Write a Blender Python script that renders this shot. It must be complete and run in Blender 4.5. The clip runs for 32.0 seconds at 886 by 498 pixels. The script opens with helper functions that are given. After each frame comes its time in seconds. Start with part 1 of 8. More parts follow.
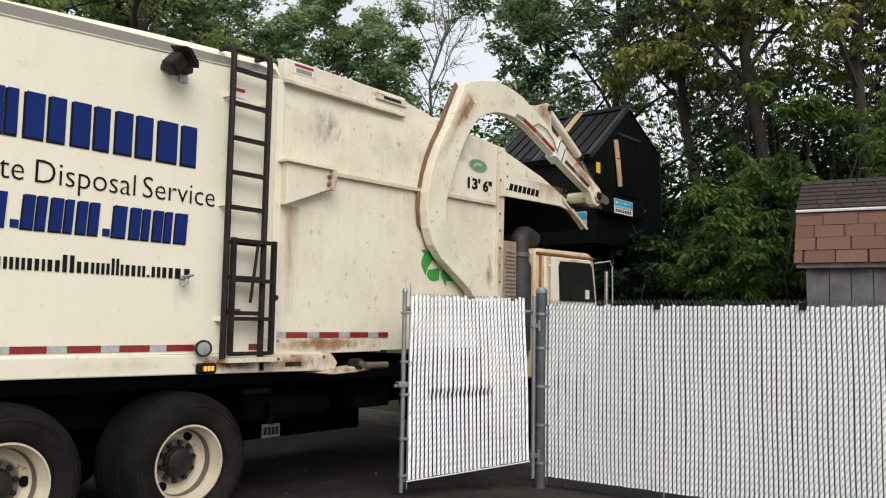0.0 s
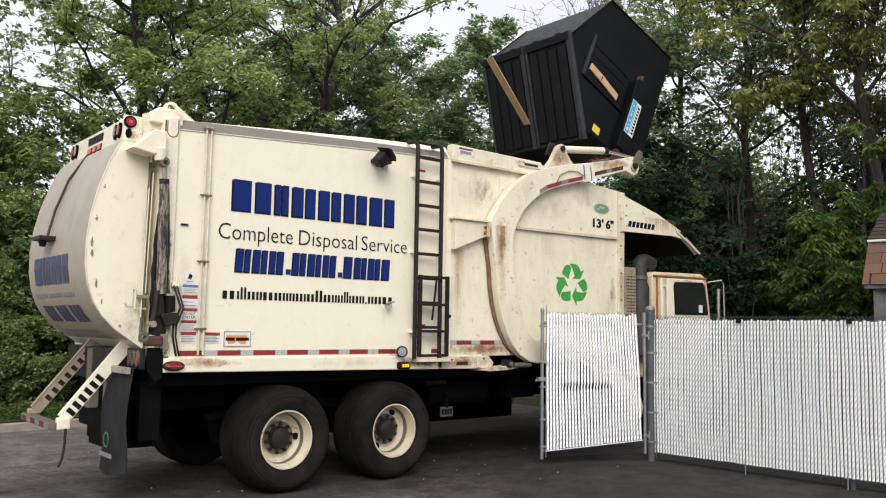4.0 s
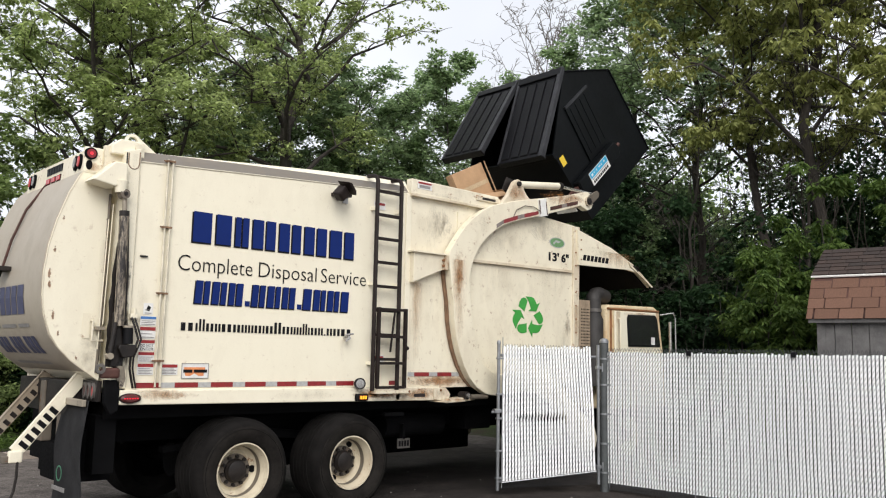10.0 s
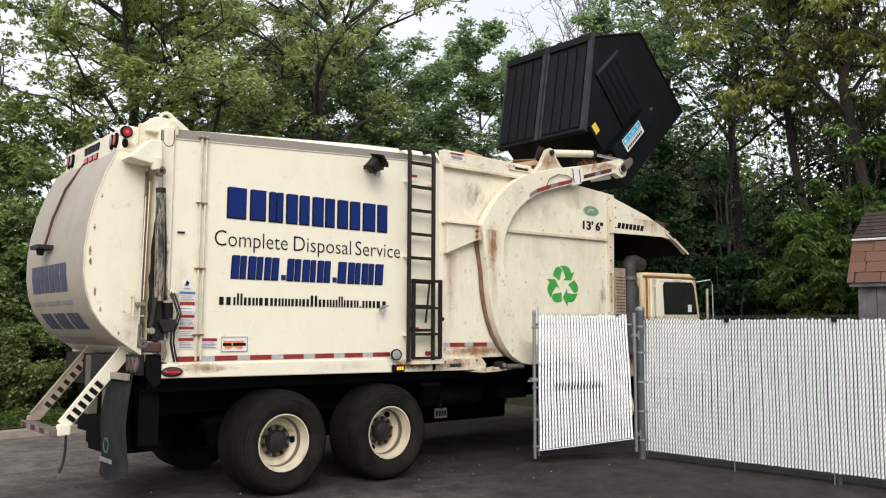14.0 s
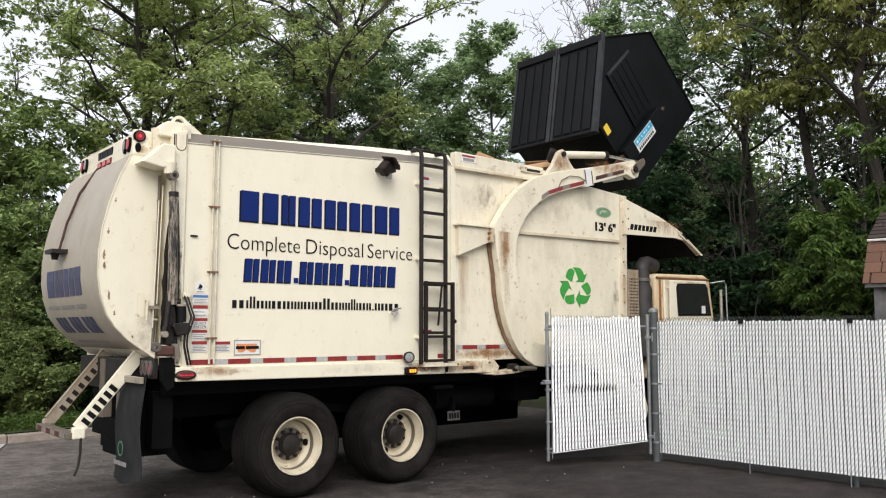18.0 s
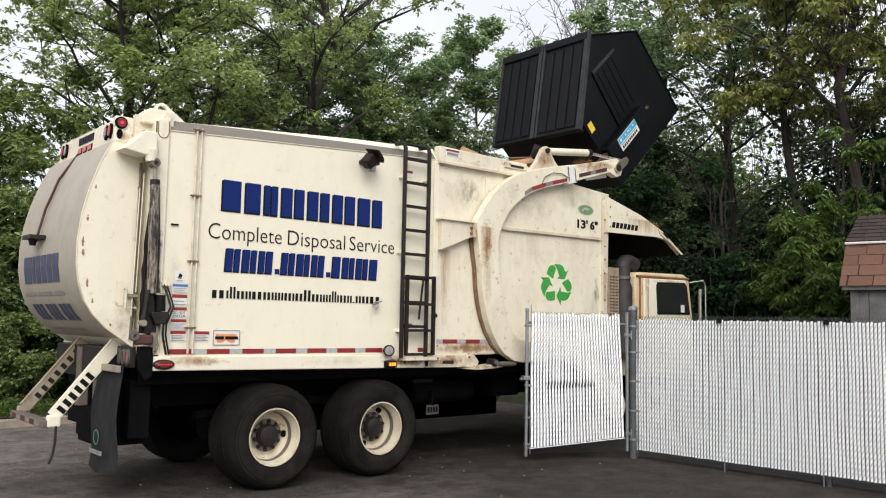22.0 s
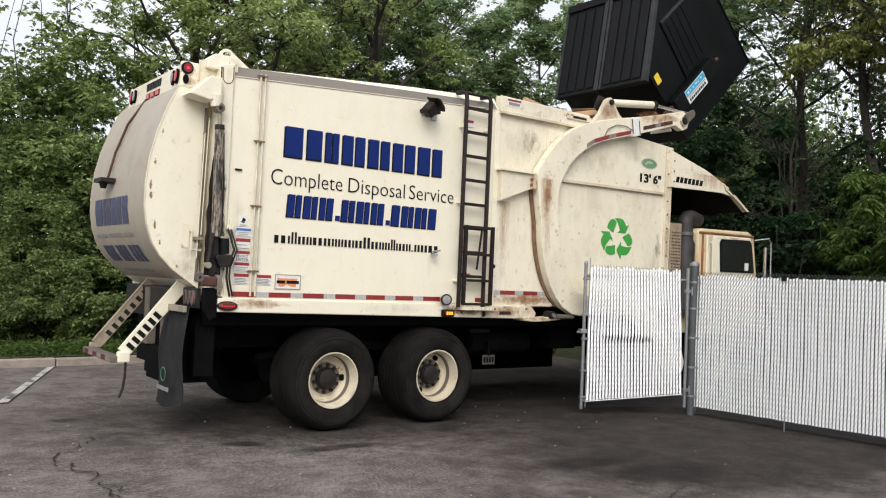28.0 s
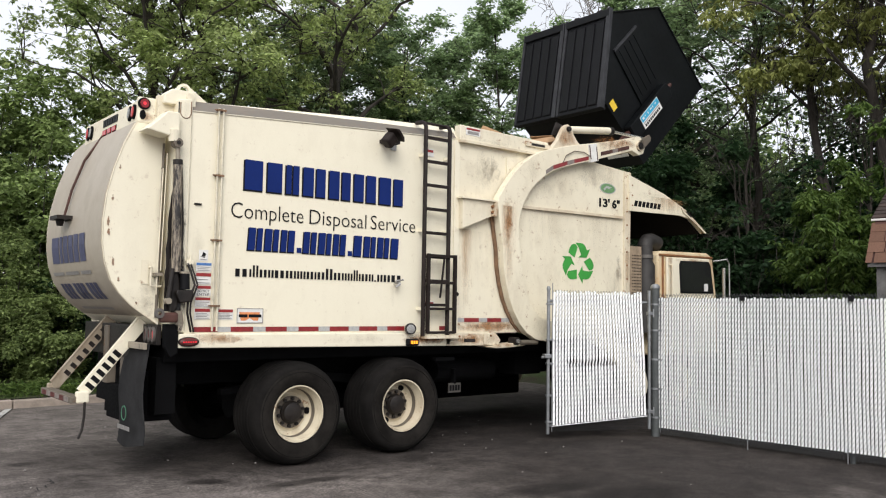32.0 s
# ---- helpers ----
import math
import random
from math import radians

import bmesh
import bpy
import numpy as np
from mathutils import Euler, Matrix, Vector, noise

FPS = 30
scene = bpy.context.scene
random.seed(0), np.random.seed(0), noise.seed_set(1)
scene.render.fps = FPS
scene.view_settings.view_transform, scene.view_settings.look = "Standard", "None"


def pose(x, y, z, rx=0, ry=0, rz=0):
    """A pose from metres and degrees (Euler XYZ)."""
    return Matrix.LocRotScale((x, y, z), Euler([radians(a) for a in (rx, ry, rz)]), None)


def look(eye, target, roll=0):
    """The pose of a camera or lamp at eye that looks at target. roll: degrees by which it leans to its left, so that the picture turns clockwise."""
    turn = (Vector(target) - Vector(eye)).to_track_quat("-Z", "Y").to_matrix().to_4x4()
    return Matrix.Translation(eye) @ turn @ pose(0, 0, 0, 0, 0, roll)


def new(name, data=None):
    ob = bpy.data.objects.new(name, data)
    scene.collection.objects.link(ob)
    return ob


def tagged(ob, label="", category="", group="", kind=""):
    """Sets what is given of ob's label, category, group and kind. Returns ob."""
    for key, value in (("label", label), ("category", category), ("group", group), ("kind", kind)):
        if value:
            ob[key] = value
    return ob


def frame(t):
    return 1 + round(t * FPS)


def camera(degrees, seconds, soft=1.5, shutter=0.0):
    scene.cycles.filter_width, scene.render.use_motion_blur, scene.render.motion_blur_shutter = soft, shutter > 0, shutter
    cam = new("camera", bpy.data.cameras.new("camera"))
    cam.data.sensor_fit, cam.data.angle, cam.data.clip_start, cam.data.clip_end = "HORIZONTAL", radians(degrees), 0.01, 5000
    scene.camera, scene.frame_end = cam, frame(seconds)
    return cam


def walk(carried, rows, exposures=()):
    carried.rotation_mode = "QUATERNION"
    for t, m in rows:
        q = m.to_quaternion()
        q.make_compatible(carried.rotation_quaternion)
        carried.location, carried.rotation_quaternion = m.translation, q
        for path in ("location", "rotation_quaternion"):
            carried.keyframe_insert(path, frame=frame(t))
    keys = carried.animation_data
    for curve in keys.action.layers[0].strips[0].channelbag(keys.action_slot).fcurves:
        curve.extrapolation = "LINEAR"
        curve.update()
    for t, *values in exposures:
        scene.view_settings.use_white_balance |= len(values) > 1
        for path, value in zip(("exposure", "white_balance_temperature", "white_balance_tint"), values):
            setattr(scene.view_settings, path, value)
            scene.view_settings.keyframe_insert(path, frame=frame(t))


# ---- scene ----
cam = camera(56.2, 32.0, soft=1.15)
PATH = [
    (0, (-2.438, -5.657, 1.623), (-0.898, -4.393, 1.798), 1.0),
    (0.5, (-2.631, -5.872, 1.637), (-1.135, -4.554, 1.786), 1.2),
    (1, (-2.85, -6.135, 1.649), (-1.365, -4.807, 1.826), 0.6),
    (1.5, (-3.172, -6.343, 1.63), (-1.714, -4.986, 1.809), 0.3),
    (2, (-3.459, -6.663, 1.632), (-2.062, -5.239, 1.788), 0.1),
    (2.5, (-3.779, -6.971, 1.652), (-2.425, -5.509, 1.82), 0.3),
    (3, (-4.036, -7.236, 1.673), (-2.716, -5.746, 1.869), 0.3),
    (3.5, (-4.216, -7.566, 1.685), (-2.925, -6.049, 1.866), 0.8),
    (5.5, (-4.423, -7.784, 1.685), (-3.164, -6.242, 1.882), 0.8),
    (6, (-4.437, -7.793, 1.686), (-3.168, -6.259, 1.882), 0.9),
    (6.5, (-4.446, -7.809, 1.693), (-3.164, -6.288, 1.898), 0.9),
    (7, (-4.442, -7.802, 1.697), (-3.153, -6.287, 1.907), 0.8),
    (7.5, (-4.444, -7.804, 1.705), (-3.151, -6.295, 1.926), 0.9),
    (8, (-4.451, -7.783, 1.723), (-3.146, -6.286, 1.961), 1.3),
    (8.5, (-4.438, -7.802, 1.714), (-3.121, -6.318, 1.968), 1.4),
    (9, (-4.439, -7.809, 1.72), (-3.109, -6.338, 1.972), 1.4),
    (9.5, (-4.432, -7.803, 1.719), (-3.092, -6.339, 1.968), 1.2),
    (10, (-4.438, -7.8, 1.726), (-3.092, -6.342, 1.98), 1.1),
    (10.5, (-4.439, -7.811, 1.722), (-3.091, -6.356, 1.98), 0.8),
    (11, (-4.455, -7.801, 1.729), (-3.107, -6.346, 1.987), 0.6),
    (11.5, (-4.446, -7.804, 1.721), (-3.097, -6.349, 1.978), 0.8),
    (12, (-4.435, -7.814, 1.715), (-3.088, -6.357, 1.965), 0.6),
    (12.5, (-4.445, -7.791, 1.717), (-3.109, -6.321, 1.946), 0.3),
    (13, (-4.445, -7.798, 1.71), (-3.134, -6.301, 1.909), 0.2),
    (13.5, (-4.434, -7.795, 1.704), (-3.139, -6.282, 1.887), 0.2),
    (14, (-4.438, -7.798, 1.706), (-3.147, -6.282, 1.893), 0.2),
    (14.5, (-4.431, -7.797, 1.702), (-3.147, -6.276, 1.896), 0.2),
    (15, (-4.444, -7.797, 1.7), (-3.179, -6.26, 1.893), 0.3),
    (15.5, (-4.436, -7.797, 1.684), (-3.188, -6.245, 1.874), 0.5),
    (17.5, (-4.429, -7.786, 1.713), (-3.183, -6.231, 1.888), -0.0),
    (18, (-4.433, -7.792, 1.709), (-3.165, -6.258, 1.901), 0.0),
    (18.5, (-4.426, -7.797, 1.719), (-3.151, -6.268, 1.912), 0.2),
    (19, (-4.428, -7.792, 1.715), (-3.148, -6.267, 1.905), 0.6),
    (19.5, (-4.426, -7.805, 1.701), (-3.147, -6.279, 1.891), 1.0),
    (20, (-4.432, -7.788, 1.719), (-3.144, -6.27, 1.912), 1.3),
    (20.5, (-4.437, -7.792, 1.721), (-3.137, -6.286, 1.922), 1.4),
    (21, (-4.436, -7.784, 1.719), (-3.133, -6.279, 1.913), 1.3),
    (21.5, (-4.432, -7.79, 1.713), (-3.132, -6.281, 1.896), 1.3),
    (22, (-4.435, -7.786, 1.712), (-3.132, -6.279, 1.89), 1.1),
    (22.5, (-4.429, -7.798, 1.709), (-3.128, -6.288, 1.881), 0.9),
    (23, (-4.428, -7.797, 1.692), (-3.131, -6.284, 1.859), 0.9),
    (23.5, (-4.422, -7.797, 1.703), (-3.123, -6.285, 1.866), 1.0),
    (24, (-4.43, -7.779, 1.706), (-3.128, -6.27, 1.87), 1.0),
    (24.5, (-4.424, -7.792, 1.707), (-3.122, -6.283, 1.877), 1.0),
    (26.5, (-4.415, -7.855, 1.675), (-3.136, -6.324, 1.83), 1.1),
    (27, (-4.432, -7.823, 1.64), (-3.187, -6.262, 1.76), 1.6),
    (27.5, (-4.446, -7.795, 1.634), (-3.233, -6.207, 1.721), 2.1),
    (28, (-4.427, -7.783, 1.638), (-3.228, -6.184, 1.707), 2.5),
    (28.5, (-4.435, -7.775, 1.63), (-3.24, -6.172, 1.677), 2.5),
    (29, (-4.433, -7.807, 1.62), (-3.233, -6.207, 1.654), 2.0),
    (29.5, (-4.425, -7.809, 1.627), (-3.205, -6.225, 1.669), 1.9),
    (30, (-4.427, -7.79, 1.627), (-3.193, -6.218, 1.697), 2.3),
    (30.5, (-4.421, -7.791, 1.643), (-3.201, -6.209, 1.725), 2.5),
    (31, (-4.432, -7.824, 1.632), (-3.219, -6.237, 1.731), 2.2),
    (31.5, (-4.438, -7.818, 1.632), (-3.196, -6.256, 1.759), 1.4),
    (32, (-4.422, -7.829, 1.65), (-3.161, -6.283, 1.788), 0.9),
]
walk(cam, [(t, look(eye, target, roll)) for t, eye, target, roll in PATH], [(0.0, -0.12), (1.0, -0.03), (2.5, 0.04), (32.0, 0.04)])

# ---- light: a bright overcast sky ----
world = bpy.data.worlds.new("overcast_sky")
scene.world = world
world.use_nodes = True
wn, wl = world.node_tree.nodes, world.node_tree.links
wn.clear()
sky = wn.new("ShaderNodeTexSky")
sky.sky_type, sky.sun_disc = "NISHITA", False
sky.sun_elevation, sky.sun_rotation = radians(37), radians(218)
cloud = wn.new("ShaderNodeMix")
cloud.data_type = "RGBA"
cloud.inputs[0].default_value = 0.82
back = wn.new("ShaderNodeBackground")
back.inputs[1].default_value = 0.1
wout = wn.new("ShaderNodeOutputWorld")
# slow swells of grey in the cloud sheet
swell = wn.new("ShaderNodeTexNoise")
swell.inputs["Scale"].default_value, swell.inputs["Detail"].default_value = 2.2, 3.0
grey = wn.new("ShaderNodeValToRGB")
grey.color_ramp.elements[0].position, grey.color_ramp.elements[0].color = 0.35, (10.2, 10.4, 11.0, 1)
grey.color_ramp.elements[1].position, grey.color_ramp.elements[1].color = 0.65, (12.5, 12.6, 13.1, 1)
wl.new(swell.outputs[0], grey.inputs[0])
wl.new(grey.outputs[0], cloud.inputs[7])
wl.new(sky.outputs[0], cloud.inputs[6])
wl.new(cloud.outputs[2], back.inputs[0])
wl.new(back.outputs[0], wout.inputs[0])
sun_data = bpy.data.lights.new("sun", "SUN")
sun_data.energy, sun_data.angle, sun_data.color = 2.7, radians(40), (1.0, 0.965, 0.93)
sun = new("sun", sun_data)
sun.matrix_world = look((-11, -14, 13.4), (0, 0, 0))
scene.view_settings.exposure = 0.04

# ---- tools ----


def nodes_of(name):
    m = bpy.data.materials.new(name)
    m.use_nodes = True
    nt = m.node_tree
    return m, nt, nt.nodes["Principled BSDF"]


def ramp(nt, fac, stops):
    r = nt.nodes.new("ShaderNodeValToRGB")
    el = r.color_ramp.elements
    while len(el) < len(stops):
        el.new(0.5)
    for e, (p, c) in zip(el, stops):
        e.position, e.color = p, (*c, 1) if len(c) == 3 else c
    nt.links.new(fac, r.inputs[0])
    return r.outputs[0]


def noise_of(nt, scale, detail=4.0, rough=0.55, stretch=(1, 1, 1), coord="Object"):
    tc = nt.nodes.new("ShaderNodeTexCoord")
    mp = nt.nodes.new("ShaderNodeMapping")
    mp.inputs["Scale"].default_value = stretch
    n = nt.nodes.new("ShaderNodeTexNoise")
    n.inputs["Scale"].default_value, n.inputs["Detail"].default_value, n.inputs["Roughness"].default_value = scale, detail, rough
    nt.links.new(tc.outputs[coord], mp.inputs[0])
    nt.links.new(mp.outputs[0], n.inputs["Vector"])
    return n.outputs[0]


def mixed(nt, fac, a, b, mode="MIX"):
    x = nt.nodes.new("ShaderNodeMix")
    x.data_type, x.blend_type = "RGBA", mode
    for sock, v in ((0, fac), (6, a), (7, b)):
        if isinstance(v, bpy.types.NodeSocket):
            nt.links.new(v, x.inputs[sock])
        elif sock == 0:
            x.inputs[0].default_value = v
        else:
            x.inputs[sock].default_value = (*v, 1)
    return x.outputs[2]


def bumped(nt, bsdf, height, strength, dist=0.01):
    b = nt.nodes.new("ShaderNodeBump")
    b.inputs["Strength"].default_value, b.inputs["Distance"].default_value = strength, dist
    nt.links.new(height, b.inputs["Height"])
    nt.links.new(b.outputs[0], bsdf.inputs["Normal"])


def plain(name, col, rough=0.6, metal=0.0, vary=0.25, scale=6.0, bump=0.15, spec=0.5):
    """A surface of one colour with two scales of unevenness."""
    m, nt, p = nodes_of(name)
    big, fine = noise_of(nt, scale), noise_of(nt, scale * 9, 6)
    lo, hi = tuple(c * (1 - vary) for c in col), tuple(min(1, c * (1 + vary * 0.6)) for c in col)
    c1 = ramp(nt, big, [(0.3, lo), (0.7, hi)])
    c2 = mixed(nt, 0.35, c1, ramp(nt, fine, [(0.3, lo), (0.7, hi)]))
    nt.links.new(c2, p.inputs["Base Color"])
    p.inputs["Metallic"].default_value = metal
    r = ramp(nt, fine, [(0.3, (max(0, rough - 0.1),) * 3), (0.7, (min(1, rough + 0.1),) * 3)])
    nt.links.new(r, p.inputs["Roughness"])
    p.inputs["Specular IOR Level"].default_value = spec
    if bump:
        bumped(nt, p, fine, bump, 0.004)
    return m


def weathered(name, col, dirt=(0.28, 0.2, 0.12), rust=(0.22, 0.09, 0.03), amount=0.45, rust_amount=0.5, rough=0.38, metal=0.0):
    """Painted steel with grime clouds, blotches, faint run marks, scratches and small rust spots."""
    m, nt, p = nodes_of(name)
    cloud_n = noise_of(nt, 0.9, 7, 0.62)
    blotch = noise_of(nt, 4.2, 6, 0.7, (1, 1, 0.6))
    runs = noise_of(nt, 1.5, 4, 0.6, (2.6, 2.6, 0.3))
    fine = noise_of(nt, 60, 5)
    spots = noise_of(nt, 11, 9, 0.8)
    c = mixed(nt, ramp(nt, fine, [(0.3, (0, 0, 0)), (0.75, (0.3, 0.3, 0.3))]), col, tuple(x * 0.88 for x in col))
    soil = tuple(x * 0.5 + d * 0.5 for x, d in zip(col, dirt))
    c = mixed(nt, ramp(nt, cloud_n, [(0.44, (0, 0, 0)), (0.64, (amount,) * 3)]), c, tuple(x * 0.62 + d * 0.38 for x, d in zip(col, dirt)))
    c = mixed(nt, ramp(nt, blotch, [(0.50, (0, 0, 0)), (0.62, (amount * 0.8,) * 3)]), c, soil)
    c = mixed(nt, ramp(nt, runs, [(0.52, (0, 0, 0)), (0.70, (amount * 0.22,) * 3)]), c, soil)
    c = mixed(nt, ramp(nt, spots, [(0.585, (0, 0, 0)), (0.63, (rust_amount,) * 3)]), c, rust)
    nt.links.new(c, p.inputs["Base Color"])
    nt.links.new(ramp(nt, cloud_n, [(0.3, (rough,) * 3), (0.8, (min(1, rough + 0.3),) * 3)]), p.inputs["Roughness"])
    p.inputs["Metallic"].default_value = metal
    bumped(nt, p, blotch, 0.12, 0.01)
    return m


def stain_of(name, col, low=0.62, high=0.80, most=0.9, scale=9.0, stretch=(1, 1, 1), hang=False, rough=0.6):
    """A patch of dirt, grease or rust with a ragged edge; hang makes it run down from its upper edge."""
    m, nt, p = nodes_of(name)
    big = noise_of(nt, scale, 7, 0.7, stretch)
    fine = noise_of(nt, scale * 5, 4, 0.6)
    tc = nt.nodes.new("ShaderNodeTexCoord")
    sep = nt.nodes.new("ShaderNodeSeparateXYZ")
    nt.links.new(tc.outputs["Generated"], sep.inputs[0])

    def calc(op, a, b=0.0, c=0.0):
        n = nt.nodes.new("ShaderNodeMath")
        n.operation = op
        for k, v in enumerate((a, b, c)):
            if isinstance(v, bpy.types.NodeSocket):
                nt.links.new(v, n.inputs[k])
            else:
                n.inputs[k].default_value = v
        return n.outputs[0]

    def tent(s):
        return calc("SUBTRACT", 1.0, calc("ABSOLUTE", calc("MULTIPLY_ADD", s, 2.0, -1.0)))

    along = sep.outputs[2] if hang else tent(sep.outputs[2])
    edge = calc("POWER", calc("MULTIPLY", tent(sep.outputs[0]), along), 0.5)
    val = calc("MULTIPLY", edge, calc("MULTIPLY_ADD", big, 2.0, -0.25))
    f = ramp(nt, val, [(low, (0, 0, 0)), (high, (most,) * 3)])
    nt.links.new(mixed(nt, fine, tuple(x * 0.6 for x in col), tuple(x * 1.3 for x in col)), p.inputs["Base Color"])
    nt.links.new(f, p.inputs["Alpha"])
    p.inputs["Roughness"].default_value = rough
    return m


def stain(x0, x1, z0, z1, y, material, parent, name="stain", face=-1):
    bm = bmesh.new()
    vs = [bm.verts.new(c) for c in ((x0, y, z0), (x1, y, z0), (x1, y + 0.0004, z1), (x0, y + 0.0004, z1))]
    bm.faces.new(vs if face < 0 else vs[::-1])
    return part(name, bm, material, parent)


def finish(name, bm, material, parent=None, label="", bevel=0.0, smooth=False):
    bm.normal_update()
    me = bpy.data.meshes.new(name)
    bm.to_mesh(me)
    bm.free()
    me.materials.append(material)
    if smooth:
        me.shade_smooth()
        me.set_sharp_from_angle(angle=radians(38))
    ob = new(name, me)
    if parent is not None:
        ob.parent = parent
    if label:
        ob["label"] = label
    if bevel:
        mod = ob.modifiers.new("bevel", "BEVEL")
        mod.width, mod.segments, mod.limit_method, mod.angle_limit = bevel, 2, "ANGLE", radians(40)
    return ob


def part(name, bm, material, parent, label="", bevel=0.0, smooth=False):
    return finish(name, bm, material, parent, label, bevel, smooth)


def thing(name, label, category, group="", m=None):
    ob = tagged(new(name), label, category, group)
    ob.empty_display_size = 0.2
    if m is not None:
        ob.matrix_basis = m
    return ob


def box(x0, x1, y0, y1, z0, z1, bm=None, rot=None):
    bm = bm or bmesh.new()
    m = Matrix.LocRotScale(((x0 + x1) / 2, (y0 + y1) / 2, (z0 + z1) / 2), rot, (abs(x1 - x0), abs(y1 - y0), abs(z1 - z0)))
    bmesh.ops.create_cube(bm, size=1, matrix=m)
    return bm


def prism(pts, y0, y1, bm=None):
    """A polygon in x and z, drawn out along y."""
    bm = bm or bmesh.new()
    a = [bm.verts.new((x, y0, z)) for x, z in pts]
    b = [bm.verts.new((x, y1, z)) for x, z in pts]
    n = len(pts)
    bm.faces.new(a)
    bm.faces.new(b[::-1])
    for i in range(n):
        bm.faces.new((a[i], b[i], b[(i + 1) % n], a[(i + 1) % n]))
    bmesh.ops.recalc_face_normals(bm, faces=bm.faces)
    return bm


def slab(pts, z0, z1, bm=None):
    """A polygon in x and y, drawn out along z."""
    bm = bm or bmesh.new()
    a = [bm.verts.new((x, y, z0)) for x, y in pts]
    b = [bm.verts.new((x, y, z1)) for x, y in pts]
    n = len(pts)
    bm.faces.new(a)
    bm.faces.new(b)
    for i in range(n):
        bm.faces.new((a[i], a[(i + 1) % n], b[(i + 1) % n], b[i]))
    bmesh.ops.recalc_face_normals(bm, faces=bm.faces)
    return bm


def rod(p0, p1, r0, r1=None, seg=12, bm=None):
    bm = bm or bmesh.new()
    p0, p1 = Vector(p0), Vector(p1)
    d = p1 - p0
    m = Matrix.Translation((p0 + p1) / 2) @ d.to_track_quat("Z", "Y").to_matrix().to_4x4()
    bmesh.ops.create_cone(bm, cap_ends=True, segments=seg, radius1=r0, radius2=r0 if r1 is None else r1, depth=d.length, matrix=m)
    return bm


def tube(pts, r, seg=8, bm=None, closed=False):
    """A round tube along a line of points; r is one radius or one for each point."""
    bm = bm or bmesh.new()
    pts = [Vector(p) for p in pts]
    n = len(pts)
    rs = r if isinstance(r, (list, tuple)) else [r] * n
    rings, up = [], None
    for i, p in enumerate(pts):
        a, b = pts[(i - 1) % n if closed else max(i - 1, 0)], pts[(i + 1) % n if closed else min(i + 1, n - 1)]
        d = (b - a).normalized()
        if up is None:
            up = d.orthogonal().normalized()
        up = (up - d * up.dot(d)).normalized()
        side = d.cross(up)
        rings.append([bm.verts.new(p + rs[i] * (math.cos(k * math.tau / seg) * up + math.sin(k * math.tau / seg) * side)) for k in range(seg)])
    for i in range(n if closed else n - 1):
        a, b = rings[i], rings[(i + 1) % n]
        for k in range(seg):
            bm.faces.new((a[k], a[(k + 1) % seg], b[(k + 1) % seg], b[k]))
    if not closed:
        bm.faces.new(rings[0][::-1])
        bm.faces.new(rings[-1])
    return bm


def lathe(profile, centre, seg=40, bm=None, axis="y"):
    """A closed profile of (radius, offset along the axis) turned round the axis."""
    bm = bm or bmesh.new()
    cx, cy, cz = centre
    rings = []
    for k in range(seg):
        a = k * math.tau / seg
        c, s = math.cos(a), math.sin(a)
        if axis == "y":
            rings.append([bm.verts.new((cx + r * c, cy + o, cz + r * s)) for r, o in profile])
        else:
            rings.append([bm.verts.new((cx + r * c, cy + r * s, cz + o)) for r, o in profile])
    n = len(profile)
    for k in range(seg):
        a, b = rings[k], rings[(k + 1) % seg]
        for i in range(n):
            j = (i + 1) % n
            if profile[i][0] < 1e-6 and profile[j][0] < 1e-6:
                continue
            bm.faces.new((a[i], a[j], b[j], b[i]))
    bmesh.ops.remove_doubles(bm, verts=bm.verts, dist=1e-6)
    bmesh.ops.recalc_face_normals(bm, faces=bm.faces)
    return bm


def decal(x0, x1, z0, z1, y=-0.004, t=0.003, bm=None):
    """A thin sticker on a wall that faces the yard (-y)."""
    return box(x0, x1, y - t, y, z0, z1, bm)


def lettering(name, text, size, m, material, parent, width=None, depth=0.002, label="", weight=0.0):
    """Raised vinyl letters from the built-in font, as a mesh; width squeezes the line to that length."""
    cu = bpy.data.curves.new(name, "FONT")
    cu.body, cu.size, cu.extrude, cu.resolution_u, cu.offset = text, size, depth, 3, weight
    tmp = bpy.data.objects.new(name, cu)
    scene.collection.objects.link(tmp)
    me = bpy.data.meshes.new_from_object(tmp.evaluated_get(bpy.context.evaluated_depsgraph_get()))
    bpy.data.objects.remove(tmp)
    xs = [v.co.x for v in me.vertices]
    w = max(xs) - min(xs)
    k = width / w if width else 1.0
    me.transform(m @ Matrix.Diagonal((k, 1, 1, 1)))
    me.materials.clear()
    me.materials.append(material)
    ob = new(name, me)
    ob.parent = parent
    if label:
        ob["label"] = label
    return ob


def on_side(x, z, y=-0.005):
    """The pose of lettering on a wall that faces -y."""
    return pose(x, y, z, 90, 0, 0)

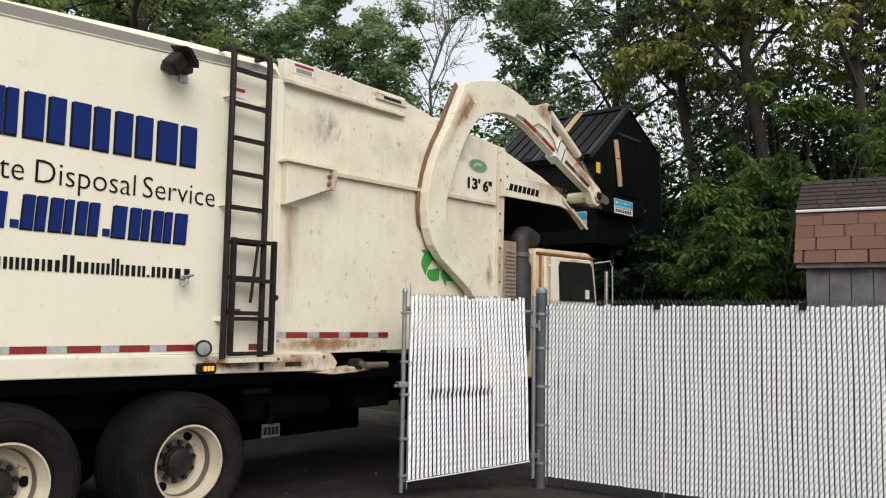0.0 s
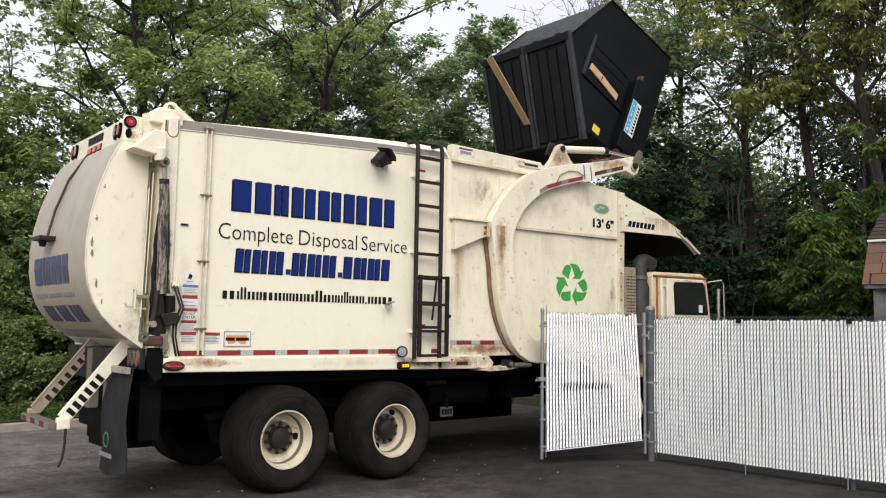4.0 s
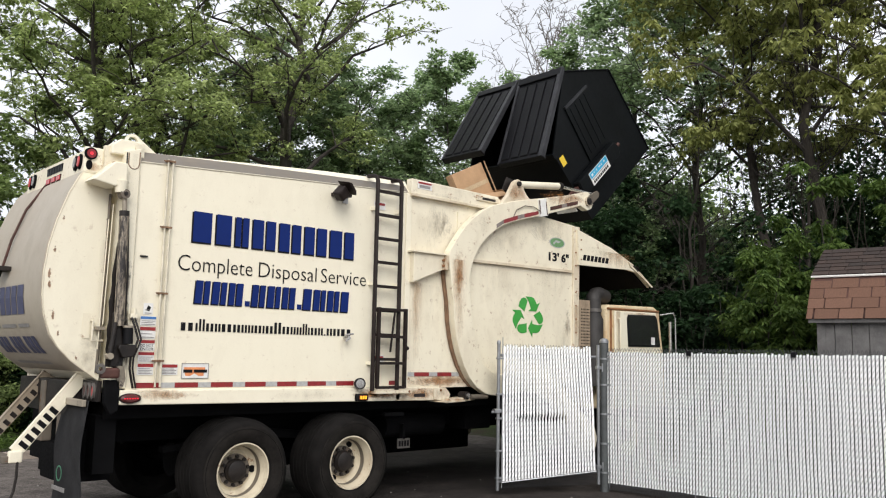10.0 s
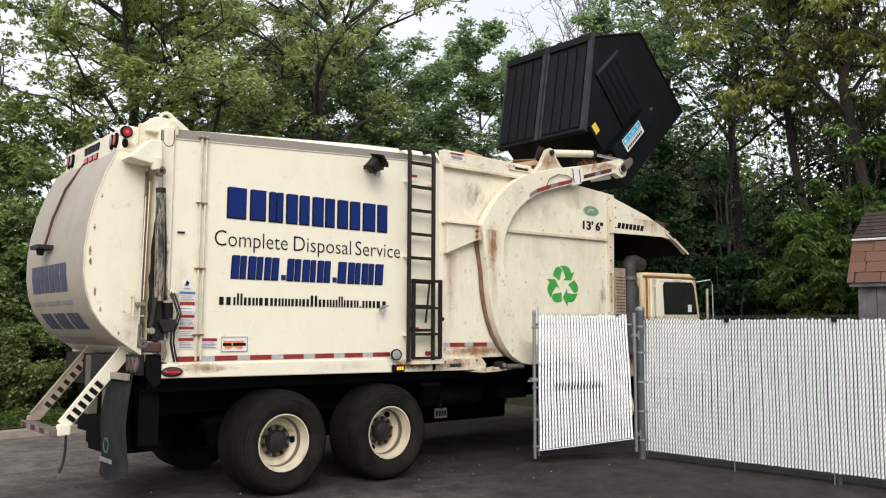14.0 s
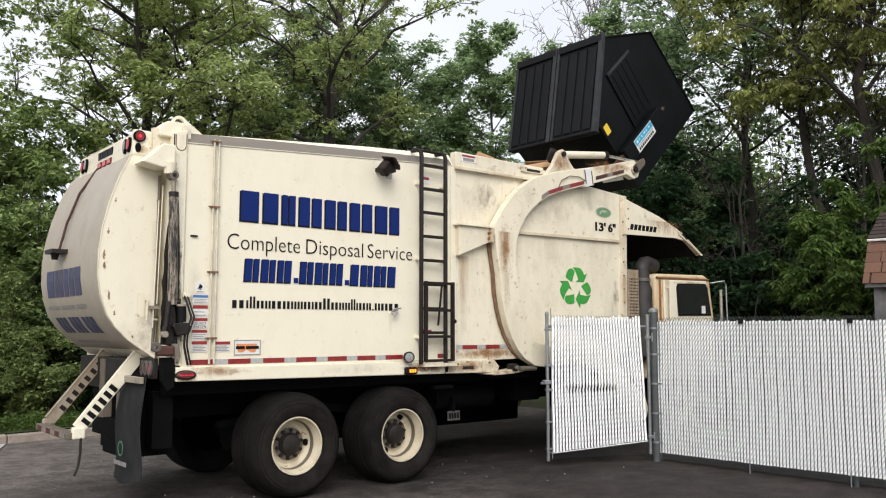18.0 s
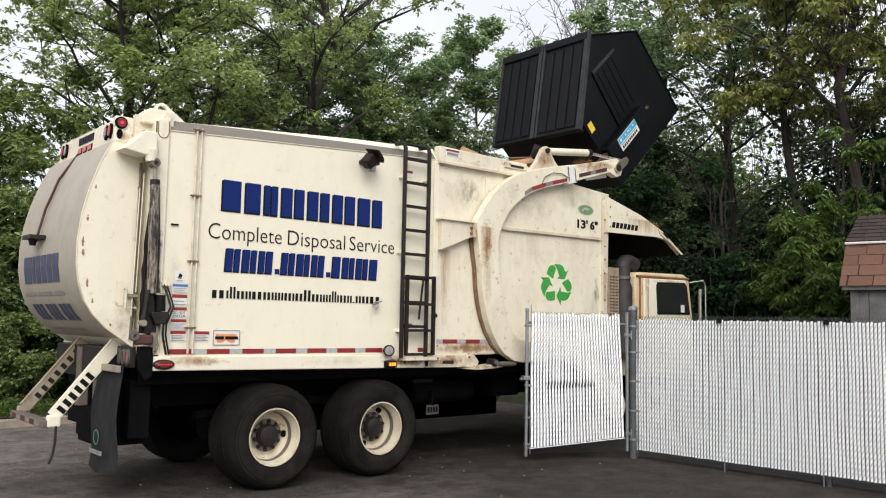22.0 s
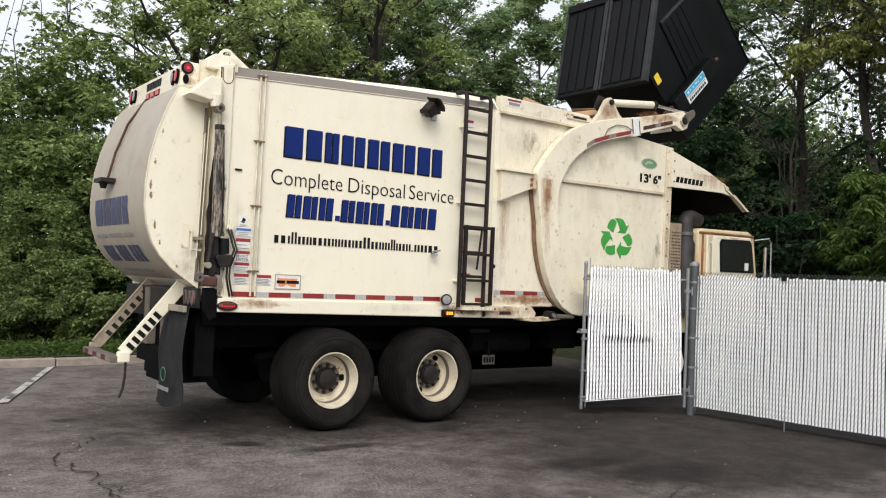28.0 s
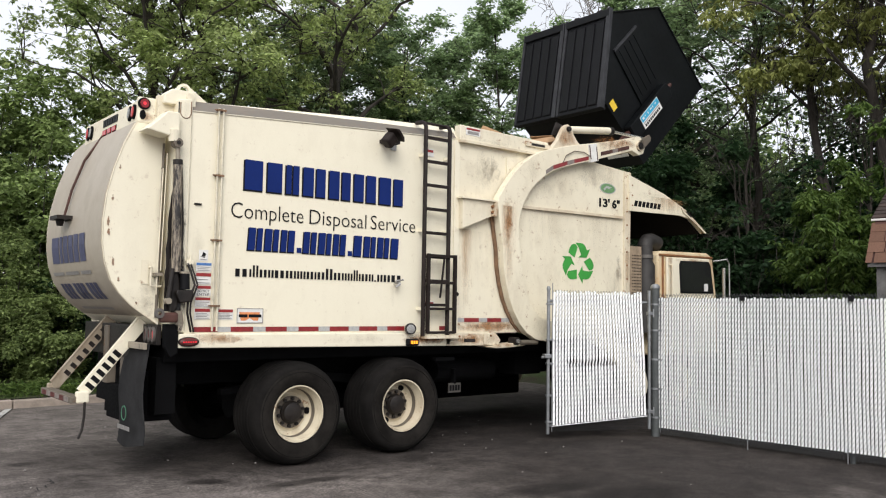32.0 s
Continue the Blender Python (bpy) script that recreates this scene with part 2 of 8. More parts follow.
# ---- materials ----
CREAM = weathered("cream_paint", (0.80, 0.745, 0.59), amount=0.13, rust_amount=0.22)
WORN = weathered("worn_cream_paint", (0.77, 0.71, 0.555), amount=0.34, rust_amount=0.6, rough=0.45)
RUSTY = weathered("rusty_cream_paint", (0.68, 0.62, 0.48), dirt=(0.3, 0.16, 0.06), amount=0.95, rust_amount=0.95, rough=0.55)
ROOFGREY = weathered("grey_road_film", (0.155, 0.14, 0.118), amount=0.4, rust_amount=0.1)
GREASED = weathered("grease_blackened_cream", (0.30, 0.26, 0.20), dirt=(0.02, 0.016, 0.012), rust=(0.012, 0.010, 0.009), amount=1.0, rust_amount=1.0, rough=0.45)


def streaky(name, light, dark, low, high):
    """Paint with long upright smears of black grease over it."""
    m, nt, p = nodes_of(name)
    runs, fine = noise_of(nt, 5.0, 8, 0.75, (4.5, 4.5, 0.8)), noise_of(nt, 40, 4)
    c = mixed(nt, ramp(nt, fine, [(0.3, (0, 0, 0)), (0.7, (0.4, 0.4, 0.4))]), light, tuple(x * 0.6 for x in light))
    nt.links.new(mixed(nt, ramp(nt, runs, [(low, (0, 0, 0)), (high, (1, 1, 1))]), c, dark), p.inputs["Base Color"])
    p.inputs["Roughness"].default_value = 0.45
    return m


SMEARED = streaky("grease_smeared_cream", (0.34, 0.285, 0.215), (0.014, 0.011, 0.010), 0.44, 0.56)
GRIMED = weathered("road_grimed_cream", (0.15, 0.125, 0.097), dirt=(0.06, 0.055, 0.04), rust=(0.12, 0.05, 0.02), amount=1.0, rust_amount=0.9, rough=0.6)
STREAKED = weathered("rust_streaked_cab_paint", (0.66, 0.55, 0.36), dirt=(0.42, 0.17, 0.03), rust=(0.30, 0.11, 0.02), amount=1.0, rust_amount=0.9, rough=0.5)
# Grimy cream, darkened: the back sheet's turned-away shade is in the colour.
BACKSHADE = weathered("shade_dark_back_sheet", (0.40, 0.355, 0.285), dirt=(0.22, 0.17, 0.12), amount=0.5, rust_amount=0.15)
RUSTDARK = plain("rust_brown_paint", (0.075, 0.03, 0.022), 0.7, 0.1, 0.6, 9, 0.3)
WEAR = plain("brown_wear_edge", (0.21, 0.122, 0.07), 0.8, 0.1, 0.6, 12, 0.4)
RUST = plain("bare_rust", (0.26, 0.12, 0.05), 0.85, 0.2, 0.5, 9, 0.4)
GREASE = plain("greasy_black_steel", (0.020, 0.016, 0.014), 0.5, 0.0, 0.9, 7, 0.3, 0.3)
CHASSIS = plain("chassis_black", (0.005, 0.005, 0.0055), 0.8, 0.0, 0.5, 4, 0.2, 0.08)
BLACKSTEEL = plain("black_painted_steel", (0.019, 0.013, 0.011), 0.55, 0.0, 0.6, 12, 0.15, 0.2)
RUBBER = plain("tyre_rubber", (0.0115, 0.0105, 0.0098), 0.9, 0, 0.8, 3, 0.25, 0.1)
DUSTYRUBBER = plain("dusty_tyre_rubber", (0.016, 0.0142, 0.0125), 0.9, 0, 0.75, 5, 0.25, 0.1)
FLAP = plain("mud_flap_rubber", (0.028, 0.028, 0.029), 0.8, 0, 0.5, 5, 0.2, 0.15)
RIM = weathered("rim_paint", (0.64, 0.575, 0.43), dirt=(0.20, 0.12, 0.06), amount=0.85, rust_amount=0.9, rough=0.45)
CHROME = plain("worn_chrome", (0.62, 0.60, 0.57), 0.28, 0.9, 0.2, 15, 0.05)
PIPE = plain("cream_pipe", (0.62, 0.57, 0.45), 0.4, 0.1, 0.35, 8, 0.1)
BLUE = plain("blue_vinyl", (0.006, 0.020, 0.125), 0.5, 0, 0.15, 3, 0.0, 0.12)
INK = plain("black_vinyl", (0.008, 0.008, 0.009), 0.5, 0, 0.2, 5, 0.0, 0.12)
GREEN = plain("green_vinyl", (0.05, 0.315, 0.055), 0.4, 0, 0.2, 6, 0.0)
RED = plain("red_reflective_tape", (0.23, 0.018, 0.02), 0.35, 0, 0.35, 30, 0.05)
SILVER = plain("silver_reflective_tape", (0.42, 0.42, 0.41), 0.35, 0.1, 0.25, 30, 0.05)
WHITE = plain("white_vinyl", (0.72, 0.71, 0.68), 0.45, 0, 0.15, 20, 0.0)
REDINK = plain("red_vinyl", (0.279, 0.019, 0.019), 0.45, 0, 0.2, 20, 0.0)
NOTICE = plain("notice_blue_vinyl", (0.06, 0.17, 0.42), 0.45, 0, 0.2, 20, 0.0)
GREYINK = plain("grey_vinyl", (0.25, 0.24, 0.23), 0.5, 0, 0.3, 20, 0.0)
ORANGE = plain("orange_vinyl", (0.72, 0.26, 0.10), 0.45, 0, 0.2, 20, 0.0)
CYAN = plain("cyan_vinyl", (0.03, 0.36, 0.60), 0.4, 0, 0.2, 20, 0.0)
YELLOW = plain("yellow_vinyl", (0.75, 0.52, 0.04), 0.45, 0, 0.2, 20, 0.0)
BOX = plain("container_black_paint", (0.0034, 0.0043, 0.0050), 0.46, 0.0, 0.7, 1.6, 0.10, 0.15)
# Paler grey than the lids, for edge ribs and door tracks.
LIDEDGE = plain("pale_edge_grey", (0.034, 0.035, 0.039), 0.4, 0, 0.5, 6, 0.15, 0.25)
LID = plain("black_lid_plastic", (0.0056, 0.0058, 0.0072), 0.48, 0, 0.5, 3, 0.15, 0.2)
CARD = plain("corrugated_cardboard", (0.42, 0.26, 0.14), 0.85, 0, 0.25, 5, 0.15)
WOOD = plain("raw_lumber", (0.52, 0.34, 0.19), 0.7, 0, 0.25, 4, 0.2)
GALV = plain("galvanised_steel", (0.30, 0.31, 0.32), 0.45, 0.75, 0.3, 18, 0.1)
DULLGALV = plain("weathered_dull_zinc", (0.085, 0.092, 0.092), 0.55, 0.35, 0.4, 12, 0.1)
WIRE = plain("galvanised_wire", (0.045, 0.048, 0.051), 0.6, 0.3, 0.35, 25, 0.0)
SLAT = plain("white_plastic_slat", (0.945, 0.945, 0.945), 0.3, 0, 0.04, 2.5, 0.05)
CONCRETE = plain("kerb_concrete", (0.34, 0.285, 0.24), 0.9, 0, 0.4, 5, 0.4)
SHEDWOOD = plain("weathered_grey_boards", (0.125, 0.120, 0.118), 0.9, 0, 0.5, 6, 0.4)


def glowing(name, col, strength, base):
    m, nt, p = nodes_of(name)
    p.inputs["Base Color"].default_value = (*base, 1)
    p.inputs["Roughness"].default_value = 0.2
    p.inputs["Emission Color"].default_value = (*col, 1)
    p.inputs["Emission Strength"].default_value = strength
    return m


AMBER = glowing("amber_lamp_lit", (1.0, 0.32, 0.02), 1.6, (0.8, 0.25, 0.02))
AMBERBODY = plain("amber_lens", (0.22, 0.07, 0.01), 0.25, 0, 0.2, 20, 0)
REDLIT = glowing("red_lamp_lit", (1.0, 0.03, 0.05), 0.75, (0.4, 0.01, 0.02))
REDLENS = plain("red_lens", (0.20, 0.008, 0.012), 0.2, 0, 0.2, 20, 0)


REDGLOW = glowing("dim_red_lens", (1.0, 0.08, 0.09), 0.14, (0.34, 0.05, 0.05))
DULLRED = plain("grimy_red_lens", (0.10, 0.018, 0.016), 0.5, 0, 0.5, 20, 0.0)
DULLSILVER = plain("grimy_silver_tape", (0.22, 0.19, 0.17), 0.6, 0, 0.4, 20, 0.0)
SILVERED = plain("grey_bezel", (0.12, 0.11, 0.10), 0.5, 0.2, 0.4, 20, 0.0)
FROST = plain("clear_lamp_glass", (0.32, 0.32, 0.31), 0.25, 0.3, 0.3, 25, 0.0)
SOOT = plain("sooty_steel", (0.035, 0.032, 0.030), 0.65, 0.2, 0.6, 6, 0.2)
PERF = plain("rusty_perforated_steel", (0.34, 0.26, 0.18), 0.8, 0.2, 0.5, 9, 0.3)


S_GREASE = stain_of("grease_run", (0.012, 0.010, 0.009), 0.30, 0.52, 0.96, 7, (2.5, 2.5, 0.5), rough=0.4)
S_RUST = stain_of("rust_bleed", (0.34, 0.15, 0.045), 0.36, 0.85, 0.6, 9, (1, 1, 1.2))
S_RUSTRUN = stain_of("rust_run", (0.42, 0.235, 0.105), 0.26, 0.9, 0.5, 6, (3.0, 3.0, 0.35), hang=True)
S_SOIL = stain_of("soot_smudge", (0.22, 0.165, 0.115), 0.34, 1.0, 0.2, 8, (1, 1, 0.7))
S_SOOT = stain_of("exhaust_soot", (0.17, 0.125, 0.09), 0.42, 0.80, 0.42, 12, (1, 1, 0.6))
S_RUSTWASH = stain_of("rust_wash", (0.36, 0.17, 0.06), 0.32, 0.85, 0.6, 9, (1, 1, 0.8))
S_RUNS = stain_of("dirt_run", (0.28, 0.22, 0.15), 0.34, 1.05, 0.14, 5, (2.4, 2.4, 0.25), hang=True)
S_CHIP = stain_of("rust_chip", (0.22, 0.08, 0.025), 0.52, 0.60, 0.65, 30, rough=0.8)


def glass_of(name, tint, rough=0.03):
    m, nt, p = nodes_of(name)
    p.inputs["Base Color"].default_value = (*tint, 1)
    p.inputs["Roughness"].default_value = rough
    p.inputs["Transmission Weight"].default_value = 0.85
    p.inputs["IOR"].default_value = 1.45
    return m


GLASS = glass_of("tinted_cab_glass", (0.12, 0.13, 0.12))


def asphalt_of():
    m, nt, p = nodes_of("old_asphalt")
    grit, speck, mid, big = noise_of(nt, 42, 5, 0.8), noise_of(nt, 95, 2, 0.6), noise_of(nt, 9, 7, 0.75), noise_of(nt, 0.6, 6, 0.65)
    blotch = noise_of(nt, 1.1, 7, 0.7)
    c = ramp(nt, grit, [(0.38, (0.036, 0.0312, 0.0286)), (0.50, (0.150, 0.131, 0.120)), (0.63, (0.30, 0.263, 0.243))])
    c = mixed(nt, ramp(nt, speck, [(0.64, (0, 0, 0)), (0.68, (0.8, 0.8, 0.8))]), c, (0.3278, 0.28, 0.2539))
    c = mixed(nt, ramp(nt, big, [(0.38, (0, 0, 0)), (0.66, (0.6, 0.6, 0.6))]), c, (0.25, 0.219, 0.202))
    c = mixed(nt, ramp(nt, mid, [(0.48, (0, 0, 0)), (0.62, (0.35, 0.35, 0.35))]), c, (0.06031, 0.05152, 0.04672))
    c = mixed(nt, ramp(nt, blotch, [(0.55, (0, 0, 0)), (0.70, (0.45, 0.45, 0.45))]), c, (0.04065, 0.03472, 0.03149))
    worn = noise_of(nt, 2.6, 9, 0.78)
    c = mixed(nt, ramp(nt, worn, [(0.40, (0.55, 0.55, 0.55)), (0.55, (0, 0, 0))]), c, (0.038, 0.033, 0.030))
    c = mixed(nt, ramp(nt, worn, [(0.56, (0, 0, 0)), (0.68, (0.5, 0.5, 0.5))]), c, (0.27, 0.236, 0.218))
    # old oil stains with ragged edges on the open yard; ellipses two and three paint the truck's shade into the colour
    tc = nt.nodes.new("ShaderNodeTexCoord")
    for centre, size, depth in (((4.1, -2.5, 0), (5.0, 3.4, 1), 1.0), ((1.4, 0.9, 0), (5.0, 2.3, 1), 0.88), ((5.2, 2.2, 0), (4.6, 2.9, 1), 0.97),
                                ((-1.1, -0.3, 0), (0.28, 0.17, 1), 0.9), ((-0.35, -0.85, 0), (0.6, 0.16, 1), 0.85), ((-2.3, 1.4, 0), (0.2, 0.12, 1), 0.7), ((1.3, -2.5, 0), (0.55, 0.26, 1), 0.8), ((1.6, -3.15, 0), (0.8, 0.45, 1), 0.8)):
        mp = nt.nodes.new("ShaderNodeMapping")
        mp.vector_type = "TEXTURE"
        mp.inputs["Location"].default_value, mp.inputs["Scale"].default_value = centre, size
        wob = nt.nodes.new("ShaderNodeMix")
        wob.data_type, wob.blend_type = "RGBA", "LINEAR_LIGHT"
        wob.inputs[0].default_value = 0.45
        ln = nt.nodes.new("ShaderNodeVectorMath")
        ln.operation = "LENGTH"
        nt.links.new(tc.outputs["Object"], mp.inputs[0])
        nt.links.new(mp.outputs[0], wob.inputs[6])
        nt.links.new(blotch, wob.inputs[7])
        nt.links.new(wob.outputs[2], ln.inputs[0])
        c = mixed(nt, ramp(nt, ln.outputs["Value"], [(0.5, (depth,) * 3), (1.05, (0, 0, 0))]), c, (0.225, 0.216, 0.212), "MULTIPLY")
    nt.links.new(c, p.inputs["Base Color"])
    nt.links.new(ramp(nt, big, [(0.3, (0.75,) * 3), (0.7, (0.95,) * 3)]), p.inputs["Roughness"])
    p.inputs["Specular IOR Level"].default_value = 0.2
    add = nt.nodes.new("ShaderNodeMath")
    nt.links.new(grit, add.inputs[0])
    nt.links.new(mid, add.inputs[1])
    bumped(nt, p, add.outputs[0], 0.5, 0.010)
    return m


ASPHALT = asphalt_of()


def leaf_of(name, dark, light, warm=None):
    """Leaves: each leaf its own shade, some light passing through."""
    m, nt, p = nodes_of(name)
    geo = nt.nodes.new("ShaderNodeNewGeometry")
    big = noise_of(nt, 0.9, 3)
    c = ramp(nt, geo.outputs["Random Per Island"], [(0.0, dark), (0.6, light), (1.0, warm or tuple(x * 1.35 for x in light))])
    c = mixed(nt, ramp(nt, big, [(0.35, (0.0,) * 3), (0.7, (0.35,) * 3)]), c, dark)
    nt.links.new(c, p.inputs["Base Color"])
    p.inputs["Roughness"].default_value = 0.55
    p.inputs["Specular IOR Level"].default_value = 0.35
    tr = nt.nodes.new("ShaderNodeBsdfTranslucent")
    nt.links.new(c, tr.inputs[0])
    mx = nt.nodes.new("ShaderNodeMixShader")
    mx.inputs[0].default_value = 0.52
    out = nt.nodes["Material Output"]
    nt.links.new(p.outputs[0], mx.inputs[1])
    nt.links.new(tr.outputs[0], mx.inputs[2])
    nt.links.new(mx.outputs[0], out.inputs[0])
    return m


LEAF_MAPLE = leaf_of("maple_leaves", (0.175, 0.232, 0.085), (0.53, 0.615, 0.26))
LEAF_MIXED = leaf_of("young_tree_leaves", (0.11, 0.16, 0.055), (0.33, 0.42, 0.16))
LEAF_POPLAR = leaf_of("poplar_leaves", (0.13, 0.20, 0.10), (0.42, 0.54, 0.285))
# The deep shade of the woods is put into this leaf green.
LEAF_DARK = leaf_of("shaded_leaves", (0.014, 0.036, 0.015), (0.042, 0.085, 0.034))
LEAF_OLIVE = leaf_of("olive_leaves", (0.145, 0.17, 0.046), (0.40, 0.425, 0.145))
LEAF_BRIGHT = leaf_of("fresh_shrub_leaves", (0.045, 0.09, 0.02), (0.15, 0.225, 0.055))
LEAF_LOW = leaf_of("low_bramble_leaves", (0.10, 0.145, 0.05), (0.26, 0.325, 0.12))
BARK = plain("grey_brown_bark", (0.042, 0.035, 0.029), 0.95, 0, 0.5, 7, 0.8)
VINE = plain("brown_vine_bark", (0.052, 0.043, 0.034), 0.95, 0, 0.4, 7, 0.5)
PALEBARK = plain("pale_dead_bark", (0.17, 0.15, 0.132), 0.9, 0, 0.35, 7, 0.5)


def earth_of():
    m, nt, p = nodes_of("grassy_earth")
    a, b = noise_of(nt, 40, 6, 0.7), noise_of(nt, 0.8, 5, 0.6)
    c = mixed(nt, ramp(nt, b, [(0.4, (0, 0, 0)), (0.65, (1, 1, 1))]), ramp(nt, a, [(0.3, (0.03, 0.05, 0.014)), (0.7, (0.08, 0.12, 0.03))]), (0.055, 0.042, 0.028))
    nt.links.new(c, p.inputs["Base Color"])
    p.inputs["Roughness"].default_value = 0.95
    bumped(nt, p, a, 0.7, 0.03)
    return m


EARTH = earth_of()

# ---- the yard ----


def ground_sheet():
    bm = bmesh.new()
    n, lo, hi = 60, -14.0, 22.0
    vs = {}
    for i in range(n + 1):
        for j in range(n + 1):
            x, y = lo + (hi - lo) * i / n, lo + (hi - lo) * j / n
            inside = -13 < x < 21 and -13 < y < 21
            z = 0.012 * (noise.noise(Vector((x * 0.5, y * 0.5, 0))) if inside else 0)
            # the paving has sunk a little where the wheels stand
            away = max(abs(x - 0.7) - 1.6, abs(y - 1.2) - 1.6, 0.0)
            sunk = 0.042 * max(0.0, 1 - away / 0.9)
            vs[i, j] = bm.verts.new((x, y, min(z, 0.0) * (1 - sunk / 0.042) - sunk if away < 0.9 else z))
    for i in range(n):
        for j in range(n):
            bm.faces.new((vs[i, j], vs[i + 1, j], vs[i + 1, j + 1], vs[i, j + 1]))
    far = [bm.verts.new((a * 1500, b * 1500, -0.02)) for a, b in ((-1, -1), (1, -1), (1, 1), (-1, 1))]
    c = [vs[0, 0], vs[n, 0], vs[n, n], vs[0, n]]
    edges = [[vs[i, 0] for i in range(n + 1)], [vs[n, j] for j in range(n + 1)], [vs[i, n] for i in range(n, -1, -1)], [vs[0, j] for j in range(n, -1, -1)]]
    for k, row in enumerate(edges):
        a, b = far[k], far[(k + 1) % 4]
        for i in range(n):
            bm.faces.new((a, row[i + 1], row[i])[::-1])
        bm.faces.new((a, b, row[n])[::1])
    bmesh.ops.recalc_face_normals(bm, faces=bm.faces)
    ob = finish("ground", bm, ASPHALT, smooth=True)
    return tagged(ob, "dark worn asphalt yard with cracks, oil stains and painted shade under the truck", "asphalt", kind="structure")


ground_sheet()


def planted_bank():
    """The unpaved strip behind the kerb, and the wooded ground that rises from it."""
    bm = bmesh.new()
    xs = [-22 + i * 1.5 for i in range(40)]
    ys = [6.35, 6.6, 7.2, 8.2, 10, 13, 18, 26, 40]
    zs = [0.13, 0.16, 0.2, 0.28, 0.4, 0.5, 0.6, 0.8, 1.0]
    grid = [[bm.verts.new((x, y + 0.10 * (x + 1.4) * (1 if k == 0 else 1), z + (0.09 * noise.noise(Vector((x * 0.7, y * 0.7, 3))) if k else 0))) for k, (y, z) in enumerate(zip(ys, zs))] for x in xs]
    for i in range(len(xs) - 1):
        for k in range(len(ys) - 1):
            bm.faces.new((grid[i][k], grid[i + 1][k], grid[i + 1][k + 1], grid[i][k + 1]))
    ob = finish("verge", bm, EARTH, smooth=True)
    tagged(ob, "grassy earth bank under the trees behind the kerb", "verge", kind="structure")
    bm = bmesh.new()
    xs = [8.6, 9.5, 11, 14, 20, 40]
    ys = [-16 + i * 1.5 for i in range(16)]
    g = [[bm.verts.new((x, y, 0.02 + 0.08 * i + 0.1 * noise.noise(Vector((x, y, 7))))) for y in ys] for i, x in enumerate(xs)]
    for i in range(len(xs) - 1):
        for k in range(len(ys) - 1):
            bm.faces.new((g[i][k], g[i + 1][k], g[i + 1][k + 1], g[i][k + 1]))
    ob = finish("wood_floor", bm, EARTH, smooth=True)
    tagged(ob, "leaf-strewn earth under the woods beyond the fence", "verge", kind="structure")


planted_bank()


def kerb_line():
    root = tagged(new("kerb"), "pale concrete kerb stones edging the asphalt", "kerb", kind="structure")
    x, k = -14.0, 0
    while x < 12:
        L = 1.8
        y0 = 6.12 + 0.10 * (x + 1.4)
        bm = box(x + 0.006, x + L - 0.006, -0.075, 0.075, -0.1, 0.125)
        ob = part("kerb_stone", bm, CONCRETE, root, bevel=0.018)
        ob.location = (0, y0 + 0.09, random.uniform(-0.008, 0.006))
        ob.rotation_euler = (0, 0, 0)
        bmz = ob.data
        bmz.transform(Matrix.Shear("XY", 4, (0, 0)))
        bmz.transform(Matrix(((1, 0, 0, 0), (0.10, 1, 0, -0.10 * x), (0, 0, 1, 0), (0, 0, 0, 1))))
        x += L


kerb_line()


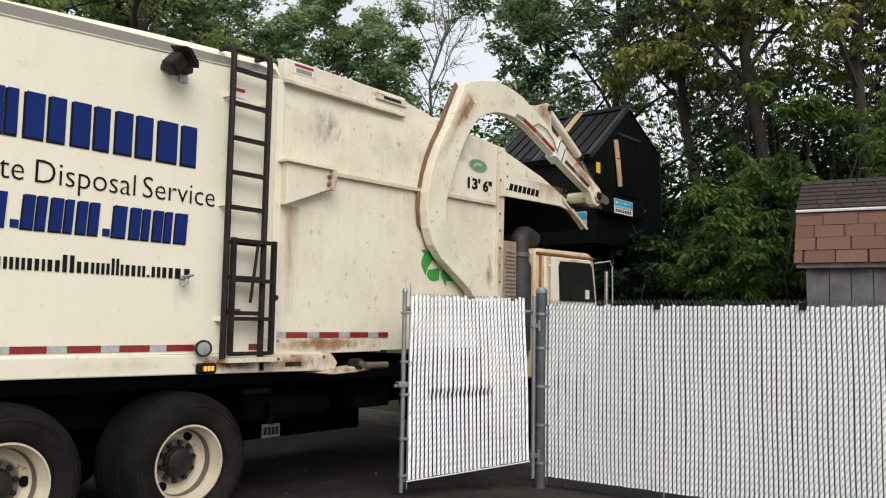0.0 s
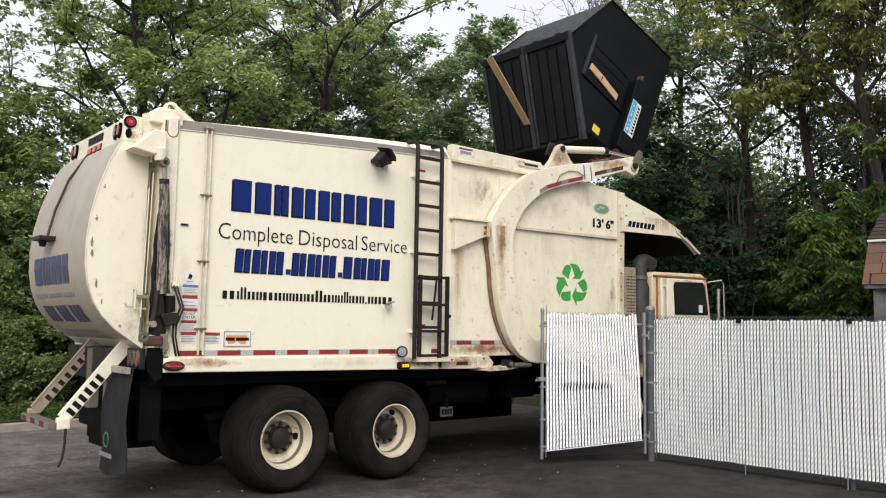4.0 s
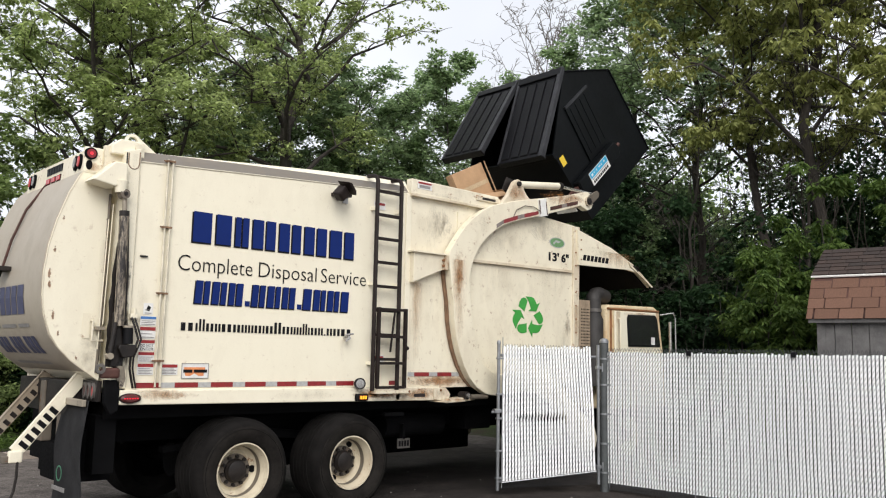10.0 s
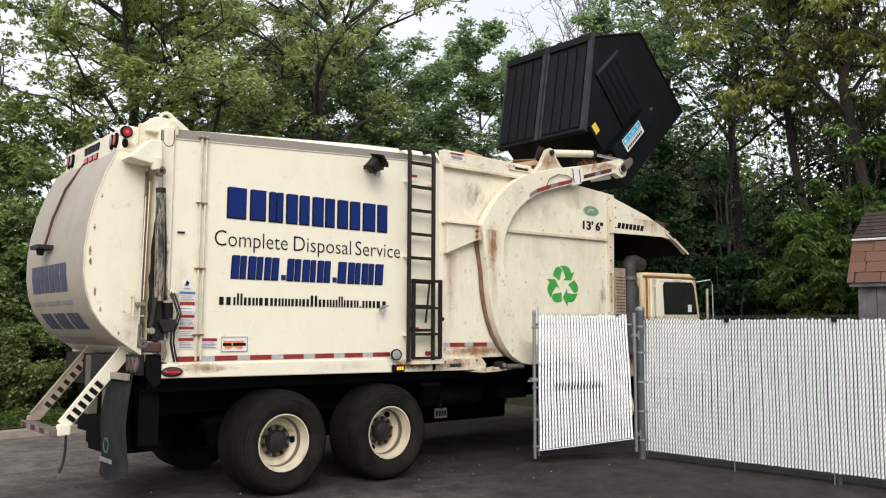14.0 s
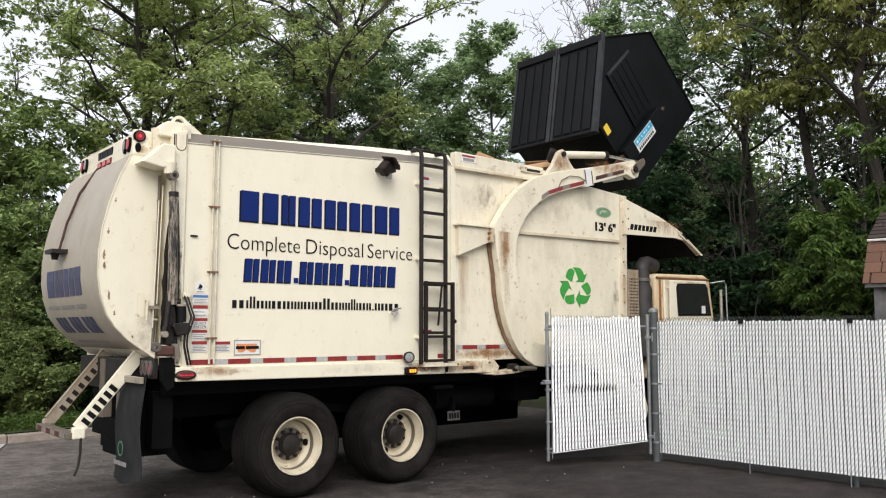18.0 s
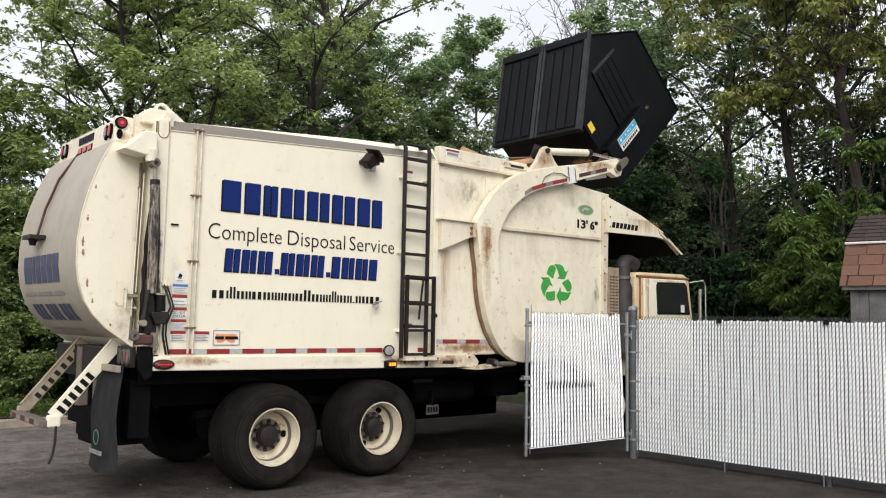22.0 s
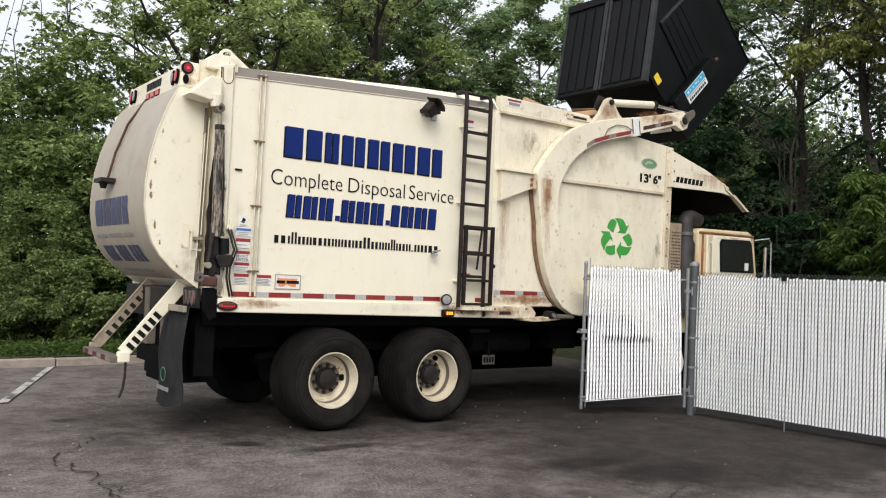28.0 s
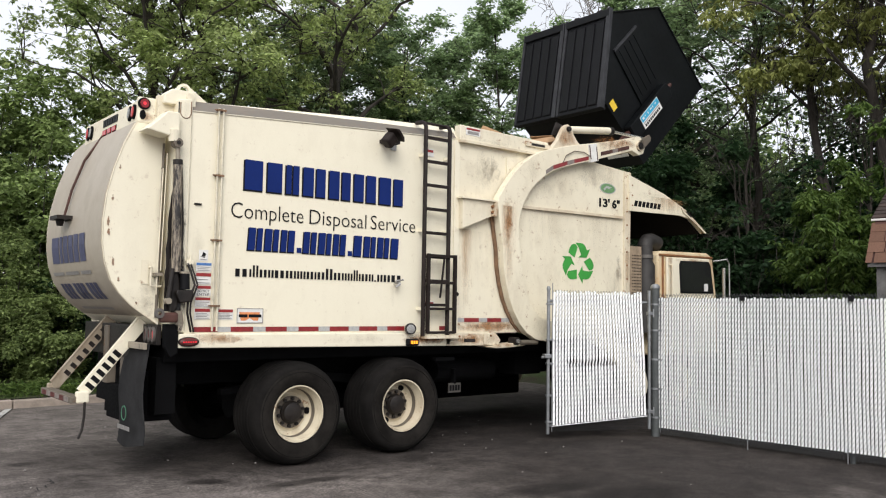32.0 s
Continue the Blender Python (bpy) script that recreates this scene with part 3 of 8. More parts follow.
def yard_marks():
    """A worn white bay line and tar-dark cracks, each a thin sheet on the asphalt."""
    m, nt, p = nodes_of("worn_road_paint")
    wear = noise_of(nt, 4.2, 9, 0.8, (1, 0.6, 1))
    c = ramp(nt, wear, [(0.43, (0.10, 0.09, 0.083)), (0.50, (0.46, 0.45, 0.43))])
    nt.links.new(c, p.inputs["Base Color"])
    p.inputs["Roughness"].default_value = 0.85
    bm = slab([(-2.74, 2.70), (-2.63, 2.70), (-1.44, 6.02), (-1.53, 6.02)], 0.0125, 0.0165)
    for k in range(3):
        slab([(-3.9 - k * 2.6 - 0.06, 2.70), (-3.9 - k * 2.6 + 0.06, 2.70), (-2.9 - k * 2.6 + 0.2, 5.8 - 0.25 * k), (-2.9 - k * 2.6 + 0.08, 5.8 - 0.25 * k)], 0.0125, 0.0165, bm)
    tagged(finish("bay_lines", bm, m), "worn flaking white parking bay line on asphalt", "road marking", kind="structure")
    crack_mat = plain("crack_tar", (0.010, 0.010, 0.010), 0.95, 0, 0.3, 30, 0.2)
    rnd = random.Random(5)
    bm = bmesh.new()

    def crack(x, y, ang, length, w):
        pts = [(x, y)]
        steps = int(length / 0.05)
        a = ang
        for _ in range(steps):
            a += rnd.gauss(0, 0.38)
            a += (ang - a) * 0.25
            x, y = x + 0.05 * math.cos(a), y + 0.05 * math.sin(a)
            pts.append((x, y))
        prev = None
        for i, (px, py) in enumerate(pts):
            ww = w * (0.35 + 0.9 * rnd.random()) * (1 - 0.6 * i / len(pts))
            q = (bm.verts.new((px - ww * math.sin(ang), py + ww * math.cos(ang), 0.0145)), bm.verts.new((px + ww * math.sin(ang), py - ww * math.cos(ang), 0.0145)))
            if prev:
                bm.faces.new((prev[0], prev[1], q[1], q[0]))
            prev = q
        return pts

    def chain(pts, w):
        """A jagged crack through a few places."""
        prev = None
        dense = []
        for (xa, ya), (xb, yb) in zip(pts, pts[1:]):
            n = max(3, int(math.hypot(xb - xa, yb - ya) / 0.045))
            for i in range(n):
                f = i / n
                j = 0.028 * math.sin(f * math.pi)
                dense.append((xa + (xb - xa) * f + rnd.gauss(0, j + 0.006), ya + (yb - ya) * f + rnd.gauss(0, j + 0.006)))
        for i, (px, py) in enumerate(dense):
            qx, qy = dense[min(i + 1, len(dense) - 1)]
            ox, oy = dense[max(i - 1, 0)]
            ang = math.atan2(qy - oy, qx - ox)
            ww = w * rnd.uniform(0.2, 0.72)
            q = (bm.verts.new((px - ww * math.sin(ang), py + ww * math.cos(ang), 0.0145)), bm.verts.new((px + ww * math.sin(ang), py - ww * math.cos(ang), 0.0145)))
            if prev:
                bm.faces.new((prev[0], prev[1], q[1], q[0]))
            prev = q

    chain([(-2.3, 0.45), (-2.4, 0.12), (-2.57, -0.07), (-2.72, -0.26), (-2.79, -0.35), (-2.81, -0.57), (-2.86, -0.72)], 0.011)
    chain([(-3.9, -0.6), (-3.28, -0.68), (-3.08, -0.69), (-2.88, -0.77), (-2.72, -0.93), (-2.62, -1.09), (-2.41, -1.19), (-2.21, -1.39)], 0.007)
    chain([(-2.71, -0.61), (-2.74, -0.92), (-2.62, -1.08), (-2.68, -1.35), (-2.67, -1.59), (-2.67, -1.88), (-2.67, -2.12), (-2.75, -2.9), (-2.6, -4.0)], 0.019)
    chain([(-2.61, -1.52), (-2.58, -1.64), (-2.49, -1.72), (-2.43, -1.92), (-2.37, -2.04), (-2.39, -2.27), (-2.3, -2.8)], 0.012)
    chain([(-1.83, -2.56), (-1.73, -2.53), (-1.59, -2.52), (-1.44, -2.65), (-1.13, -2.76), (-0.7, -2.9), (0.16, -3.29), (0.3, -3.45), (0.62, -3.73), (0.77, -3.79), (1.1, -4.3)], 0.012)
    chain([(1.38, -3.49), (1.07, -3.63), (0.84, -3.76)], 0.013)
    chain([(-3.7, -1.3), (-3.4, -1.46), (-3.3, -1.71), (-3.26, -1.84), (-3.2, -2.5)], 0.007)
    chain([(-1.75, -1.91), (-1.6, -1.8), (-1.48, -1.75)], 0.005)
    for k in range(9):
        crack(-2.6 + 0.9 * rnd.random() - 0.5, -0.9 - 0.24 * k, radians(rnd.choice((8, -15, 35, 150, 190, 215))), rnd.uniform(0.25, 0.7), 0.003)
    crack(-1.9, 2.6, radians(15), 1.1, 0.008)
    crack(-3.6, 2.2, radians(-30), 1.2, 0.006)
    tagged(finish("asphalt_cracks", bm, crack_mat), "jagged dark cracks in the asphalt", "crack", kind="structure")
    PALEGRIT = plain("pale_grit", (0.30, 0.28, 0.26), 0.9, 0, 0.5, 3, 0.2)
    litter = bmesh.new()
    for _ in range(90):
        x, y = rnd.uniform(-4, 4.4), rnd.uniform(-4.2, 5.5)
        s = rnd.uniform(0.005, 0.013)
        bmesh.ops.create_icosphere(litter, subdivisions=1, radius=s, matrix=Matrix.Translation((x, y, 0.012 + s * 0.4)) @ Matrix.Diagonal((1, rnd.uniform(0.6, 1.3), 0.6, 1)))
    tagged(finish("grit", litter, PALEGRIT), "scattered small stones on the asphalt", "gravel", kind="stuff")


yard_marks()

# ---- the refuse truck; x runs to its front, y = 0 is its near side ----
W = 2.44
truck = thing("garbage_truck", "cream front-loading garbage truck with rust stains, standing on asphalt", "garbage truck")


def side_top(x):
    """Height of the fold where the side wall turns into the roof slope."""
    return 3.53 + 0.083 * (min(max(x, -1.3), 2.2) + 1.3) * 0.72


def body_shell():
    bm = bmesh.new()
    rows = []
    for x, top in ((-1.26, 3.655), (-0.2, 3.74), (1.0, 3.835), (2.2, 3.90)):
        s = side_top(x)
        rows.append([bm.verts.new(v) for v in ((x, 0, 1.34), (x, 0, s), (x, 0.13, top), (x, W / 2, top + 0.05), (x, W - 0.13, top), (x, W, s), (x, W, 1.34))])
    for a, b in zip(rows, rows[1:]):
        for k in range(7):
            bm.faces.new((a[k], a[(k + 1) % 7], b[(k + 1) % 7], b[k]))
    bm.faces.new(rows[0])
    bm.faces.new(rows[-1][::-1])
    bmesh.ops.recalc_face_normals(bm, faces=bm.faces)
    part("body", bm, CREAM, truck, "cream steel refuse body with soft grime")
    # dull film on the sloping roof edge
    bm = bmesh.new()
    seq = []
    for x, top in ((-1.255, 3.655), (-0.2, 3.74), (1.0, 3.835), (2.15, 3.897)):
        s, w = side_top(x), max(0.0, (1.56 - x) / 2.82)
        f = 0.52 + 0.47 * w
        seq.append((bm.verts.new((x, -0.004, s + 0.004)), bm.verts.new((x, 0.13 * f - 0.005, s + (top - s) * f + 0.005))))
    for a, b in zip(seq, seq[1:]):
        bm.faces.new((a[0], b[0], b[1], a[1]))
    ext = bmesh.ops.extrude_face_region(bm, geom=bm.faces[:])
    bmesh.ops.translate(bm, verts=[v for v in ext["geom"] if isinstance(v, bmesh.types.BMVert)], vec=(0, 0.003, -0.003))
    part("roof_slope", bm, ROOFGREY, truck, "grey road film on the roof slope")
    part("roof_seam", tube([(-1.25, -0.003, side_top(-1.25)), (0.4, -0.003, side_top(0.4)), (2.16, -0.003, side_top(2.16))], 0.007, 6), PIPE, truck)
    # front half: open hopper with walls
    top = [(2.2, 3.90), (3.8, 3.885), (4.3, 3.80), (5.57, 3.70)]
    for name, y0, y1 in (("hopper_side", -0.002, 0.05), ("hopper_side", W - 0.05, W + 0.002)):
        part(name, prism([(2.2, 1.34), (2.2, 3.90), (3.8, 3.885), (4.35, 3.79), (5.57, 3.70), (5.52, 1.34)], y0, y1), WORN, truck, "worn stained cream hopper wall")
    part("hopper_front", box(5.50, 5.55, 0.05, W - 0.05, 1.34, 3.68), WORN, truck)
    part("hopper_floor", box(2.2, 5.5, 0.05, W - 0.05, 1.34, 1.45), GREASE, truck)
    # top rail over the hopper wall
    part("hopper_rail", prism([(2.17, 3.72), (2.17, 3.915), (3.75, 3.90), (3.75, 3.72)], -0.05, 0.06), WORN, truck, bevel=0.012)
    part("hopper_rail_lip", prism([(2.17, 3.695), (2.17, 3.72), (3.75, 3.722), (3.75, 3.70)], -0.07, 0.0), RUSTY, truck)
    # waist ridge and vertical posts on the hopper wall
    part("waist_ridge", prism([(2.75, 2.955), (2.75, 2.99), (5.38, 3.02), (5.38, 2.985)], -0.045, 0.0), RUSTY, truck, "rust-streaked horizontal ridge")
    part("upper_panel", prism([(3.0, 2.99), (3.0, 3.6), (4.6, 3.74), (5.38, 3.70), (5.38, 3.02)], -0.022, 0.0), WORN, truck, "dented upper hopper panel")
    part("corner_post", prism([(5.40, 1.34), (5.42, 3.70), (5.57, 3.70), (5.52, 1.34)], -0.03, 0.02), RUSTY, truck, bevel=0.01)
    part("joint_post", prism([(2.12, 1.34), (2.12, 3.72), (2.2, 3.72), (2.2, 1.34)], -0.02, 0.02), CREAM, truck, bevel=0.008)
    # bolts along the post
    for k in range(7):
        part("bolt", rod((5.46, -0.042, 2.1 + k * 0.2), (5.46, -0.028, 2.1 + k * 0.2), 0.013, seg=6), RUST, truck)


body_shell()


def arm_stop():
    """The wedge-shaped stop that the raised arm rests against."""
    st = part("arm_stop", prism([(2.19, 2.95), (2.19, 2.985), (2.70, 3.0), (2.68, 2.80), (2.19, 2.61)], -0.10, -0.005), WORN, truck, "wedge-shaped cream stop bracket", bevel=0.008)
    part("flange", box(2.15, 2.74, -0.14, -0.004, 2.985, 3.005), WORN, st)
    part("plate", prism([(2.66, 2.80), (2.70, 2.985), (2.735, 2.985), (2.72, 2.80)], -0.15, 0.0), RUSTY, st, "rusty bolted stop plate")
    for z in (2.85, 2.92):
        part("bolt", rod((2.66, -0.115, z), (2.66, -0.14, z), 0.018, seg=6), RUST, st)


arm_stop()


def bottom_rail():
    part("side_rail", prism([(-1.32, 1.21), (2.0, 1.175), (2.0, 1.335), (-1.32, 1.345)], -0.05, 0.25), CREAM, truck, "cream lower side rail with rust runs", bevel=0.01)
    part("side_rail", prism([(2.0, 1.175), (2.86, 1.163), (2.90, 1.235), (2.82, 1.32), (2.0, 1.338)], -0.05, 0.2), RUSTY, truck, "rust-stained lower side rail", bevel=0.01)
    part("rail_foot", prism([(2.62, 1.15), (3.05, 1.19), (3.3, 1.21), (3.3, 1.16), (3.1, 1.14), (2.8, 1.13)], -0.09, 0.1), RUSTY, truck, bevel=0.01)
    part("rail_slot", box(2.28, 2.46, -0.054, -0.045, 1.215, 1.255), GREASE, truck)
    part("rail_lip", prism([(2.05, 1.315), (3.5, 1.33), (3.5, 1.46), (2.05, 1.46)], -0.012, 0.03), RUSTY, truck, "rust-bleeding sill plate")
    # Added box, no known part: blocks view and light below the far side.
    part("far_side_blocker", box(2.2, 5.2, W - 0.5, W - 0.05, 0.27, 1.1), CHASSIS, truck, bevel=0.03)
    part("side_rail", box(-1.3, 5.4, W - 0.2, W + 0.03, 1.16, 1.34), CREAM, truck)
    # red and silver conspicuity tape
    x, k = -1.16, 0
    while x < 3.5:
        n = (0.245, 0.14)[k % 2]
        if not 1.46 < x + n / 2 < 2.02:
            part("reflective_tape", decal(x, min(x + n, 3.6), 1.362 if x < 2 else 1.462, 1.412 if x < 2 else 1.512, -0.004 if x < 2 else -0.014), RED if k % 2 == 0 else SILVER, truck)
        x += n
        k += 1
    pin = part("arm_pin", rod((3.12, -0.13, 1.22), (3.12, 0.0, 1.22), 0.05, seg=16), GREASE, truck, "greasy black pin")
    part("collar", rod((3.12, -0.15, 1.22), (3.12, -0.13, 1.22), 0.028, seg=12), CHROME, pin)
    part("hose_fitting", rod((3.2, -0.1, 1.2), (3.5, -0.1, 1.2), 0.032, seg=10), GRIMED, truck)
    part("rail_bracket", box(2.60, 2.66, -0.062, -0.05, 1.18, 1.325), RUSTY, truck, bevel=0.004)
    for bx in (2.05, 2.18, 2.72):
        part("rail_bolt", rod((bx, -0.066, 1.29), (bx, -0.05, 1.29), 0.013, seg=6), RUST, truck)


bottom_rail()


def black_ladder():
    """Steel ladder: two rails that hook over the roof edge, rungs, and a folding lower section."""
    def rail(x):
        return tube([(x, -0.11, 1.30), (x, -0.11, 3.78), (x, -0.09, 3.83), (x, -0.04, 3.85), (x, 0.08, 3.86)], 0.026, 8)

    ld = part("ladder", rail(1.585), BLACKSTEEL, truck, "black painted steel side ladder with worn rust", smooth=True)
    part("rail", rail(1.955), BLACKSTEEL, ld, smooth=True)
    part("rung", tube([(1.585, -0.02, 3.855), (1.955, -0.02, 3.855)], 0.017, 8), BLACKSTEEL, ld)
    z = 3.66
    while z > 1.5:
        part("rung", box(1.585, 1.955, -0.128, -0.092, z - 0.017, z + 0.017), BLACKSTEEL, ld)
        z -= 0.285
    for z in (3.45, 2.55, 1.62):
        for x in (1.585, 1.955):
            part("bracket", box(x - 0.015, x + 0.015, -0.1, 0.0, z - 0.02, z + 0.02), CREAM, ld)
    # folding lower section
    for x in (1.62, 2.03):
        part("lower_rail", box(x - 0.018, x + 0.018, -0.175, -0.135, 1.33, 2.27), BLACKSTEEL, ld)
    for z in (2.25, 1.93, 1.62, 1.34):
        part("lower_rung", box(1.62, 2.03, -0.17, -0.14, z - 0.016, z + 0.016), BLACKSTEEL, ld)
    part("hinge_bar", tube([(1.86, -0.16, 2.24), (1.80, -0.16, 1.75)], 0.014, 6), BLACKSTEEL, ld)
    part("latch", rod((2.05, -0.18, 1.80), (2.05, -0.12, 1.80), 0.025, seg=10), BLACKSTEEL, ld)
    foot = part("foot_plate", box(1.60, 2.14, -0.17, -0.03, 1.27, 1.31), RUSTY, ld, "rusty foot plate")
    part("bolt", rod((2.1, -0.18, 1.29), (2.1, -0.165, 1.29), 0.014, seg=6), RUST, ld)


black_ladder()


def wheel(x, y_out, sign):
    """A wide single wheel; the deep dish opens towards the outside."""
    s = sign
    c = (x, y_out, 0.50)
    tyre = [(0.288, 0.028), (0.305, 0.004), (0.35, -0.022), (0.41, -0.034), (0.465, -0.028), (0.502, -0.004), (0.523, 0.032), (0.534, 0.078), (0.539, 0.14), (0.540, 0.32), (0.537, 0.43), (0.52, 0.48), (0.40, 0.51), (0.29, 0.44)]
    wh = part("wheel", lathe([(r, o * s) for r, o in tyre], c, 64), RUBBER, truck, "wide black truck tyre on a deep cream rim", smooth=True)
    part("sidewall", lathe([(0.318, -0.0095 * s), (0.35, -0.0255 * s), (0.41, -0.0375 * s), (0.462, -0.0315 * s), (0.462, -0.024 * s), (0.41, -0.03 * s), (0.35, -0.018 * s), (0.318, 0.0)], c, 64), DUSTYRUBBER, wh, "dusty brown-black sidewall", smooth=True)
    for r, o in ((0.325, -0.008), (0.440, -0.033)):
        part("sidewall_ring", lathe([(r - 0.005, o * s), (r, (o - 0.006) * s), (r + 0.005, o * s), (r, (o + 0.014) * s)], c, 64), RUBBER, wh, smooth=True)
    for o in (0.105, 0.170, 0.235, 0.300, 0.365):
        part("tread_rib", lathe([(0.532, o * s), (0.543, (o + 0.004) * s), (0.543, (o + 0.048) * s), (0.532, (o + 0.052) * s)], c, 64), RUBBER, wh)
    rim = [(0.300, 0.020), (0.298, 0.006), (0.285, 0.006), (0.279, 0.022), (0.272, 0.06), (0.262, 0.075), (0.256, 0.12), (0.252, 0.17), (0.235, 0.205), (0.21, 0.222), (0.185, 0.215), (0.172, 0.195), (0.0, 0.195), (0.0, 0.24), (0.21, 0.25), (0.275, 0.24), (0.30, 0.08)]
    # Far rims are near-black: the shade under the truck as colour.
    part("rim", lathe([(r, o * s) for r, o in rim], c, 56), RIM if s > 0 else CHASSIS, wh, "deep rim, cream with rust in the corners, shade-black on the far side", smooth=True)
    part("rust_ring", lathe([(0.2545, 0.115 * s), (0.2530, 0.115 * s), (0.2480, 0.172 * s), (0.2495, 0.172 * s)], c, 56), GRIMED, wh)
    part("disc", lathe([(0.10, 0.1925 * s), (0.172, 0.1925 * s), (0.172, 0.197 * s), (0.10, 0.197 * s)], c, 40), GRIMED, wh, "grimy wheel disc")
    hub = [(0.0, 0.118), (0.09, 0.120), (0.104, 0.128), (0.108, 0.15), (0.120, 0.162), (0.122, 0.195), (0.0, 0.195)]
    part("hub", lathe([(r, o * s) for r, o in hub], c, 28), GREASE, wh, "greasy dark wheel hub", smooth=True)
    for k in range(10):
        a = k * math.tau / 10 + 0.2
        px, pz = x + 0.145 * math.cos(a), 0.50 + 0.145 * math.sin(a)
        part("lug_nut", rod((px, y_out + 0.165 * s, pz), (px, y_out + 0.197 * s, pz), 0.020, 0.020, 6), GREASE, wh)
    for k in range(2):
        a = k * math.pi + (0.0 if x < 1 else 1.05)
        hole = part("hand_hole", lathe([(0.0, 0.0), (0.036, 0.0), (0.036, 0.016 * s), (0.0, 0.016 * s)], (0, 0, 0), 16), CHASSIS, wh)
        hole.matrix_basis = pose(x + 0.211 * math.cos(a), y_out + 0.2 * s, 0.50 + 0.211 * math.sin(a))


for wx in (0.0, 1.37):
    wheel(wx, -0.06, 1)
    wheel(wx, W + 0.06, -1)
for wy, s in ((0.12, 1), (W - 0.12, -1)):
    wheel(7.0, wy, s)


def chassis():
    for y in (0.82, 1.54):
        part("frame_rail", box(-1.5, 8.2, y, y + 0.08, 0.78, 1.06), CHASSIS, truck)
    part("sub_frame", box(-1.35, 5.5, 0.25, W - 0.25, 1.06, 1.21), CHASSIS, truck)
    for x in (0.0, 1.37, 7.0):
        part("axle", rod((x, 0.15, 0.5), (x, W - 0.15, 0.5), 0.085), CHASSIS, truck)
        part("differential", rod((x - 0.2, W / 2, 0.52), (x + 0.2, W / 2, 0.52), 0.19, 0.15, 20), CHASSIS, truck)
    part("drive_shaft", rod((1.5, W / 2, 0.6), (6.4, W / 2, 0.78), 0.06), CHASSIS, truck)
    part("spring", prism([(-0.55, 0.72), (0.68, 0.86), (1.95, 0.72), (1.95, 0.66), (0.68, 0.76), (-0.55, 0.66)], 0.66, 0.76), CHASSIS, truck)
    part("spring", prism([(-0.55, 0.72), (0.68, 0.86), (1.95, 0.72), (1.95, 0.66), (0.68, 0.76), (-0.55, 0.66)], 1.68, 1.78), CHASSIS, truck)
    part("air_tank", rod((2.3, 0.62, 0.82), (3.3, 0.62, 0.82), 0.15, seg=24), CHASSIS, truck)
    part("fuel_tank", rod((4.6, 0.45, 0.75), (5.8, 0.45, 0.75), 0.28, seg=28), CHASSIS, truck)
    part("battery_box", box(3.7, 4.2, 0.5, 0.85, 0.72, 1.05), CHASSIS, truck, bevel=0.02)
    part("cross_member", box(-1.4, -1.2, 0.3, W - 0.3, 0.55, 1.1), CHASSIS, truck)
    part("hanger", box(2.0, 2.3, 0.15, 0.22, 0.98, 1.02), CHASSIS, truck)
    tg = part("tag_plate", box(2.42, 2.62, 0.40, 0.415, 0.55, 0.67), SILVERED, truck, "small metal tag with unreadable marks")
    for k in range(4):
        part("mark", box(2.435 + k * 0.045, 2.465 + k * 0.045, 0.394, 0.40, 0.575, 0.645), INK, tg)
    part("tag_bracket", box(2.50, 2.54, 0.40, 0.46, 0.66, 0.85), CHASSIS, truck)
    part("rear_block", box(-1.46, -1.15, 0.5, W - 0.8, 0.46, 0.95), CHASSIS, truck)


chassis()


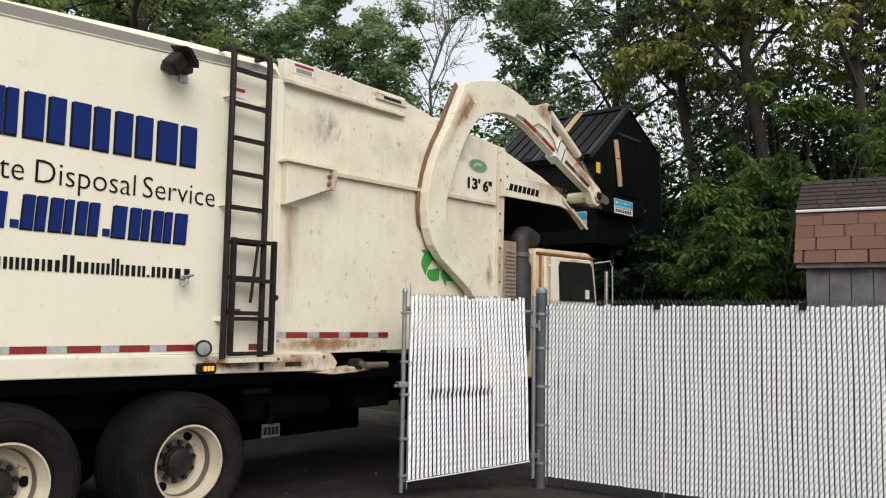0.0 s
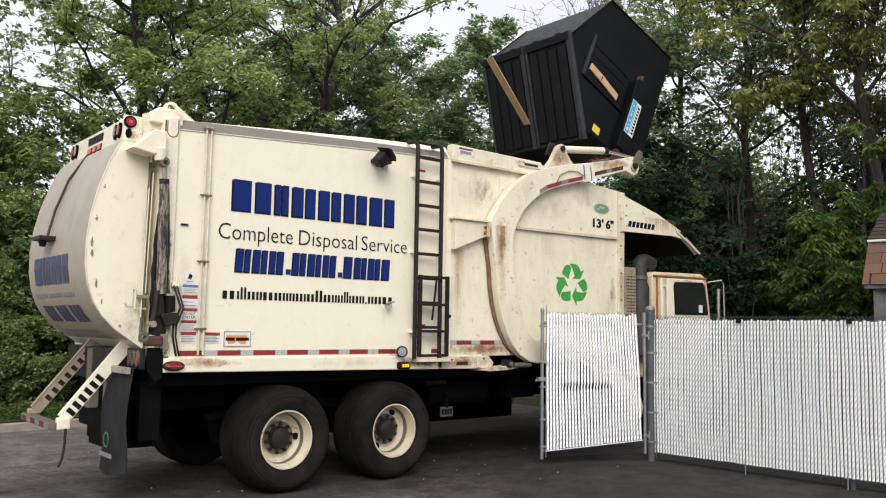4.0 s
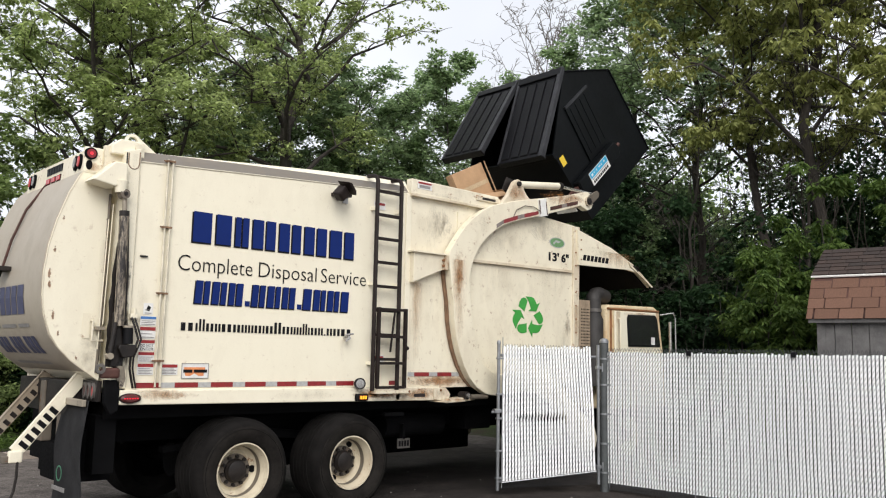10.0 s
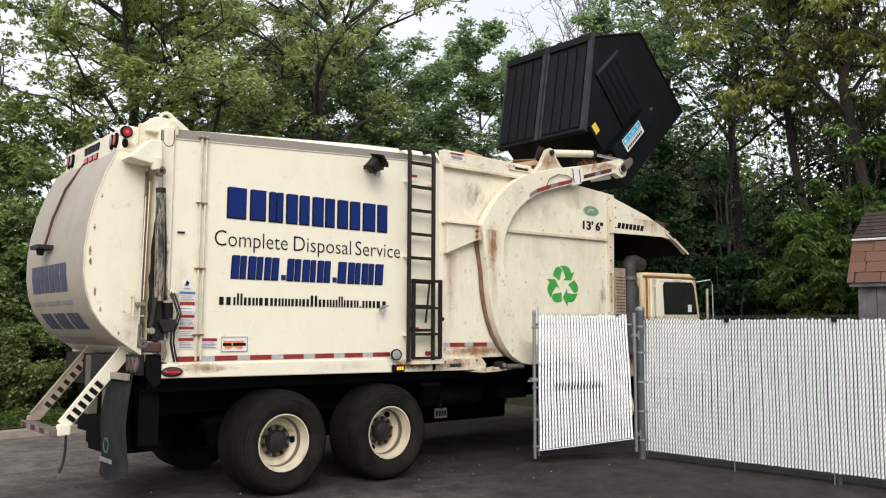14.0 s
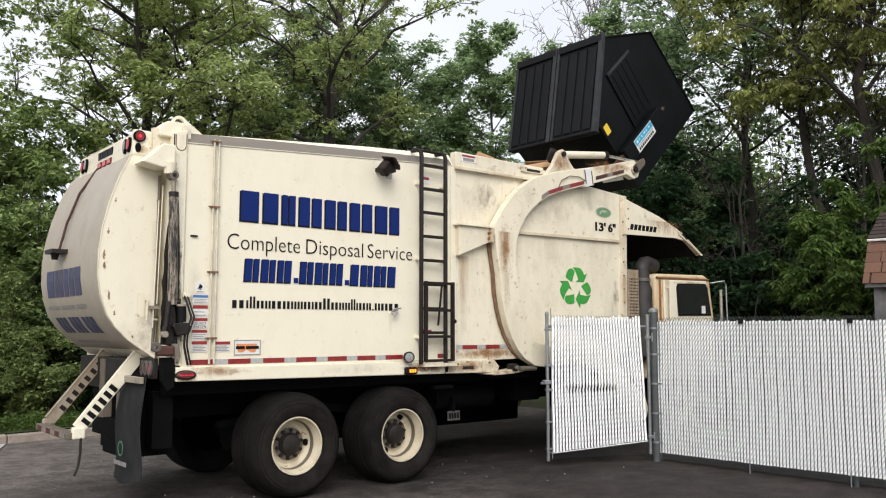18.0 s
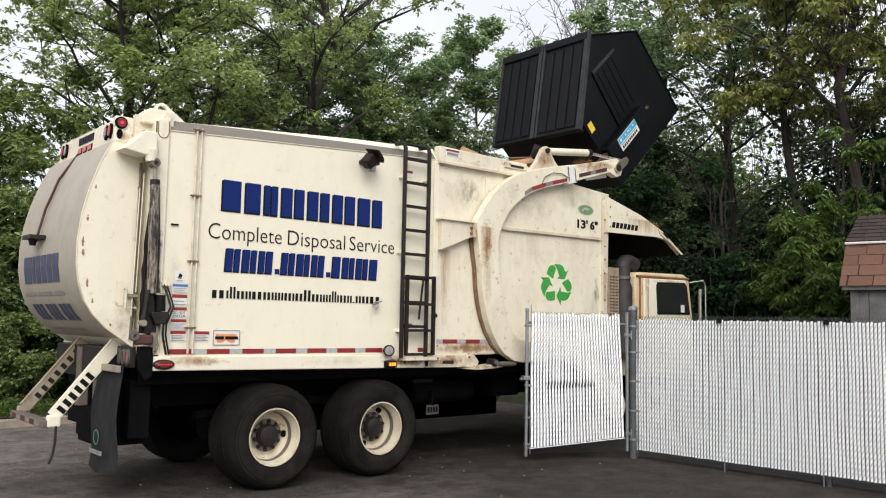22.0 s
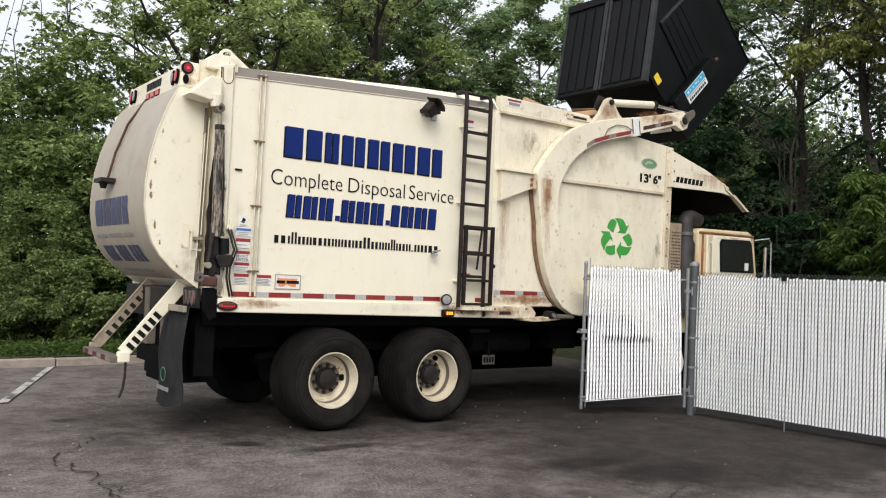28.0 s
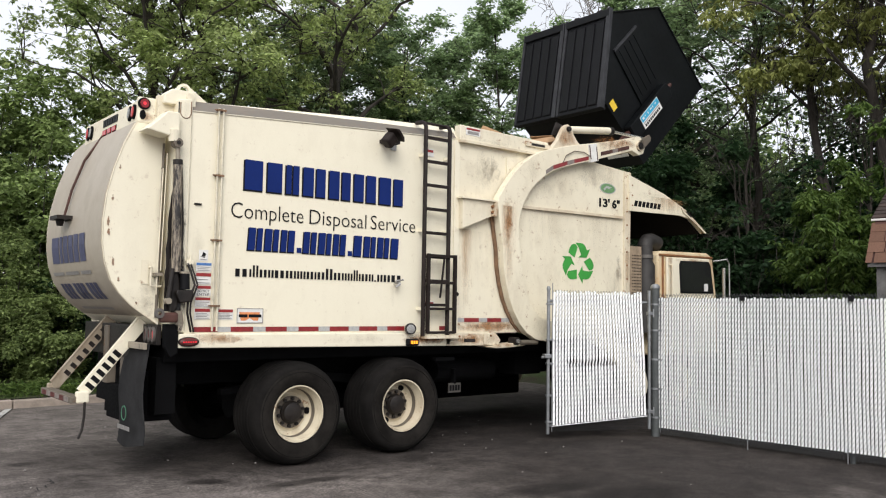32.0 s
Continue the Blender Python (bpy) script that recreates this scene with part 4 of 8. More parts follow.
def tailgate():
    """The bulging tailgate, a little narrower than the body: two flat cheeks and a rolled back sheet."""
    Y0, Y1 = 0.15, 2.14
    edge = [(-1.56, 3.50), (-1.66, 3.46), (-1.75, 3.36), (-1.84, 3.17), (-1.93, 2.90), (-1.985, 2.66), (-2.01, 2.42), (-2.008, 2.20), (-1.98, 2.02), (-1.92, 1.85), (-1.84, 1.73), (-1.72, 1.61), (-1.58, 1.51), (-1.47, 1.435)]
    front = [(-1.455, 1.43), (-1.455, 3.48)]
    tg = part("tailgate", prism(edge + front, Y0, Y1), CREAM, truck, "bulging rolled-steel tailgate, road-grimed", smooth=True)
    rim = [(x, Y0 - 0.004, z) for x, z in edge]
    part("edge_weld", tube(rim, 0.0025, 6), RUSTY, tg, "rusty welded rim")
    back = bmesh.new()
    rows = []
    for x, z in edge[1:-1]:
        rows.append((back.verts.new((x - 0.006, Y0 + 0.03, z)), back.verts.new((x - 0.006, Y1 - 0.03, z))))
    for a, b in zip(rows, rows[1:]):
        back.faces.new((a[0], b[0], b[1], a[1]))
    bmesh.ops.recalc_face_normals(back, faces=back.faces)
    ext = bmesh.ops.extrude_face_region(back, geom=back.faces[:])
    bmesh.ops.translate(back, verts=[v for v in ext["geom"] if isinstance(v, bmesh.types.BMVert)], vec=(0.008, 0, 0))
    part("back_sheet", back, BACKSHADE, tg, "grimy back sheet with its shade in a darker cream", smooth=True)

    def on_back(z):
        pts = sorted(((b, a) for a, b in edge))
        for (z0, x0), (z1, x1) in zip(pts, pts[1:]):
            if z0 <= z <= z1:
                return x0 + (x1 - x0) * (z - z0) / (z1 - z0) - 0.012, math.atan2(x1 - x0, z1 - z0)
        return -2.06, 0.0

    def back_bar(y0, y1, z0, z1, mat, name):
        bm = bmesh.new()
        n = 5
        rr = []
        for k in range(n + 1):
            z = z0 + (z1 - z0) * k / n
            x, _ = on_back(z)
            rr.append((bm.verts.new((x, y0, z)), bm.verts.new((x, y1, z))))
        for a, b in zip(rr, rr[1:]):
            bm.faces.new((a[0], a[1], b[1], b[0]))
        bmesh.ops.recalc_face_normals(bm, faces=bm.faces)
        part(name, bm, mat, tg)

    y = 1.90
    for w in (0.30, 0.13, 0.19, 0.19, 0.19, 0.22):
        back_bar(y - w, y - 0.03, 2.04, 2.32, BLUE_DUSTY, "sign_block")
        y -= w
    for a, b in ((1.96, 1.55), (1.48, 1.02), (0.95, 0.62)):
        back_bar(b, a, 1.915, 1.95, GREYINK, "sign_line")
    y = 1.88
    for w in (0.13,) * 3 + (0.06,) + (0.13,) * 3 + (0.06,) + (0.13,) * 3:
        if w > 0.1:
            back_bar(y - w, y - 0.025, 1.67, 1.83, BLUE_DUSTY, "sign_block")
        y -= w
    back_bar(0.75, 1.80, 1.565, 1.59, GREYINK, "sign_line")
    # grab rod on the back
    part("cable_conduit", tube([(-1.72, 1.20, 3.42), (-1.89, 1.26, 3.12), (-1.99, 1.31, 2.80), (-2.045, 1.34, 2.52)], 0.013, 8), RUSTDARK, tg)
    lampb = part("work_lamp", box(-2.16, -2.01, 1.16, 1.44, 2.48, 2.52), GREASE, tg, "small black work lamp on a bracket")
    part("lamp_head", rod((-2.09, 1.32, 2.48), (-2.09, 1.32, 2.42), 0.045, 0.03), GREASE, lampb)
    # lamp bar over the tailgate
    bar = part("lamp_bar", prism([(-1.62, 3.33), (-1.735, 3.335), (-1.715, 3.60), (-1.60, 3.63), (-1.54, 3.40)], 0.20, 1.86), WORN, tg, "cream lamp bar over the tailgate", bevel=0.008)
    for y, lit in ((0.365, False), (0.255, True), (1.61, False), (1.72, True)):
        lamp = part("tail_lamp", lathe([(0.0, 0.0), (0.040, 0.0), (0.040, 0.02), (0.0, 0.03)], (0, 0, 0), 20, axis="z"), CHASSIS, bar, "oval tail lamp in a black grommet")
        lamp.matrix_basis = pose(-1.725, y, 3.49, 0, -86, 0) @ Matrix.Diagonal((1.9, 0.95, 1, 1))
        part("lens", lathe([(0.0, 0.028), (0.027, 0.022), (0.027, 0.032), (0.0, 0.038)], (0, 0, 0), 18, axis="z"), REDGLOW if lit else FROST, lamp)
    for y in (0.78, 0.93, 1.08):
        marker = part("marker_lamp", box(-1.735, -1.72, y, y + 0.13, 3.385, 3.455), CHASSIS, bar, bevel=0.012)
        part("lens", box(-1.743, -1.734, y + 0.014, y + 0.116, 3.397, 3.443), REDGLOW, marker)
    part("rust_edge", tube([(-1.735, 0.20, 3.338), (-1.735, 1.86, 3.338)], 0.009, 6), RUST, bar)
    for k in range(6):
        part("badge_bar", box(-1.73, -1.714, 0.77 + k * 0.078, 0.83 + k * 0.078, 3.485, 3.56), INK, bar)
    # near side: lamp pair, gusset, lifting eye
    sp = part("side_lamp_plate", box(-1.735, -1.55, 0.14, 0.20, 3.37, 3.63), WORN, tg, "rust-edged lamp plate", bevel=0.02)
    cup = part("side_lamp", rod((-1.68, 0.145, 3.56), (-1.68, 0.12, 3.56), 0.058, seg=24), CHASSIS, sp, "round red lamp in a black grommet")
    part("lens", rod((-1.68, 0.122, 3.56), (-1.68, 0.114, 3.56), 0.043, seg=24), REDLENS, cup)
    part("glow", rod((-1.68, 0.115, 3.56), (-1.68, 0.111, 3.56), 0.016, seg=16), REDLIT, cup)
    part("side_lamp", rod((0, 0.145, 0), (0, 0.125, 0), 0.032, seg=20), CHASSIS, sp).matrix_basis = pose(-1.69, 0, 3.45) @ Matrix.Diagonal((0.85, 1, 1.45, 1))
    part("web_plate", box(-1.56, -1.40, 0.10, 0.16, 3.43, 3.66), RUSTY, tg, "rust-bled web plate")
    part("gusset", prism([(-1.73, 3.275), (-1.71, 3.295), (-1.60, 3.40), (-1.53, 3.475), (-1.41, 3.475), (-1.41, 3.27), (-1.52, 3.24)], -0.10, 0.13), CREAM, tg, bevel=0.012)
    part("gusset_end", rod((-1.45, -0.06, 3.30), (-1.45, -0.06, 3.19), 0.07, 0.05, 16), CREAM, tg)
    for y in (0.16, W - 0.16):
        part("hinge_block", prism([(-1.52, 3.58), (-1.52, 3.665), (-1.44, 3.735), (-1.20, 3.735), (-1.20, 3.58)], y - 0.12, y + 0.12), CREAM, tg, bevel=0.012)
        part("hinge_pin", rod((-1.265, y - 0.135, 3.672), (-1.265, y + 0.135, 3.672), 0.038, seg=18), WORN, tg)
        part("lifting_eye", lathe([(0.048, -0.02), (0.074, -0.02), (0.074, 0.02), (0.048, 0.02)], (-1.285, y, 3.755), 24), CREAM, tg)
        part("eye_gusset", prism([(-1.225, 3.66), (-1.225, 3.80), (-1.02, 3.66)], y - 0.015, y + 0.015), CREAM, tg)
    # cheek grab handle
    part("grab_handle", tube([(-1.56, 0.145, 1.98), (-1.56, 0.10, 1.98), (-1.56, 0.10, 1.80), (-1.46, 0.10, 1.80)], 0.011, 8), PIPE, tg)
    part("cheek_plate", decal(-1.64, -1.57, 1.82, 2.05, 0.146), WORN, tg)
    # guide strips
    part("seal_strip", tube([(-1.47, 0.135, 3.2), (-1.475, 0.135, 2.0), (-1.49, 0.135, 1.5)], 0.013, 8), GRIMED, tg)


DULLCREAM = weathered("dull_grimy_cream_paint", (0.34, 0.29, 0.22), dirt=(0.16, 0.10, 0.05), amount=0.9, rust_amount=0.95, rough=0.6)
BLUE_DUSTY = plain("dusty_blue_vinyl", (0.060, 0.066, 0.125), 0.6, 0, 0.3, 6, 0.0)
tailgate()


def rear_corner():
    """Corner post, tailgate cylinder, latch gear and hoses."""
    part("corner_post", prism([(-1.40, 1.36), (-1.40, 3.62), (-1.26, 3.655), (-1.26, 1.36)], -0.012, 0.3), CREAM, truck, "cream corner post streaked with grease", bevel=0.008)
    part("corner_post", prism([(-1.40, 1.36), (-1.40, 3.62), (-1.26, 3.655), (-1.26, 1.36)], W - 0.3, W + 0.012), WORN, truck, bevel=0.008)
    cyl = part("tailgate_cylinder", tube([(-1.405, -0.07, 3.0), (-1.385, -0.07, 1.95)], 0.045, 14), SMEARED, truck, "grease-blackened tailgate cylinder", smooth=True)
    part("cylinder_rod", tube([(-1.415, -0.07, 3.22), (-1.405, -0.07, 3.0)], 0.022, 12), GREASED, cyl)
    part("clevis", rod((-1.42, -0.11, 3.18), (-1.42, -0.02, 3.18), 0.046, seg=16), GRIMED, cyl)
    part("clevis_bolt", rod((-1.42, -0.125, 3.18), (-1.42, -0.11, 3.18), 0.02, seg=6), GREASE, cyl)
    part("gland", tube([(-1.406, -0.07, 3.02), (-1.404, -0.07, 2.97)], 0.047, 14), GREASE, cyl)
    part("grease_coat", tube([(-1.4015, -0.07, 2.80), (-1.385, -0.07, 1.94)], [0.0462, 0.0468], 14), SMEARED, cyl, "grease-smeared lower half", smooth=True)
    part("cylinder_line", tube([(-1.36, -0.06, 2.95), (-1.33, -0.06, 2.4), (-1.33, -0.06, 1.98)], 0.010, 6), GREASE, cyl)
    # smear of grease that ran down beside the cylinder
    bm = bmesh.new()
    rnd = random.Random(3)
    left, right = [], []
    for k in range(15):
        z = 2.75 - k * 0.085
        w = 0.018 + 0.05 * math.sin(min(1, k / 9) * math.pi * 0.6) + rnd.uniform(-0.01, 0.01)
        left.append(bm.verts.new((-1.415 - w * 0.8, -0.0155, z)))
        right.append(bm.verts.new((-1.37 + w, -0.0155, z)))
    for k in range(14):
        bm.faces.new((left[k], left[k + 1], right[k + 1], right[k]))
    part("grease_smear", bm, GREASE, cyl, "black grease smear")
    latch = part("latch", prism([(-1.43, 1.56), (-1.44, 1.80), (-1.44, 2.05), (-1.40, 2.10), (-1.36, 1.98), (-1.335, 1.78), (-1.36, 1.60), (-1.385, 1.55)], -0.07, -0.014), GREASE, truck, "greasy tailgate latch gear", bevel=0.012)
    part("latch_cylinder", rod((-1.304, -0.09, 1.93), (-1.298, -0.09, 1.775), 0.045, seg=18), INK, latch, "short black cylinder", smooth=True)
    part("cylinder_cap", rod((-1.304, -0.09, 1.945), (-1.304, -0.09, 1.925), 0.05, seg=18), GREASED, latch)
    part("bracket", prism([(-1.395, 1.735), (-1.385, 1.765), (-1.23, 1.77), (-1.22, 1.74), (-1.25, 1.655), (-1.35, 1.645)], -0.125, -0.015), GREASE, latch, "grime-caked latch bracket", bevel=0.01)
    part("latch_arm", tube([(-1.425, -0.09, 1.97), (-1.44, -0.09, 1.82), (-1.46, -0.09, 1.66)], 0.024, 10), GREASE, latch, smooth=True)
    part("arm_end", rod((-1.46, -0.12, 1.66), (-1.46, -0.05, 1.66), 0.03, seg=14), GREASED, latch)
    part("lower_block", prism([(-1.37, 1.57), (-1.29, 1.57), (-1.27, 1.45), (-1.29, 1.37), (-1.35, 1.37)], -0.03, 0.02), GREASED, latch, bevel=0.008)
    part("latch_hook", box(-1.52, -1.345, -0.085, -0.02, 1.456, 1.552), RUSTDARK, latch, "rust-brown latch hook", bevel=0.02)
    part("latch_disc", lathe([(0.02, 0.0), (0.045, 0.0), (0.05, 0.015), (0.045, 0.03), (0.02, 0.03)], (-1.53, -0.09, 1.543), 20), SILVERED, latch)
    part("latch_plate", prism([(-1.46, 1.44), (-1.32, 1.44), (-1.32, 1.16), (-1.39, 1.12), (-1.45, 1.22)], -0.03, 0.04), CHASSIS, latch, bevel=0.008)
    for dx, r in ((0.0, 0.011), (0.028, 0.009)):
        part("hose", tube([(-1.262 + dx, -0.05, 2.03), (-1.235 + dx, -0.08, 1.93), (-1.205 + dx, -0.10, 1.82), (-1.235 + dx, -0.10, 1.73), (-1.263 + dx, -0.09, 1.65), (-1.262 + dx, -0.08, 1.55), (-1.235 + dx, -0.06, 1.46), (-1.20 + dx, -0.03, 1.365)], r, 7), GREASE, latch, smooth=True)
    part("hose_fitting", box(-1.275, -1.20, -0.06, -0.012, 2.01, 2.06), WORN, latch, bevel=0.01)
    part("hose_fitting", rod((-1.235, -0.05, 2.05), (-1.235, -0.05, 2.11), 0.014, seg=10), WORN, latch)
    # thin rods beside the tailgate seam
    for x, top, low in ((-1.512, 2.95, 1.72), (-1.478, 3.10, 1.95)):
        part("lock_rod", tube([(x + 0.03, 0.10, top), (x, 0.08, low)], 0.0055, 8), WORN, truck, smooth=True)
    part("rod_guide", box(-1.535, -1.46, 0.06, 0.15, 1.90, 1.93), GREASED, truck)
    part("flap_bracket", box(-1.645, -1.605, 0.0, 0.60, 1.20, 1.262), GREASED, truck, "grimy flap bracket", bevel=0.006)
    # conduit pipes down the body side
    for dx in (0.0, 0.05):
        part("conduit", tube([(-0.985 + dx, -0.03, 3.60), (-0.985 + dx, -0.03, 1.37)], 0.011, 8), PIPE, truck, smooth=True)
    for z in (3.58, 2.92, 2.27, 1.62):
        part("conduit_clamp", box(-1.005, -0.915, -0.046, 0.0, z - 0.009, z + 0.009), WEAR, truck)
        part("clamp_stud", rod((-1.015, -0.03, z), (-1.03, -0.03, z), 0.008, seg=6), WEAR, truck)
    part("fitting", box(-1.20, -1.13, -0.02, 0.0, 2.61, 2.625), INK, truck)
    # the open slot beside the post and the rounded weld of the hinge cover
    part("post_slot", box(-1.398, -1.386, -0.0155, -0.0125, 3.33, 3.60), GREASE, truck)
    part("cover_weld", tube([(-1.375, -0.013, 3.60), (-1.375, -0.013, 3.50)] + [(-1.322 - 0.053 * math.cos(a), -0.013, 3.50 - 0.053 * math.sin(a)) for a in (0.4, 0.9, 1.4, 1.9, 2.4)] + [(-1.268, -0.013, 3.50), (-1.268, -0.013, 3.62)], 0.005, 6), WEAR, truck)
    part("post_seam", box(-1.262, -1.256, -0.0145, -0.011, 1.37, 3.63), PIPE, truck)


rear_corner()


def rear_end():
    """Rear step with its two slanting arms, lower lamps, mud flap, bumper bits."""
    step = part("rear_step", box(-2.16, -2.06, 0.40, 1.46, 0.69, 0.755), GRIMED, truck, "folding rear step on two slanting cream arms", bevel=0.008)
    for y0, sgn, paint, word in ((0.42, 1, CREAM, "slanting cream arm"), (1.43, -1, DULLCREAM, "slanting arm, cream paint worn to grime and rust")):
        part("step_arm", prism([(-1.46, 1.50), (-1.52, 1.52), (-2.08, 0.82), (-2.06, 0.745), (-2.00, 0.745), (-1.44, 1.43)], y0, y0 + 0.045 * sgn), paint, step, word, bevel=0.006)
        part("arm_flange", prism([(-1.515, 1.535), (-1.53, 1.525), (-2.09, 0.82), (-2.08, 0.81)], y0, y0 + 0.05 * sgn), paint, step)
        part("knuckle", box(-2.11, -1.99, y0 - 0.03, y0 + 0.03, 0.69, 0.80), paint, step, bevel=0.015)
    for k in range(6):
        bm = box(-0.035, 0.035, -0.003, 0.0, -0.045, 0.045)
        part("badge_bar", bm, INK, step).matrix_basis = pose(-1.985 + k * 0.048, 0.419, 0.845 + k * 0.06, 0, -50, 0) @ Matrix.Diagonal((0.62, 1, 0.95, 1))
    for k in range(7):
        part("badge_bar", box(-0.035, 0.035, -0.003, 0.0, -0.045, 0.045), GREASE, step).matrix_basis = pose(-1.93 + k * 0.058, 1.384, 0.90 + k * 0.073, 0, -50, 0) @ Matrix.Diagonal((0.62, 1, 0.7, 1))
    for k in range(6):
        part("reflective_tape", box(-2.165, -2.161, 0.46 + k * 0.155, 0.61 + k * 0.155, 0.70, 0.745), DULLRED if k % 2 else DULLSILVER, step)
    part("rear_frame", box(-1.60, -1.42, 0.45, W - 0.45, 1.10, 1.42), GREASE, truck, bevel=0.01)
    part("rear_post", box(-1.57, -1.48, 0.50, 0.86, 0.80, 1.40), GRIMED, truck, "grimy rust-stained rear post", bevel=0.01)
    part("rear_post", box(-1.62, -1.52, 1.12, 1.25, 0.80, 1.40), GRIMED, truck, bevel=0.01)
    part("tow_block", box(-1.58, -1.45, 0.55, 1.20, 0.45, 0.80), CHASSIS, truck, bevel=0.015)
    plate = part("lamp_plate", box(-1.50, -1.46, 0.05, 0.42, 1.24, 1.43), GREASE, truck)
    for k, (y, mat) in enumerate(((0.15, REDGLOW), (0.25, DULLRED), (0.35, DULLRED))):
        lamp = part("tail_lamp", lathe([(0.030, 0.0), (0.042, 0.0), (0.042, 0.02), (0.030, 0.024)], (0, 0, 0), 20, axis="z"), SILVERED, plate, "oval tail lamp")
        lamp.matrix_basis = pose(-1.50, y - 0.03, 1.335, 0, -90, 0) @ Matrix.Diagonal((1.8, 1.05, 1, 1))
        part("lens", lathe([(0.0, 0.0), (0.030, 0.0), (0.030, 0.012), (0.0, 0.018)], (0, 0, 0), 18, axis="z"), mat, lamp)
    part("tow_chain", tube([(-2.03, 0.40, 0.70), (-2.03, 0.40, 0.56), (-2.045, 0.40, 0.44), (-2.075, 0.40, 0.36)], 0.012, 6), GREASE, truck)
    # mud flap, slightly curled
    for y0 in (0.02,):
        bm = bmesh.new()
        rows = []
        for k in range(9):
            z = 1.25 - k * 0.118
            rows.append([bm.verts.new((-1.585 - 0.006 * k - 0.02 * math.sin(k * 0.6) + 0.012 * math.sin(j * 1.7 + k), y0 + (0.60 + 0.12 * k / 8) * j / 4 + (0.02 * math.sin(k * 0.8) if j in (0, 4) else 0), z - ((0.0, 0.03, 0.06, 0.08, 0.05)[j] if k == 8 else 0))) for j in range(5)])
        for a, b in zip(rows, rows[1:]):
            for j in range(4):
                bm.faces.new((a[j], a[j + 1], b[j + 1], b[j]))
        bmesh.ops.recalc_face_normals(bm, faces=bm.faces)
        ext = bmesh.ops.extrude_face_region(bm, geom=bm.faces[:])
        bmesh.ops.translate(bm, verts=[v for v in ext["geom"] if isinstance(v, bmesh.types.BMVert)], vec=(0.012, 0, 0))
        fl = part("mud_flap", bm, FLAP, truck, "curled dark rubber mud flap with a worn mark", smooth=True)
        ring = lathe([(0.058, 0), (0.072, 0), (0.072, 0.004), (0.058, 0.004)], (0, 0, 0), 24, axis="z")
        part("flap_mark", ring, GREEN_DULL, fl).matrix_basis = pose(-1.68, y0 + 0.33, 0.58, 0, -90, 0)
        for k in range(7):
            part("flap_bar", box(-1.688, -1.683, y0 + 0.15 + k * 0.05, y0 + 0.185 + k * 0.05, 0.425, 0.465), GREYINK, fl)
    # oval marker lamp at the end of the rail
    lm = part("marker_lamp", lathe([(0, 0), (0.05, 0), (0.05, 0.03), (0.035, 0.045), (0, 0.045)], (0, 0, 0), 24, axis="z"), DULLRED, truck)
    lm.matrix_basis = pose(-1.23, -0.045, 1.27, 90, 0, 0) @ Matrix.Diagonal((1.85, 0.78, 1, 1))
    for k in range(6):
        part("diode", rod((-1.29 + k * 0.024, -0.096, 1.27), (-1.29 + k * 0.024, -0.088, 1.27), 0.007, seg=8), REDLIT, truck)
    part("lamp_bezel", lathe([(0.048, 0), (0.056, 0), (0.056, 0.02), (0.048, 0.02)], (0, 0, 0), 24, axis="z"), GREASE, truck).matrix_basis = pose(-1.23, -0.05, 1.27, 90, 0, 0) @ Matrix.Diagonal((1.85, 0.85, 1, 1))


GREEN_DULL = plain("dull_green_print", (0.05, 0.17, 0.10), 0.6, 0, 0.3, 20, 0.0)
rear_end()


